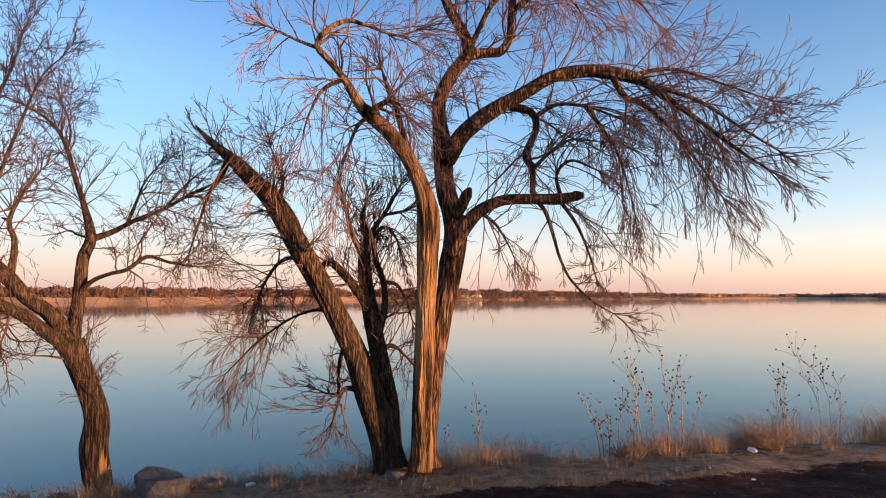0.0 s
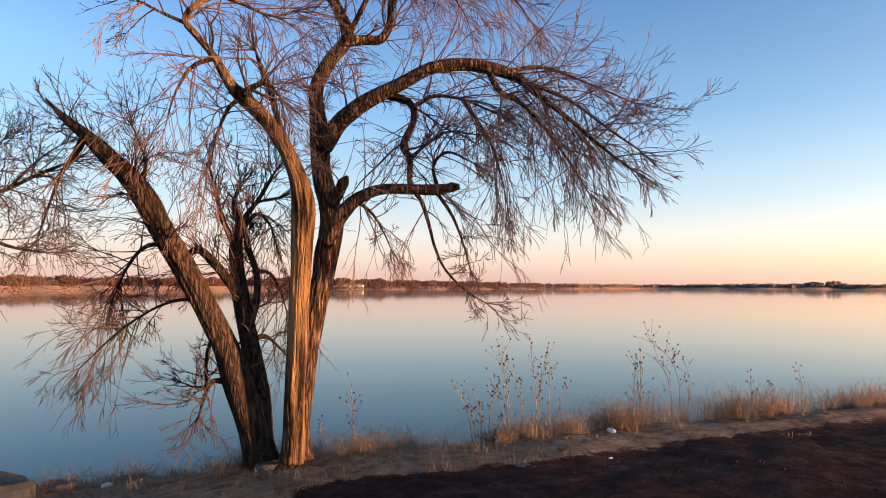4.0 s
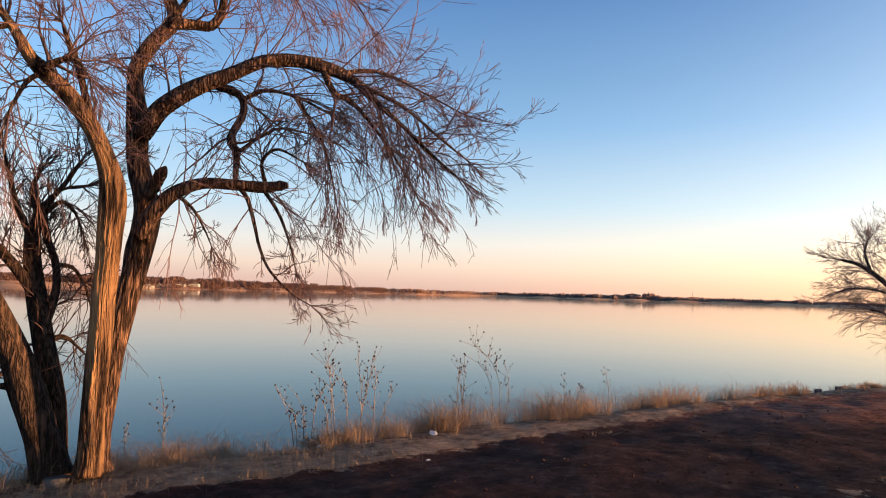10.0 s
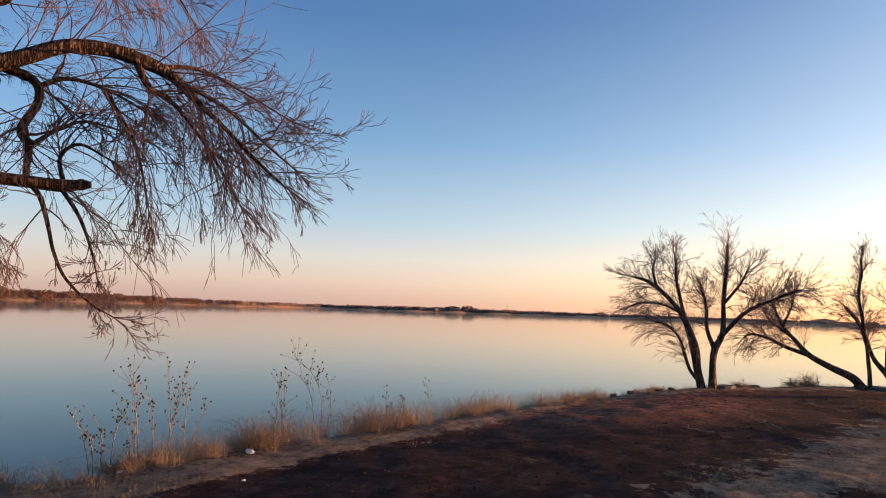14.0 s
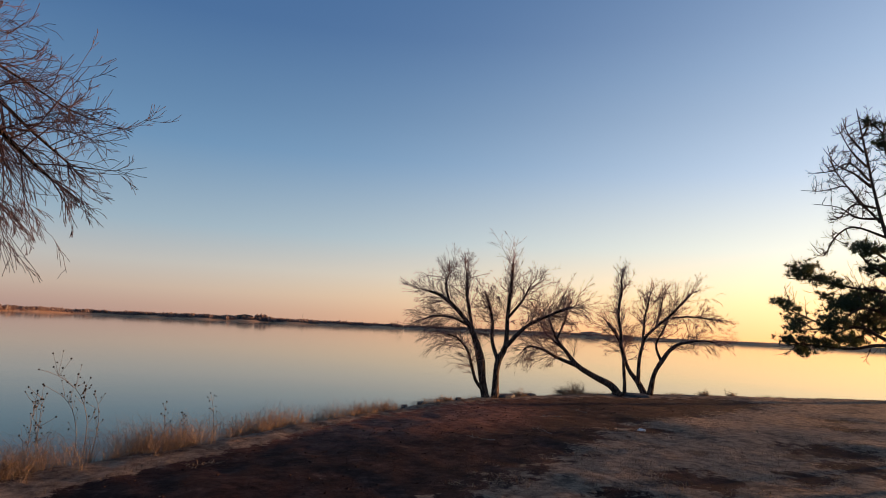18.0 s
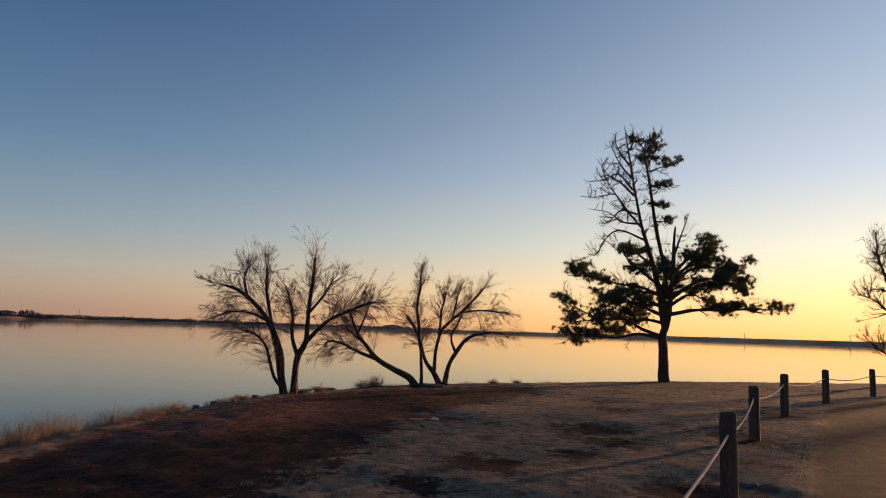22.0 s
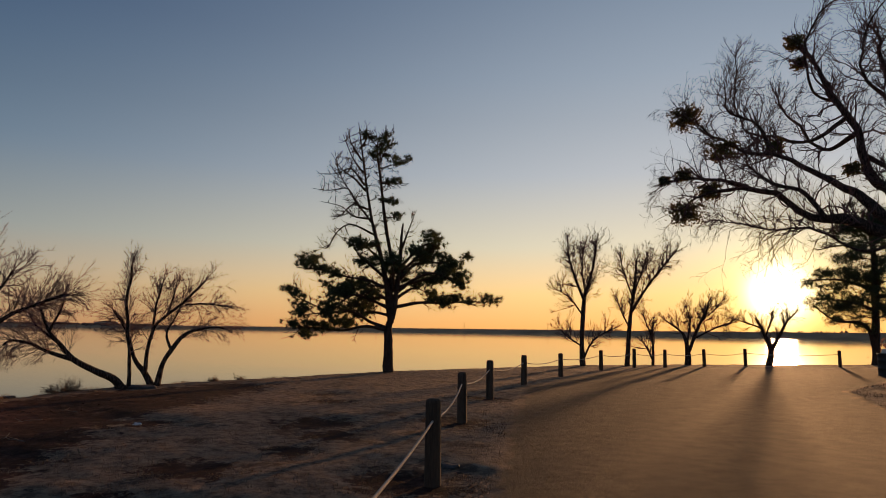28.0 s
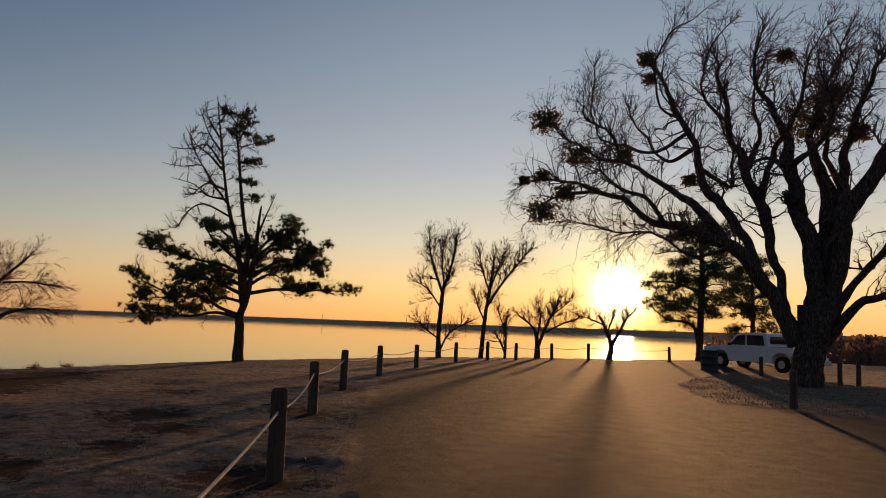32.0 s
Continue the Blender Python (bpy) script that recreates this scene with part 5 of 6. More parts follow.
def grow(tree, name, label, seed, bark, sides, step, twig_mat, style, group=""):
    """A tree from its limbs: trunk, limbs and shoots are its parts."""
    at = tree["at"]
    root = thing(name, at, label, "tree", group)
    tw = Twigs(seed)
    rng = tw.rng
    for k, (kind, points) in enumerate(tree["limbs"]):
        path = spline(points, step)
        path = path[:max(3, int(len(path) * style.get("trim", 1.0)))]
        if "crook" in style and kind != "trunk":
            # old limbs wander from side to side
            along = np.cumsum(np.r_[0, np.linalg.norm(np.diff(path[:, :3], axis=0), axis=1)])
            sway = np.array([[noise.noise((q * 0.75, k * 5.1, axis * 9.7)) + 0.45 * noise.noise((q * 1.9, k * 3.3, axis * 4.1)) for axis in range(3)] for q in along])
            path[:, :3] += sway * style["crook"] * 1.6 * np.minimum(1, along / 2.0)[:, None]
        fat = path[:, 3].max()
        ns = max(6, min(sides, int(sides * (0.45 + fat * 4))))
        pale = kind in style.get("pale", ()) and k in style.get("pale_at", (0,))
        me = bark_mesh(kind, path, ns, style.get("pale_bark", LIT_WORN_BARK) if pale else bark, style.get("ridges", 9), style.get("depth", 0.09), seed + k * 3.7, kind == "stub")
        child({"weep": "limb", "stub": "broken_limb", "stem": "trunk"}.get(kind, kind), me, root, "trunk with a strip of pale wood where the bark is gone" if pale else "")
        length = np.linalg.norm(np.diff(path[:, :3], axis=0), axis=1).sum()
        thin = path[:, 3] < style["thin"]
        count = rng.poisson(style["density"] * length * {"weep": 1.5, "stub": 0.25, "trunk": 0.7, "stem": 0.8}.get(kind, 1.0))
        for _ in range(count):
            u = rng.uniform(style.get("near", 0.25) if kind not in ("trunk", "stem") else 0.45, 1.0) ** 0.8
            i = min(len(path) - 2, int(u * (len(path) - 1)))
            if not thin[i] and rng.uniform() > style.get("bare", 0.25):
                continue
            t = path[i + 1, :3] - path[i, :3]
            t /= np.linalg.norm(t) + 1e-9
            side = rng.normal(0, 1, 3)
            side -= t * side.dot(t)
            side /= np.linalg.norm(side) + 1e-9
            weeping = kind == "weep"
            up = rng.uniform() < (style["sprout"] if not weeping else 0.42)
            if "low" in style:
                up = rng.uniform() < 0.06 + 0.9 * min(1.0, max(0.0, path[i, 2] / style["low"] - 0.65))
            pull = np.array([0, 0, style["lift"]]) if up else np.array([0, 0, -style["droop"] * ((1.5 if u < 0.72 else 1.1) if weeping else 1.0)])
            pull = pull + np.array(style.get("wind", (0, 0, 0)))
            way = t * style["along"] + side * 0.9 + (np.array([0, 0, 0.8]) if up else 0)
            if weeping and not up:
                way = t * 1.1 + side * 0.7
            long = rng.uniform(*style["length"]) * ((1.5 if u < 0.72 else 1.1) if weeping else 1.0)
            if "low" in style:
                long *= (1.2 - 0.5 * u) if up else 1.25
            if path[i, 2] < style.get("floor", -9):
                long *= 0.4
            tw.shoot(path[i, :3], way, long, min(path[i, 3] * 0.6, style["radius"]), pull, style["wiggle"], style["levels"], style.get("spread", 0.7), style["forks"], 6, style["tip"])
        # crooked side branches, which carry shoots of their own
        if kind != "stub":
            for _ in range(rng.poisson(style["mid"] * length * (0.5 if kind in ("trunk", "stem") else 1.0))):
                u = rng.uniform(style.get("near", 0.3) if kind not in ("trunk", "stem") else 0.5, 0.97)
                i = min(len(path) - 2, int(u * (len(path) - 1)))
                if path[i, 3] > style["thin"] * 1.3 and rng.uniform() > 0.3:
                    continue
                t = path[i + 1, :3] - path[i, :3]
                t /= np.linalg.norm(t) + 1e-9
                side = rng.normal(0, 1, 3)
                side -= t * side.dot(t)
                side /= np.linalg.norm(side) + 1e-9
                if path[i, 2] < style.get("floor", -9):
                    continue
                sag = -style["droop"] * 0.8 if (kind == "weep" or rng.uniform() > style["sprout"]) else style["lift"] * 0.7
                tw.shoot(path[i, :3], t * 0.6 + side, rng.uniform(*style["mid_length"]), min(path[i, 3] * 0.55, style["radius"] * 1.9), np.array([0, 0, sag]), style["wiggle"] * 1.7, 2, 0.85, style["forks"] * 1.5, 8, style["tip"])
        # the limb's end breaks up into shoots
        if kind != "stub" and path[-1, 3] < style["thin"] and not (kind == "trunk" and style.get("broken")):
            t = path[-1, :3] - path[-3, :3]
            for _ in range(style.get("ends", 5)):
                way = t / (np.linalg.norm(t) + 1e-9) + rng.normal(0, 0.35, 3)
                tw.shoot(path[-1, :3], way, rng.uniform(*style["length"]) * style.get("end_length", 0.7), min(path[-1, 3], style["radius"]), np.array([0, 0, -style["droop"] if kind == "weep" else style["lift"] * 0.4]), style["wiggle"], style["levels"], 0.6, style["forks"], 6, style["tip"])
    if tw.v:
        tagged(child("crown", tw.mesh("crown", twig_mat), root, "fine bare twigs"), kind="stuff")
    return root


WILLOW = dict(mid=2.2, mid_length=(0.45, 1.1), thin=0.12, density=10, length=(0.4, 0.98), radius=0.0085, droop=0.7, lift=0.5, sprout=0.45, along=0.8, wiggle=0.13, spread=0.5, levels=2, forks=4.3, tip=0.0025, ridges=15, depth=0.14, bare=0.3, ends=7)
SMALL = dict(crook=0.07, mid=3.2, mid_length=(0.4, 1.0), thin=0.08, density=21, length=(0.32, 0.8), radius=0.0075, droop=0.55, lift=0.45, sprout=0.5, end_length=0.9, spread=0.5, trim=0.83, along=1.2, wiggle=0.07, levels=2, forks=4.6, tip=0.0026, low=1.9, ridges=7, depth=0.08, bare=0.15, ends=7)
FARTREE = dict(mid=2.0, mid_length=(0.6, 1.5), trim=0.88, thin=0.14, density=13, length=(0.5, 1.15), radius=0.018, droop=0.4, lift=0.9, sprout=0.8, along=0.9, wiggle=0.08, levels=2, forks=3.8, tip=0.0055, ridges=6, depth=0.08, bare=0.2, ends=5)
BIG = dict(crook=0.13, wind=(-0.4, -0.42, 0.0), mid=1.7, mid_length=(1.0, 2.7), thin=0.2, density=5.0, length=(0.7, 1.8), radius=0.026, droop=0.5, lift=1.0, sprout=0.72, along=0.7, wiggle=0.2, levels=2, forks=3.6, tip=0.005, ridges=12, depth=0.10, bare=0.2, ends=6)

grow(TWIN_RIGHT, "willow_tree", "old leafless willow with a pale worn trunk and an arching limb", 11, LIT_RED_BARK, 46, 0.04, TWIG, dict(WILLOW, pale=("trunk",), pale_at=(0,), floor=2.35, near=0.06, bare=0.8, end_length=0.5))
grow(TWIN_LEFT, "willow_tree", "leaning leafless willow with a broken top beside the water", 12, BARK, 40, 0.05, DARK_TWIG, dict(WILLOW, broken=True, sprout=0.62, length=(0.25, 0.75), mid_length=(0.3, 0.75), density=16, mid=2.6))
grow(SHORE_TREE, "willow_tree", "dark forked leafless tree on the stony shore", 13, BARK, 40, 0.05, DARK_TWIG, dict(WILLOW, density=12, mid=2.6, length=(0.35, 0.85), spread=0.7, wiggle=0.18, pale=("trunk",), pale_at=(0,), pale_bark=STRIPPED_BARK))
grow(FORK_TREE, "lakeside_tree", "small bare two-stemmed tree on the bank", 21, GREY_BARK, 12, 0.12, LIT_TWIG, SMALL)
grow(LEANING_TREE, "lakeside_tree", "small bare tree leaning out over the water", 22, GREY_BARK, 12, 0.12, LIT_TWIG, SMALL)
grow(LOW_TREE, "lakeside_tree", "low spreading bare tree on the bank", 23, GREY_BARK, 12, 0.12, LIT_TWIG, SMALL)
grow(POPLAR, "distant_tree", "tall bare tree against the sunset", 31, GREY_BARK, 10, 0.3, TWIG, FARTREE)
grow(ELM, "distant_tree", "bare fan-shaped tree against the sunset", 32, GREY_BARK, 10, 0.3, TWIG, FARTREE)
grow(SAPLING, "distant_tree", "thin bare sapling beside the rope fence", 33, GREY_BARK, 8, 0.3, TWIG, dict(FARTREE, length=(0.5, 1.0)))
grow(ROUND_TREE, "distant_tree", "bare low round tree by the water", 34, GREY_BARK, 10, 0.3, TWIG, dict(FARTREE, length=(0.5, 1.1)))
grow(POLLARD, "distant_tree", "bare forked tree in front of the setting sun", 35, GREY_BARK, 10, 0.3, TWIG, dict(FARTREE, length=(0.4, 0.9)))
grow(BIG_TREE, "spreading_tree", "huge spreading bare tree with clumps of mistletoe", 41, GREY_BARK, 20, 0.2, TWIG, BIG)


# ---- pines ----
def needle_tufts(name, centres, seed, needle, per_tuft, mat):
    """Round bunches of stiff needles at the ends of shoots, as one mesh."""
    rng = np.random.default_rng(seed)
    v, f, c = [], [], 0
    for centre, size in centres:
        tufts = max(3, int(42 * size * size / 0.16))
        for _ in range(tufts):
            q = np.array(centre) + rng.normal(0, 0.46, 3) * size * np.array([1, 1, 0.55])
            way = rng.normal(0, 0.7, 3) + np.array([0, 0, 0.5])
            way /= np.linalg.norm(way)
            for _ in range(per_tuft):
                d = way * 0.6 + rng.normal(0, 0.62, 3)
                d /= np.linalg.norm(d)
                side = np.cross(d, rng.normal(0, 1, 3))
                side *= 0.010 / (np.linalg.norm(side) + 1e-9)
                tip = q + d * needle * rng.uniform(0.7, 1.2)
                v += [q - side, q + side, tip]
                f.append((c, c + 1, c + 2))
                c += 3
    return mesh_from(name, np.array(v), f, mat, False)


def grow_pine(tree, name, label, seed, foliage, dead, needle, per_tuft):
    root = thing(name, tree["at"], label, "tree")
    tw = Twigs(seed)
    rng = tw.rng
    for k, (kind, points) in enumerate(tree["limbs"]):
        path = spline(points, 0.2)
        me = bark_mesh(kind, path, 12 if kind == "trunk" else 8, PINE_BARK, 7, 0.1, seed + k * 2.3)
        child({"limb": "branch", "tip": "branch"}.get(kind, kind), me, root)
        if kind == "trunk":
            continue
        length = np.linalg.norm(np.diff(path[:, :3], axis=0), axis=1).sum()
        high = kind in ("dead_branch", "leader", "tip")
        for _ in range(rng.poisson(dead * length * (2.0 if high else 1.0))):
            i = int(rng.uniform(0.15, 0.98) * (len(path) - 1))
            t = path[i + 1, :3] - path[i, :3] if i + 1 < len(path) else path[i, :3] - path[i - 1, :3]
            t /= np.linalg.norm(t) + 1e-9
            side = rng.normal(0, 1, 3)
            side[2] *= 0.4
            side -= t * side.dot(t) * 0.7
            tw.shoot(path[i, :3], side + t * 0.4, rng.uniform(0.2, 0.65) if high else rng.uniform(0.4, 1.1), 0.018, np.array([0, 0, 0.7]), 0.16, 1, 0.8, 4, 5, 0.007)
    tagged(child("dead_crown", tw.mesh("dead_crown", PINE_BARK), root, "dead grey twigs"), kind="stuff")
    tagged(child("foliage", needle_tufts("foliage", foliage, seed + 5, needle, per_tuft, NEEDLE), root, "dark green needle bunches"), kind="stuff")
    return root


def masses(tree, seed, wanted, size, inner=0.42):
    """Needle masses along the outer parts of the branches."""
    rng = np.random.default_rng(seed)
    out = []
    for kind, points in tree["limbs"]:
        if kind not in wanted:
            continue
        path = spline(points, 0.75 * size)
        for i in range(len(path)):
            u = i / (len(path) - 1)
            if u > inner and rng.uniform() < 0.9:
                s = size * rng.uniform(0.7, 1.25)
                out.append((path[i, :3] + rng.normal(0, 0.45, 3) * s + np.array([0, 0, 0.25 * s]), s))
    return out


def whorls(tree, seed, count, low, high, reach):
    """More branches all round the trunk, longest at the bottom."""
    rng = np.random.default_rng(seed)
    axis = spline(tree["limbs"][0][1], 0.2)
    for k in range(count):
        z = low + (high - low) * (k + rng.uniform(0, 1)) / count
        i = int(np.argmin(np.abs(axis[:, 2] - z)))
        a = k * 2.4 + rng.uniform(-0.4, 0.4)
        long = reach * (1.0 - 0.55 * (z - low) / (high - low)) * rng.uniform(0.6, 1.0)
        d = np.array([math.cos(a), math.sin(a)])
        pts = []
        for u, r in ((0, 0.05), (0.35, 0.035), (0.7, 0.022), (1.0, 0.01)):
            pts.append((axis[i, 0] + d[0] * long * u, axis[i, 1] + d[1] * long * u, z + 0.25 * long * math.sin(u * 2.2) * rng.uniform(0.2, 0.9) - 0.12 * long * u, r))
        limb(tree, "branch", *pts)


whorls(FAR_PINE, 72, 30, 2.4, 8.8, 3.7)
whorls(DARK_PINE, 73, 18, 1.6, 7.0, 2.0)
grow_pine(PINE, "pine_tree", "tall old pine, its upper half dead, on the bank", 51, masses(PINE, 61, ("branch",), 0.39, 0.36) + masses(PINE, 66, ("tip",), 0.20, 0.2), 4.6, 0.16, 30)
grow_pine(FAR_PINE, "pine_tree", "broad pine beside the parked truck", 52, masses(FAR_PINE, 62, ("branch", "limb"), 0.55, 0.3), 0.8, 0.24, 7)
grow_pine(DARK_PINE, "pine_tree", "small dark pine behind the truck", 53, masses(DARK_PINE, 63, ("branch",), 0.5), 0.8, 0.22, 9)


# ---- mistletoe in the big tree ----
def mistletoe(at, size, seed):
    rng = np.random.default_rng(seed)
    root = thing("mistletoe", at, "round brownish-green mistletoe clump in bare branches", "mistletoe", "mistletoe in the big tree")
    tw = Twigs(seed)
    v, f, c = [], [], 0
    for _ in range(26):
        way = rng.normal(0, 1, 3)
        way /= np.linalg.norm(way)
        tw.shoot((0, 0, 0), way, size * rng.uniform(0.6, 1.0), 0.012, np.zeros(3), 0.15, 1, 0.8, 2, 4, 0.005)
    for _ in range(int(900 * max(0.5, size / 0.5))):
        d = rng.normal(0, 1, 3)
        q = d / np.linalg.norm(d) * size * rng.uniform(0.1, 1.0) ** 0.6 * np.array([1.1, 0.9, 0.75]) + 0.25 * size * np.sin(d * 3)
        a = rng.normal(0, 1, 3)
        a *= 0.065 / np.linalg.norm(a)
        b = np.cross(a, rng.normal(0, 1, 3))
        b *= 0.036 / (np.linalg.norm(b) + 1e-9)
        v += [q - a, q + b, q + a, q - b]
        f.append((c, c + 1, c + 2, c + 3))
        c += 4
    child("stem", tw.mesh("stem", TWIG), root)
    tagged(child("leaf_mass", mesh_from("leaf_mass", np.array(v), f, MISTLETOE, False), root), kind="stuff")
    return root


for k, (mx, my, mz, ms) in enumerate([(17.95, -21.22, 10.30, 0.51), (17.28, -20.06, 7.64, 0.26), (17.88, -19.68, 7.46, 0.17), (16.48, -21.44, 8.66, 0.46), (14.78, -22.02, 8.53, 0.28), (16.94, -19.64, 6.11, 0.47), (16.25, -20.15, 6.86, 0.33), (14.85, -23.98, 13.11, 0.30), (14.74, -24.01, 12.23, 0.25), (8.98, -25.34, 9.65, 0.88), (8.45, -25.91, 10.78, 0.32), (9.17, -23.20, 11.52, 0.23), (12.49, -22.78, 7.37, 0.23), (9.08, -23.23, 6.44, 0.23), (7.54, -25.75, 9.06, 0.34)]):
    mistletoe((mx, my, mz), ms * 1.2, 400 + k)


# ---- rope fence ----
def build_post(at, height, lean):
    root = thing("fence_post", at, "round weathered timber fence post", "post", "rope fence posts", "", random.uniform(0, 360))
    bm = bmesh.new()
    rings = [(-0.25, 0.088), (0.0, 0.09), (0.3, 0.087), (0.6, 0.085), (height - 0.05, 0.084), (height - 0.015, 0.075), (height, 0.05)]
    loops = []
    for z, r in rings:
        loops.append([bm.verts.new((r * math.cos(a) * (1 + 0.04 * math.sin(3 * a + z)) + lean * z, r * math.sin(a) * (1 + 0.03 * math.sin(5 * a)), z)) for a in [k * math.tau / 18 for k in range(18)]])
    for lo, hi in zip(loops, loops[1:]):
        for k in range(18):
            bm.faces.new((lo[k], lo[(k + 1) % 18], hi[(k + 1) % 18], hi[k]))
    bm.faces.new(loops[-1])
    part("shaft", bm, POST, root, "", True)
    return root


POSTS = [(3.75, 0.85), (7.72, -2.46), (11.5, -5.56), (14.34, -8.41), (17.1, -11.87), (19.87, -16.05), (22.35, -20.85), (23.0, -23.8), (22.9, -25.9), (22.6, -28.6), (21.8, -30.9), (19.4, -35.6)]
for k, (px_, py_) in enumerate(POSTS):
    build_post((px_, py_, height_at(px_, py_)), (0.88 if k else 0.74) + 0.015 * math.sin(k * 2.1), 0.02 * math.sin(k * 3.3))


for px_, py_ in ((6.8, -15.5), (8.9, -28.0), (8.5, -29.0), (12.6, -30.4)):
    build_post((px_, py_, height_at(px_, py_)), 0.86, 0.015)


def build_rope(a, b, sag, k):
    u = np.linspace(0, 1, 25)
    path = np.stack([a[0] + (b[0] - a[0]) * u, a[1] + (b[1] - a[1]) * u, a[2] + (b[2] - a[2]) * u - sag * 4 * u * (1 - u), np.full(25, 0.013)], 1)
    v, _, f = tube(path, 7)
    ob = new("rope", mesh_from("rope", v.reshape(-1, 3), f.tolist(), ROPE))
    return tagged(ob, "pale slack rope strung between timber posts", "rope", "ropes of the fence")


for k, ((ax, ay), (bx, by)) in enumerate(zip(POSTS, POSTS[1:])):
    build_rope((ax, ay, height_at(ax, ay) + 0.66), (bx, by, height_at(bx, by) + 0.66), 0.10 if k else 0.05, k)


# ---- pickup truck ----
def extrude_profile(points, width, bevel=0.03):
    """A solid from a side outline (x along, z up), width across."""
    bm = bmesh.new()
    lo = [bm.verts.new((x, -width / 2, z)) for x, z in points]
    hi = [bm.verts.new((x, width / 2, z)) for x, z in points]
    bm.faces.new(lo[::-1])
    bm.faces.new(hi)
    n = len(points)
    for k in range(n):
        bm.faces.new((lo[k], lo[(k + 1) % n], hi[(k + 1) % n], hi[k]))
    bmesh.ops.recalc_face_normals(bm, faces=bm.faces)
    bmesh.ops.bevel(bm, geom=list(bm.edges), offset=bevel, segments=2, affect="EDGES", profile=0.6)
    return bm


def build_wheel(root, x, y):
    bm = bmesh.new()
    ring = [(0.20, -0.11), (0.33, -0.125), (0.385, -0.10), (0.39, 0.0), (0.385, 0.10), (0.33, 0.125), (0.20, 0.11)]
    rows = [[bm.verts.new((x + r * math.cos(a), y + w, 0.39 + r * math.sin(a))) for r, w in ring] for a in [k * math.tau / 28 for k in range(28)]]
    for k in range(28):
        for j in range(len(ring) - 1):
            bm.faces.new((rows[k][j], rows[k][j + 1], rows[(k + 1) % 28][j + 1], rows[(k + 1) % 28][j]))
    tyre = part("wheel", bm, TYRE, root, "black tyre on a metal rim", True)
    bm = bmesh.new()
    bmesh.ops.create_cone(bm, cap_ends=True, segments=24, radius1=0.21, radius2=0.21, depth=0.18, matrix=pose(x, y, 0.39, 90, 0, 0))
    for k in range(6):
        box(bm, 0.05, 0.2, 0.16, pose(x, y, 0.39, 0, 60 * k, 0) @ pose(0, 0, 0.11), 0.01)
    part("rim", bm, CHROME, tyre, "", False)


def build_truck(at, turn):
    root = thing("pickup_truck", at, "white crew-cab pickup truck parked under the trees", "pickup truck", "", "", turn)
    body = part("body", extrude_profile([(2.85, 0.45), (2.9, 0.75), (2.82, 1.08), (1.75, 1.17), (1.62, 1.2), (-2.8, 1.2), (-2.85, 0.55), (-2.6, 0.48), (-2.25, 0.48), (-2.2, 0.75), (-1.95, 0.93), (-1.55, 0.93), (-1.3, 0.75), (-1.25, 0.42),
                                               (1.3, 0.42), (1.35, 0.75), (1.6, 0.93), (2.0, 0.93), (2.25, 0.75), (2.3, 0.45)], 1.95), WHITE_PAINT, root, "", False)
    cab = part("cab", extrude_profile([(1.55, 1.18), (0.85, 1.78), (0.45, 1.86), (-0.75, 1.87), (-0.92, 1.80), (-1.0, 1.18)], 1.72, 0.04), WHITE_PAINT, root)
    for s in (-1, 1):
        bm = extrude_profile([(1.25, 1.24), (0.80, 1.70), (0.33, 1.74), (0.33, 1.24)], 0.02, 0.004)
        bmesh.ops.translate(bm, verts=bm.verts, vec=(0, s * 0.862, 0))
        part("front_side_window", bm, GLASS, root)
        bm = extrude_profile([(0.22, 1.24), (0.22, 1.74), (-0.70, 1.74), (-0.78, 1.24)], 0.02, 0.004)
        bmesh.ops.translate(bm, verts=bm.verts, vec=(0, s * 0.862, 0))
        part("rear_side_window", bm, GLASS, root)
        for x in (0.42, -0.62):
            bm = bmesh.new()
            box(bm, 0.2, 0.03, 0.035, pose(x, s * 0.985, 1.08), 0.01)
            part("door_handle", bm, CHROME, root)
        bm = bmesh.new()
        box(bm, 0.12, 0.2, 0.16, pose(1.12, s * 1.06, 1.27), 0.03)
        part("door_mirror", bm, DARK_TRIM, root)
        bm = bmesh.new()
        box(bm, 0.06, 0.14, 0.34, pose(-2.84, s * 0.88, 0.98), 0.02)
        part("tail_lamp", bm, RED_LENS, root, "red tail lamp")
        bm = bmesh.new()
        box(bm, 0.08, 0.36, 0.18, pose(2.84, s * 0.74, 0.93), 0.03)
        part("headlamp", bm, CHROME, root)
        for x in (-1.75, 1.8):
            build_wheel(root, x, s * 0.84)
    bm = bmesh.new()
    box(bm, 0.03, 1.5, 0.5, pose(1.22, 0, 1.5, 0, -49, 0), 0.01)
    part("windscreen", bm, GLASS, root)
    bm = bmesh.new()
    box(bm, 0.02, 1.4, 0.36, pose(-0.985, 0, 1.52), 0.01)
    part("rear_window", bm, GLASS, root)
    bm = bmesh.new()
    box(bm, 1.72, 1.6, 0.02, pose(-1.9, 0, 1.205))
    part("bed_cover", bm, DARK_TRIM, root, "dark load bed cover")
    bm = bmesh.new()
    box(bm, 0.03, 1.55, 0.5, pose(-2.855, 0, 0.92), 0.012)
    part("tailgate", bm, WHITE_PAINT, root)
    for x in (-2.92, 2.93):
        bm = bmesh.new()
        box(bm, 0.16, 1.9, 0.2, pose(x, 0, 0.55), 0.04)
        part("bumper", bm, CHROME, root, "metal bumper")
    bm = bmesh.new()
    box(bm, 0.05, 1.1, 0.3, pose(2.88, 0, 0.88), 0.02)
    part("grille", bm, DARK_TRIM, root)
    return root


build_truck((13.97, -34.6, height_at(13.97, -34.6)), -19)


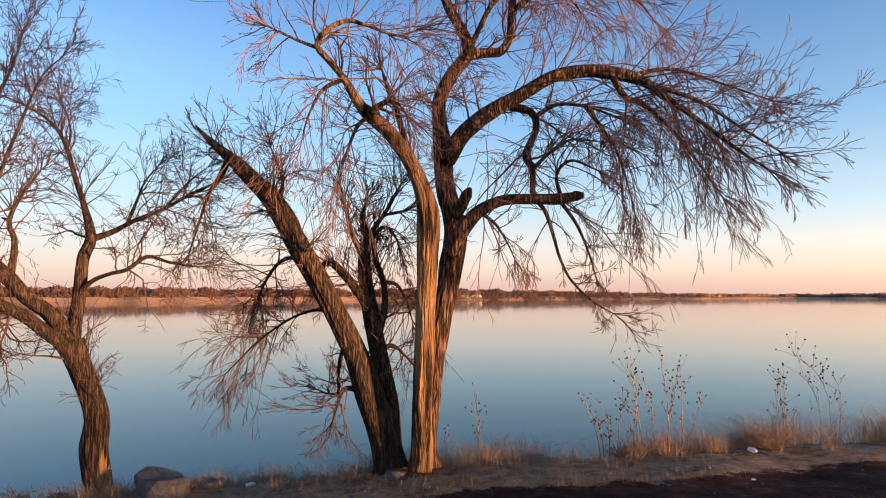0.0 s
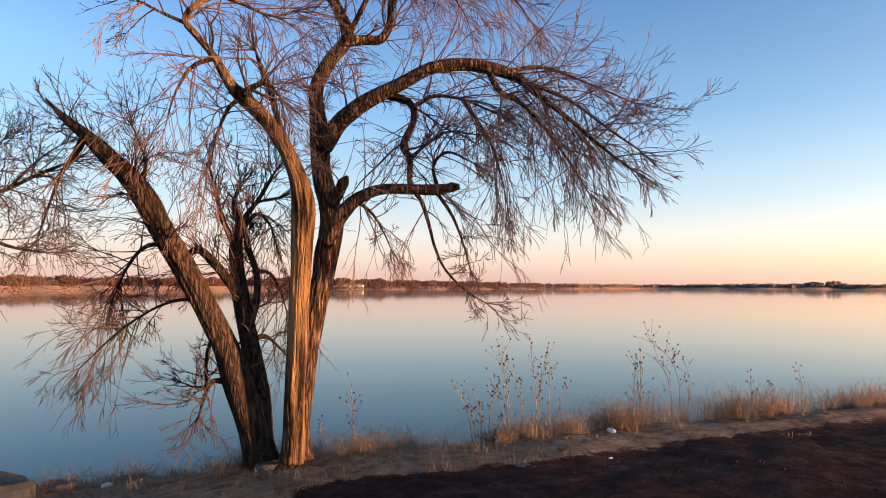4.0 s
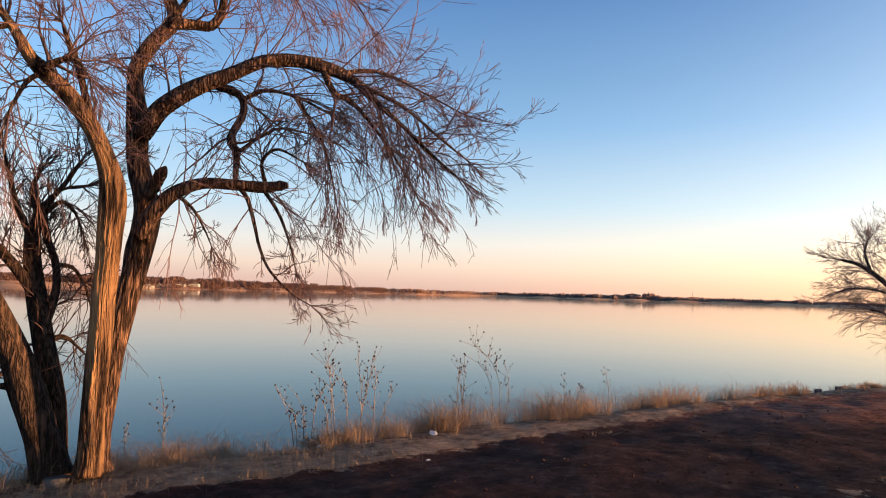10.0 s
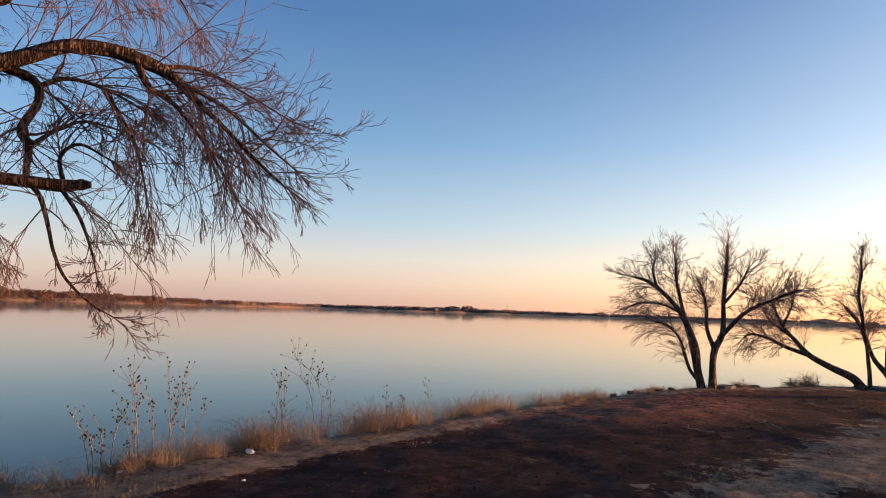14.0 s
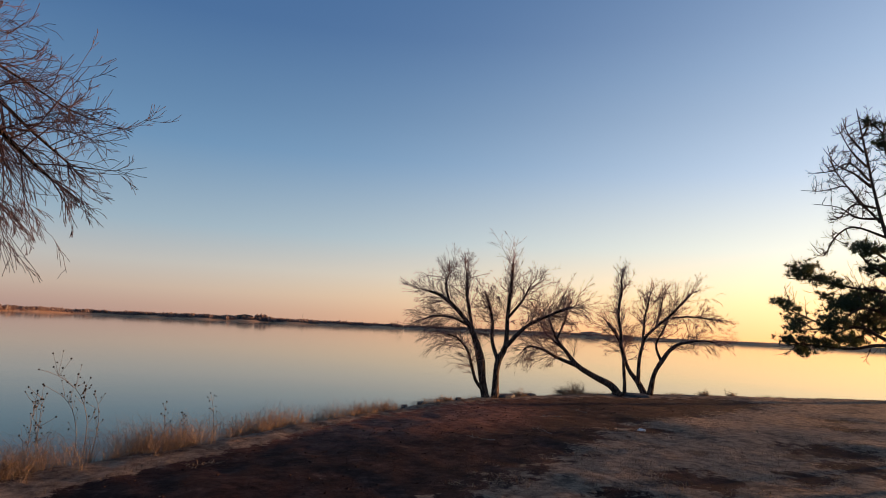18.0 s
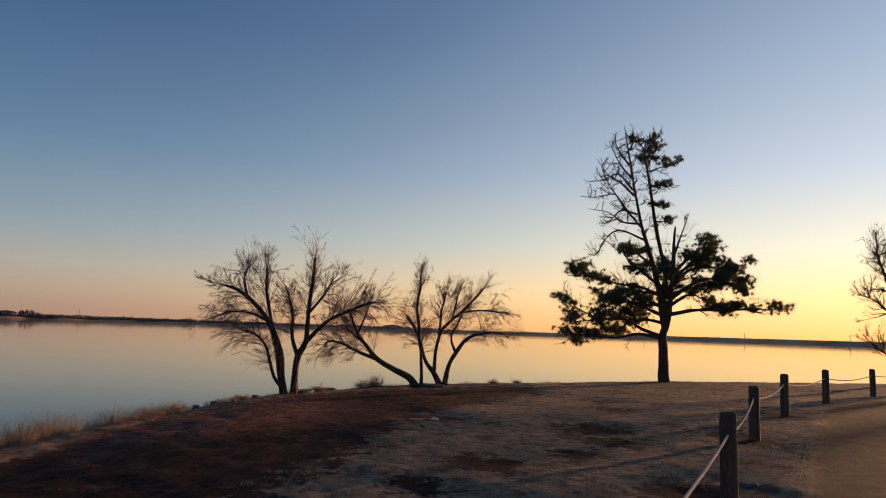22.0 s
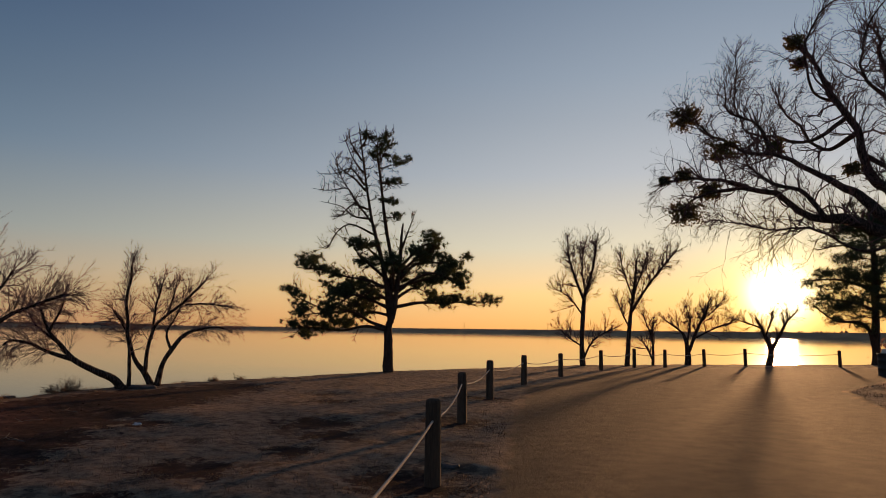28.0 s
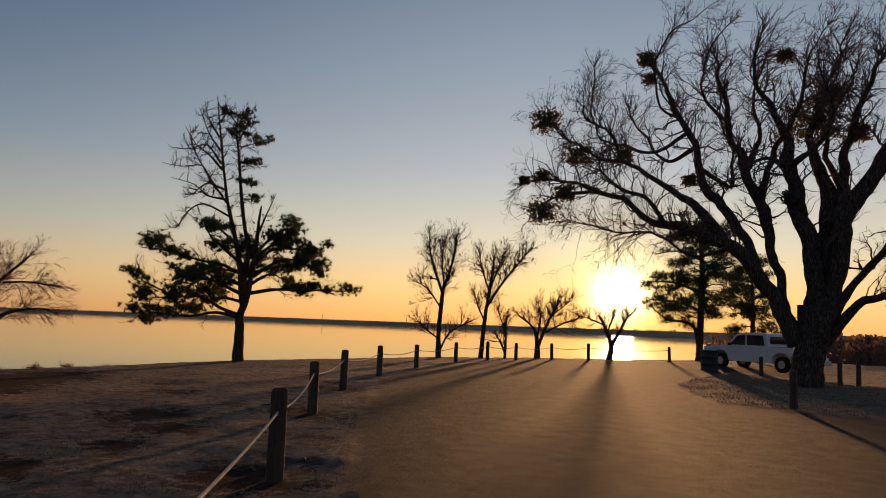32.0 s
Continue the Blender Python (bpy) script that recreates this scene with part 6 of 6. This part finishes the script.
def build_barrel(at):
    root = thing("trash_barrel", at, "dark round litter barrel standing on the grass", "barrel")
    bm = bmesh.new()
    prof = [(0.28, 0.0), (0.285, 0.03), (0.275, 0.06), (0.275, 0.30), (0.29, 0.32), (0.275, 0.34), (0.275, 0.62), (0.29, 0.64), (0.275, 0.66), (0.275, 0.90), (0.295, 0.92), (0.27, 0.93), (0.255, 0.9), (0.25, 0.1)]
    rows = [[bm.verts.new((1.35 * r * math.cos(a), 1.35 * r * math.sin(a), z)) for r, z in prof] for a in [k * math.tau / 24 for k in range(24)]]
    for k in range(24):
        for j in range(len(prof) - 1):
            bm.faces.new((rows[k][j], rows[(k + 1) % 24][j], rows[(k + 1) % 24][j + 1], rows[k][j + 1]))
    part("drum", bm, DARK_TRIM, root, "", True)


build_barrel((14.65, -29.7, height_at(14.65, -29.7)))


# ---- weeds with seed heads on the bank ----
def build_weed(x, y, height, seed, bend, heads):
    rng = np.random.default_rng(seed)
    root = thing("dry_weed", (x, y, height_at(x, y)), "tall dry weed stalk with dark round seed heads", "weed", "weeds along the bank")
    tw, tips = Twigs(seed, 4), []
    rows, way, p = [], np.array([0.0, 0, 1]), np.zeros(3)
    across = np.array([-0.86, 0.5, 0.0]) * bend
    for k in range(13):
        u = k / 12
        rows.append((*p, 0.0065 * (1 - 0.7 * u)))
        way = way + across * u * 0.16 + rng.normal(0, 0.05, 3)
        way /= np.linalg.norm(way)
        p = p + way * height / 12
    rows = np.array(rows)
    tw.add(rows)
    tips.append(rows[-1, :3])
    for _ in range(int(heads * 0.75)):
        i = int(rng.uniform(0.2, 1.0) ** 0.6 * 11)
        side = rng.normal(0, 1, 3)
        side[2] = abs(side[2]) * 0.6 + rng.uniform(0.3, 1.3)
        side /= np.linalg.norm(side)
        long = height * rng.uniform(0.05, 0.22)
        q, path = rows[i, :3].copy(), []
        for j in range(5):
            path.append((*q, 0.0032 - 0.0004 * j))
            side = side + np.array([0, 0, 0.12]) + rng.normal(0, 0.1, 3)
            side /= np.linalg.norm(side)
            q = q + side * long / 4
        tw.add(np.array(path))
        tips.append(np.array(path[-1][:3]))
        if rng.uniform() < 0.5:
            tips.append(np.array(path[2][:3]) + rng.normal(0, 0.015, 3))
    child("stalk", tw.mesh("stalk", STALK), root)
    for q in tips:
        ob = child("seed_head", SEED_MESH, root)
        ob.matrix_basis = Matrix.Translation(q) @ Matrix.Scale(float(rng.uniform(0.7, 1.2)), 4)


bm = bmesh.new()
bmesh.ops.create_icosphere(bm, subdivisions=1, radius=0.0112)
for vert in bm.verts:
    vert.co *= 1 + 0.25 * noise.noise(vert.co * 190)
SEED_MESH = bpy.data.meshes.new("seed_head")
bm.to_mesh(SEED_MESH)
bm.free()
SEED_MESH.materials.append(SEED)
for k, (x, y, h, bend, heads) in enumerate([(5.55, 8.75, 1.02, 0.5, 20), (5.2, 8.9, 0.55, -0.4, 8), (6.78, 7.92, 0.82, 0.9, 18), (6.72, 7.95, 0.66, 1.2, 14), (7.42, 7.62, 1.2, 0.1, 18), (7.08, 7.8, 1.0, 0.3, 14), (6.68, 7.95, 0.82, 0.2, 16), (6.85, 7.85, 0.78, -0.3, 16), (7.0, 7.75, 0.60, 0.6, 12),
                                            (7.13, 7.75, 1.28, -0.05, 24), (7.22, 7.65, 0.9, 0.4, 14), (7.38, 7.6, 1.15, -0.15, 20), (7.50, 7.5, 1.0, 0.15, 18), (7.62, 7.5, 0.7, -0.5, 8),
                                            (8.58, 7.05, 0.88, 0.1, 16), (8.66, 7.0, 0.95, 0.25, 16), (8.78, 7.02, 0.7, -0.1, 10), (9.25, 6.80, 1.42, 2.3, 26), (9.15, 6.85, 1.1, 1.8, 14), (9.3, 6.75, 0.85, 0.9, 14), (10.2, 6.3, 0.65, -0.5, 8), (11.3, 6.1, 0.75, 0.1, 8), (10.6, 6.2, 0.5, 0.8, 8)]):
    build_weed(x, y, h, 300 + k, bend, heads)


# ---- grasses ----
def blades(name, label, spots, mat, low, high, width, lean, seed, bend=1, kids=1):
    """Many thin blades, one object; spots are rows of x, y, scale."""
    rng = np.random.default_rng(seed)
    n = len(spots) * kids
    spots = np.repeat(spots, kids, axis=0)
    x, y = spots[:, 0] + rng.normal(0, 0.03, n) * (kids > 1), spots[:, 1] + rng.normal(0, 0.03, n) * (kids > 1)
    z = ground_height(x, y)[0] - 0.01
    h = rng.uniform(low, high, n) * spots[:, 2]
    a = rng.uniform(0, 6.283, n)
    tilt = np.abs(rng.normal(0, lean, n))
    if bend:
        h = h * (0.5 + 0.5 * np.minimum(tilt, 1))
    dx, dy = np.cos(a) * tilt, np.sin(a) * tilt
    w = width * rng.uniform(0.6, 1.3, n)
    px_, py_ = -np.sin(a) * w / 2, np.cos(a) * w / 2
    rows = []
    levels = ((0, 1.0), (0.5, 0.8), (1.0, 0.0)) if bend else ((0, 1.0), (1.0, 0.0))
    for u, k in levels:
        cx, cy, cz = x + dx * h * u ** 1.7, y + dy * h * u ** 1.7, z + h * u * (1 - 0.3 * np.minimum(tilt, 2) * u)
        if k:
            rows += [np.stack([cx - px_ * k, cy - py_ * k, cz], 1), np.stack([cx + px_ * k, cy + py_ * k, cz], 1)]
        else:
            rows.append(np.stack([cx, cy, cz], 1))
    m = len(rows)
    v = np.stack(rows, 1).reshape(-1, 3)
    base = (np.arange(n) * m)[:, None]
    faces = []
    if bend:
        quads = (base + np.array([[0, 1, 3, 2]])).tolist()
        faces = quads + (base + np.array([[2, 3, 4]])).tolist()
    else:
        faces = (base + np.array([[0, 1, 2]])).tolist()
    return tagged(new(name, mesh_from(name, v, faces, mat, False)), label, "grass", "", "stuff")


def scatter(n, box_, test, seed):
    rng = np.random.default_rng(seed)
    x, y = rng.uniform(box_[0], box_[1], n), rng.uniform(box_[2], box_[3], n)
    s = test(x, y, bank_distance(x, y), rng)
    keep = s > 0.05
    return np.stack([x[keep], y[keep], s[keep]], 1)


def tall_spots(x, y, d, rng):
    patch = np.clip(waves(x, y, 1.6, 21) * 0.9 + 1.3 * waves(x, y, 0.45, 25) + 0.45, 0, 1)
    where = np.exp(-((d + np.where(x > 9, 0.38, 0.2)) / 0.40) ** 2)
    strong = np.interp(x, [2, 5, 8, 8.8, 11, 13.2, 15, 17, 22], [0.6, 0.85, 1.05, 1.55, 1.5, 1.3, 0.85, 0.45, 0.3])
    return np.where((rng.uniform(size=x.size) < where * patch) & (x < 25), strong * (0.55 + 0.6 * patch), 0)


blades("tall_grass", "tall dry reddish-tan grass along the bank", scatter(90000, (1.5, 24, -7, 10.5), tall_spots, 5), DRY_GRASS, 0.10, 0.52, 0.0042, 1.5, 6, 1, 20)


def strip_spots(x, y, d, rng):
    dirt, road = edge_distance(x, y, DIRT), edge_distance(x, y, ROAD)
    ok = (d > -0.9) & (dirt < 0.02) & (road < -0.1) & (d < 3.2)
    return np.where(ok & (rng.uniform(size=x.size) < np.interp(x, [6, 7, 9, 10], [0.95, 0.55, 0.22, 0.09])), np.where(x < 6.5, 1.0, 0.6) + 0.6 * np.clip(waves(x, y, 0.8, 22), -0.5, 1), 0)


blades("bank_grass", "short matted dry grass on the bank", scatter(230000, (0.0, 16, 2, 10.5), strip_spots, 7), SHORT_GRASS, 0.02, 0.075, 0.0055, 2.0, 8, 0, 2)


def turf_spots(x, y, d, rng):
    dirt, road = edge_distance(x, y, DIRT), edge_distance(x, y, ROAD)
    r = np.hypot(x - EYE_X, y - EYE_Y)
    patch = waves(x, y, 1.4, 23) + 0.7 * waves(x, y, 0.5, 24)
    ok = (d > 0.2) & (road < -0.05) & (dirt < 0.5) & (worn_at(x, y) < 0.35) & (patch > -0.25 + 0.9 * np.clip(dirt + 0.5, 0, 1)) & (r > 1.2)
    return np.where(ok & (rng.uniform(size=x.size) < np.clip(9 / r, 0.12, 1)), 0.7 + 0.5 * np.clip(patch, 0, 1), 0)


blades("turf", "thin short winter turf, dry and trodden", scatter(260000, (1.5, 24, -16, 5.5), turf_spots, 9), SHORT_GRASS, 0.015, 0.055, 0.009, 1.8, 10, 0, 1)


def verge_spots(x, y, d, rng):
    ok = (d > 0.3) & (edge_distance(x, y, ROAD) < -0.05)
    return np.where(ok & (waves(x, y, 1.6, 27) > -0.3), 0.9 + 0.5 * np.clip(waves(x, y, 2.2, 28), 0, 1), 0)


blades("verge_grass", "short dry grass beyond the asphalt under the big tree", scatter(30000, (3, 15, -30, -15), verge_spots, 15), SHORT_GRASS, 0.03, 0.11, 0.02, 1.2, 16, 0, 1)


# ---- loose earth: clods, leaves and sticks ----
def litter(name, label, n, box_, inside, mat, low, high, flat, seed):
    rng = np.random.default_rng(seed)
    x, y = rng.uniform(box_[0], box_[1], n), rng.uniform(box_[2], box_[3], n)
    keep = edge_distance(x, y, inside) > 0.1
    x, y = x[keep], y[keep]
    z = ground_height(x, y)[0] - 0.035
    v, f, c = [], [], 0
    for px_, py_, pz_ in zip(x, y, z):
        s = low + (high - low) * rng.uniform() ** 3
        pts = rng.normal(0, 1, (6, 3)) * np.array([0.25, 0.25, 0.08]) + np.array([(1, 0, 0), (-1, 0, 0), (0, 1, 0), (0, -1, 0), (0, 0, 1), (0, 0, -0.4)])
        pts = pts * s * np.array([1, rng.uniform(0.4, 1), flat]) @ np.array(Matrix.Rotation(rng.uniform(0, 6.28), 3, "Z"))
        v += (pts + np.array([px_, py_, pz_ + s * flat * 0.3])).tolist()
        for q in ((0, 2, 4), (2, 1, 4), (1, 3, 4), (3, 0, 4), (2, 0, 5), (1, 2, 5), (3, 1, 5), (0, 3, 5)):
            f.append(tuple(k + c for k in q))
        c += 6
    return tagged(new(name, mesh_from(name, np.array(v), f, mat, False)), label, "ground litter", "", "stuff")


EARTH = two_tone("loose_earth", (0.017, 0.009, 0.007), (0.06, 0.031, 0.022), 6, 0.95, None, 30, 0.01)
litter("clods", "crumbled dark earth clods on bare soil", 9000, (3, 21.5, -5.5, 7.6), DIRT, EARTH, 0.006, 0.028, 0.6, 71)
litter("leaf_litter", "pale dead leaf scraps on dark soil", 2200, (3, 21.5, -5.5, 7.6), DIRT, SHORT_GRASS, 0.004, 0.016, 0.12, 72)


# ---- stones, litter and driftwood ----
def build_rock(x, y, size, tall, seed, label, name="rock"):
    bm = bmesh.new()
    bmesh.ops.create_icosphere(bm, subdivisions=3, radius=1.0)
    for vert in bm.verts:
        c = vert.co
        k = 1 + 0.28 * noise.noise(c * 0.9 + Vector((seed, 0, 0))) + 0.10 * noise.noise(c * 2.6 + Vector((0, seed, 0)))
        vert.co = Vector((c.x * size * k, c.y * size * 0.75 * k, (max(-0.5, min(c.z, 0.42)) * k) * tall))
    ob = part(name, bm, ROCK, None, "", False)
    ob.matrix_basis = pose(x, y, height_at(x, y) + tall * 0.12, 0, 0, seed * 77)
    return tagged(ob, label, "rock", "shore rocks")


for k, (x, y, s, t_) in enumerate([(2.22, 9.30, 0.33, 0.36), (2.68, 9.38, 0.2, 0.14), (1.35, 9.8, 0.16, 0.12), (4.45, 8.85, 0.13, 0.11), (3.3, 9.25, 0.22, 0.07), (1.0, 10.0, 0.2, 0.12), (1.8, 9.75, 0.12, 0.08), (4.26, 8.32, 0.13, 0.13)]):
    build_rock(x, y, s, t_, k + 1.3, "grey-brown stone half sunk in the bank")


for k, (x, y, s, t_) in enumerate([(18.55, 1.75, 0.30, 0.10), (21.2, -2.0, 0.42, 0.12), (21.45, -1.6, 0.3, 0.10), (15.9, 3.9, 0.09, 0.10), (16.3, 3.6, 0.07, 0.09), (17.0, 3.25, 0.10, 0.10), (17.6, 2.85, 0.07, 0.08), (19.6, 1.1, 0.2, 0.1), (8.36, -3.12, 0.12, 0.06)]):
    build_rock(x, y, s, t_, k + 4.1, "low flat stone on the edge of the bank")


def build_shrub(x, y, size, seed, label):
    root = thing("dry_shrub", (x, y, height_at(x, y)), label, "shrub", "shrubs on the bank")
    tw = Twigs(seed)
    for _ in range(int(70 * size / 0.3)):
        way = tw.rng.normal(0, 1, 3) * np.array([1, 1, 0.3]) + np.array([0, 0, 0.8])
        tw.shoot(tw.rng.normal(0, 0.25, 3) * size * np.array([1, 1, 0]), way, size * tw.rng.uniform(0.5, 1.1), 0.006, np.array([0, 0, -0.5]), 0.18, 1, 0.7, 4, 5, 0.003)
    tagged(child("twig_mass", tw.mesh("twig_mass", DRY_GRASS), root), kind="stuff")


for k, (x, y, s) in enumerate([(15.75, 4.35, 0.30), (15.1, 4.6, 0.22), (20.55, -0.2, 0.36), (20.2, 0.15, 0.24), (19.0, 1.35, 0.22), (22.4, -4.2, 0.22), (17.2, 3.1, 0.16), (23.0, -5.2, 0.18), (6.75, 7.6, 0.22), (7.05, 7.5, 0.2), (8.2, 7.0, 0.2), (1.0, 9.75, 0.22), (0.55, 9.9, 0.2), (1.35, 9.6, 0.18)]):
    build_shrub(x, y, s, 500 + k, "low tangled dry shrub on the bank edge")


def build_scrap(x, y, size, seed, label):
    bm = bmesh.new()
    bmesh.ops.create_icosphere(bm, subdivisions=3, radius=1.0)
    for vert in bm.verts:
        c = vert.co.copy()
        k = 1 + 0.45 * noise.noise(c * 1.5 + Vector((seed, 3, 0))) + 0.22 * noise.noise(c * 4 + Vector((seed, 0, 5)))
        vert.co = Vector((c.x * size * k, c.y * size * 0.6 * k, max(c.z, -0.3) * size * 0.42 * k))
    ob = part("litter_scrap", bm, PAPER, None, "", False)
    ob.matrix_basis = pose(x, y, height_at(x, y) + size * 0.14, 0, 0, seed * 50)
    return tagged(ob, label, "litter")


build_scrap(7.86, 6.86, 0.07, 1.2, "crumpled white foam scrap lying in dry grass")
build_scrap(6.70, 7.52, 0.05, 2.7, "small crumpled white paper in the weeds")
build_scrap(3.02, 9.1, 0.06, 4.1, "white plastic scrap among shore stones")
build_scrap(6.72, 6.05, 0.018, 6.4, "small pale scrap on the dark soil")
build_scrap(13.6, -0.55, 0.07, 8.2, "flat pale scrap on the worn turf")


def build_stick(x, y, length, turn, seed):
    rng = np.random.default_rng(seed)
    root = thing("fallen_stick", (x, y, height_at(x, y) - 0.012), "thin dry stick lying on the bare soil", "stick", "fallen sticks", "", turn)
    rows = np.array([(length * (u - 0.5), rng.normal(0, 0.02), 0.015 + abs(rng.normal(0, 0.02)) * u, 0.006 * (1.1 - 0.8 * u)) for u in np.linspace(0, 1, 8)])
    v, _, f = tube(rows, 5)
    child("stem", mesh_from("stem", v.reshape(-1, 3), f.tolist(), STALK), root)
    for k in (3, 5):
        side = np.array([(rows[k, 0] + 0.10 * u * length, rows[k, 1] + 0.22 * u * length * (1 if k == 3 else -1), rows[k, 2] + 0.05 * u, 0.005 * (1.1 - 0.8 * u)) for u in np.linspace(0, 1, 4)])
        v, _, f = tube(side, 4)
        child("side_twig", mesh_from("side_twig", v.reshape(-1, 3), f.tolist(), STALK), root)


for k, (x, y, long, turn) in enumerate([(12.9, 1.2, 0.5, 40), (11.8, 2.2, 0.45, 80), (14.9, 0.9, 0.5, 120), (16.2, 0.2, 0.5, 30), (3.6, 8.6, 0.6, 20), (3.1, 8.75, 0.5, 60)]):
    build_stick(x, y, long, turn, 800 + k)


# ---- the far shore ----
def far_place(heading, extra):
    r = float(np.interp(heading, FAR_HEADING, FAR_DISTANCE)) + extra
    x, y = EYE_X + r * math.sin(radians(heading)), EYE_Y + r * math.cos(radians(heading))
    return x, y, height_at(x, y)


def far_belt(name, label, headings, n, extra, seed, scale=1.0, place=None, coarse=1.0, mat=FAR_WOOD, bits=20):
    """A belt of leafless woods: many ragged little crowns in one mesh."""
    rng = np.random.default_rng(seed)
    h = rng.uniform(headings[0], headings[1], n)
    h = h + 1.2 * np.sin(h * 1.9) * 0.3
    r = (np.interp(h, FAR_HEADING, FAR_DISTANCE) if place is None else place) + rng.uniform(extra[0], extra[1], n)
    x, y = EYE_X + r * np.sin(np.radians(h)), EYE_Y + r * np.cos(np.radians(h))
    z = ground_height(x, y)[0]
    tall = (np.interp(h, FAR_HEADING, FAR_TREES) if place is None else 7.0) * scale * rng.uniform(0.7, 1.05, n) * (0.9 + 0.14 * np.sin(h * 3.3) * np.sin(h * 0.9 + 1))
    own = np.repeat(np.arange(n), bits)
    m = len(own)
    a, up, size = rng.uniform(0, 6.283, m), rng.uniform(0.05, 0.95, m), tall[own] * rng.uniform(0.08, 0.19, m) * coarse
    out = tall[own] * 0.75 * rng.uniform(0.0, 1.0, m) * (1.15 - 0.7 * up)
    cx, cy, cz = x[own] + np.cos(a) * out, y[own] + np.sin(a) * out, z[own] + tall[own] * up * 0.85
    b = rng.uniform(0, 3.14, m)
    w = np.arange(6)[None, :] * 1.047 + rng.uniform(-0.3, 0.3, (m, 6))
    q = size[:, None] * rng.uniform(0.45, 1.2, (m, 6))
    side = np.cos(w) * q * 0.8
    tufts = np.stack([cx[:, None] + np.cos(b)[:, None] * side, cy[:, None] + np.sin(b)[:, None] * side, cz[:, None] + np.sin(w) * q * 1.05], -1).reshape(-1, 3)
    stems = np.stack([np.stack([x - 0.03 * tall, y, z - 0.5], 1), np.stack([x + 0.03 * tall, y + 0.02 * tall, z - 0.5], 1), np.stack([x, y, z + tall * 0.8], 1)], 1).reshape(-1, 3)
    v = np.vstack([tufts, stems])
    f = np.arange(6 * m).reshape(-1, 6).tolist() + (6 * m + np.arange(3 * n)).reshape(-1, 3).tolist()
    return tagged(new(name, mesh_from(name, v, f, mat, False)), label, "woods", "", "stuff")


far_belt("far_woods", "leafless brown woods behind a tan field on the far shore", (-18, 27), 1500, (17, 80), 81, 0.95, None, 0.75, FAR_WOOD, 34)
far_belt("far_woods", "leafless brown woods down to the far waterline", (25, 54), 1300, (5, 80), 86, 1.1, None, 0.75, FAR_WOOD, 34)
far_belt("far_scrub", "brown scrub along the far waterline", (26, 54), 600, (-7, 8), 87, 0.42, None, 0.9, FAR_WOOD, 20)
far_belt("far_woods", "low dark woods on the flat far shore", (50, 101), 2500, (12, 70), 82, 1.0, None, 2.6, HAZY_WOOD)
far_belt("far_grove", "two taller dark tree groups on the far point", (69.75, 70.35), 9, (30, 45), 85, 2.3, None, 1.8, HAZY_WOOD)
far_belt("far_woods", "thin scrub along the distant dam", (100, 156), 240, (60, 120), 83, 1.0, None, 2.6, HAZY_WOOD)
far_belt("far_woods", "dark bare trees behind the parked truck", (158, 190), 150, (0, 60), 84, 0.8, 75, 0.3, FAR_WOOD, 260)


def build_house(heading, extra, wide, deep, tall, turn, label, siding=HOUSE_WALL):
    x, y, z = far_place(heading, extra)
    root = thing("lake_house", (x, y, z - 0.4), label, "house", "houses on the far shore", "", turn)
    bm = bmesh.new()
    box(bm, wide, deep, tall, pose(0, 0, tall / 2), 0.05)
    part("wall", bm, siding, root)
    part("roof", extrude_profile([(-wide / 2 - 0.4, tall - 0.05), (0, tall + 1.7), (wide / 2 + 0.4, tall - 0.05)], deep + 0.8, 0.05), HOUSE_ROOF, root)
    for k in (-0.28, 0.0, 0.28):
        for s in (-1, 1):
            bm = bmesh.new()
            box(bm, wide * 0.13, 0.1, tall * 0.35, pose(wide * k, s * (deep / 2 + 0.03), tall * 0.55), 0.02)
            part("window", bm, DARK_TRIM, root)


for k, (h, e, w, t_) in enumerate([(24.8, 30, 9, 2.6), (29.8, 6, 8, 1.7), (30.6, 9, 6, 1.6), (31.3, 7, 7, 1.7), (32.1, 10, 8, 1.8), (33.2, 14, 7, 2.0), (34.1, 75, 8, 2.6), (49.2, 40, 8, 2.6), (7.5, 35, 11, 2.8), (11.4, 50, 9, 2.8), (15.0, 60, 9, 2.6)]):
    build_house(h, e, w, 6.5, t_, -h + 12 * math.sin(k * 2.3), "small pale house among bare trees across the lake")
build_house(69.1, 24, 20, 8, 5.2, -70, "low dark building on the far point", HOUSE_ROOF)
build_house(97.7, 70, 26, 9, 3.4, -98, "long flat building on the horizon")


def build_mast(heading, extra, tall):
    x, y, z = far_place(heading, extra)
    root = thing("far_mast", (x, y, z - 0.3), "thin mast standing on the far shore", "mast", "masts on the far shore")
    path = np.array([(0, 0, tall * u, 0.32 * (1 - 0.55 * u)) for u in (0, 0.25, 0.5, 0.75, 1.0)])
    v, _, f = tube(path, 6)
    child("pole", mesh_from("pole", v.reshape(-1, 3), f.tolist(), MAST), root)
    for u in (0.72, 0.9):
        bm = bmesh.new()
        box(bm, 1.6, 0.25, 0.25, pose(0, 0, tall * u), 0.04)
        part("crossarm", bm, MAST, root)


for h, e, t_ in ((73.7, 60, 12), (77.3, 40, 6), (81.6, 60, 8), (89.0, 60, 6), (118.5, 60, 6), (125.9, 70, 6.5), (132.9, 70, 6.5), (52.6, 12, 5)):
    build_mast(h, e, t_)
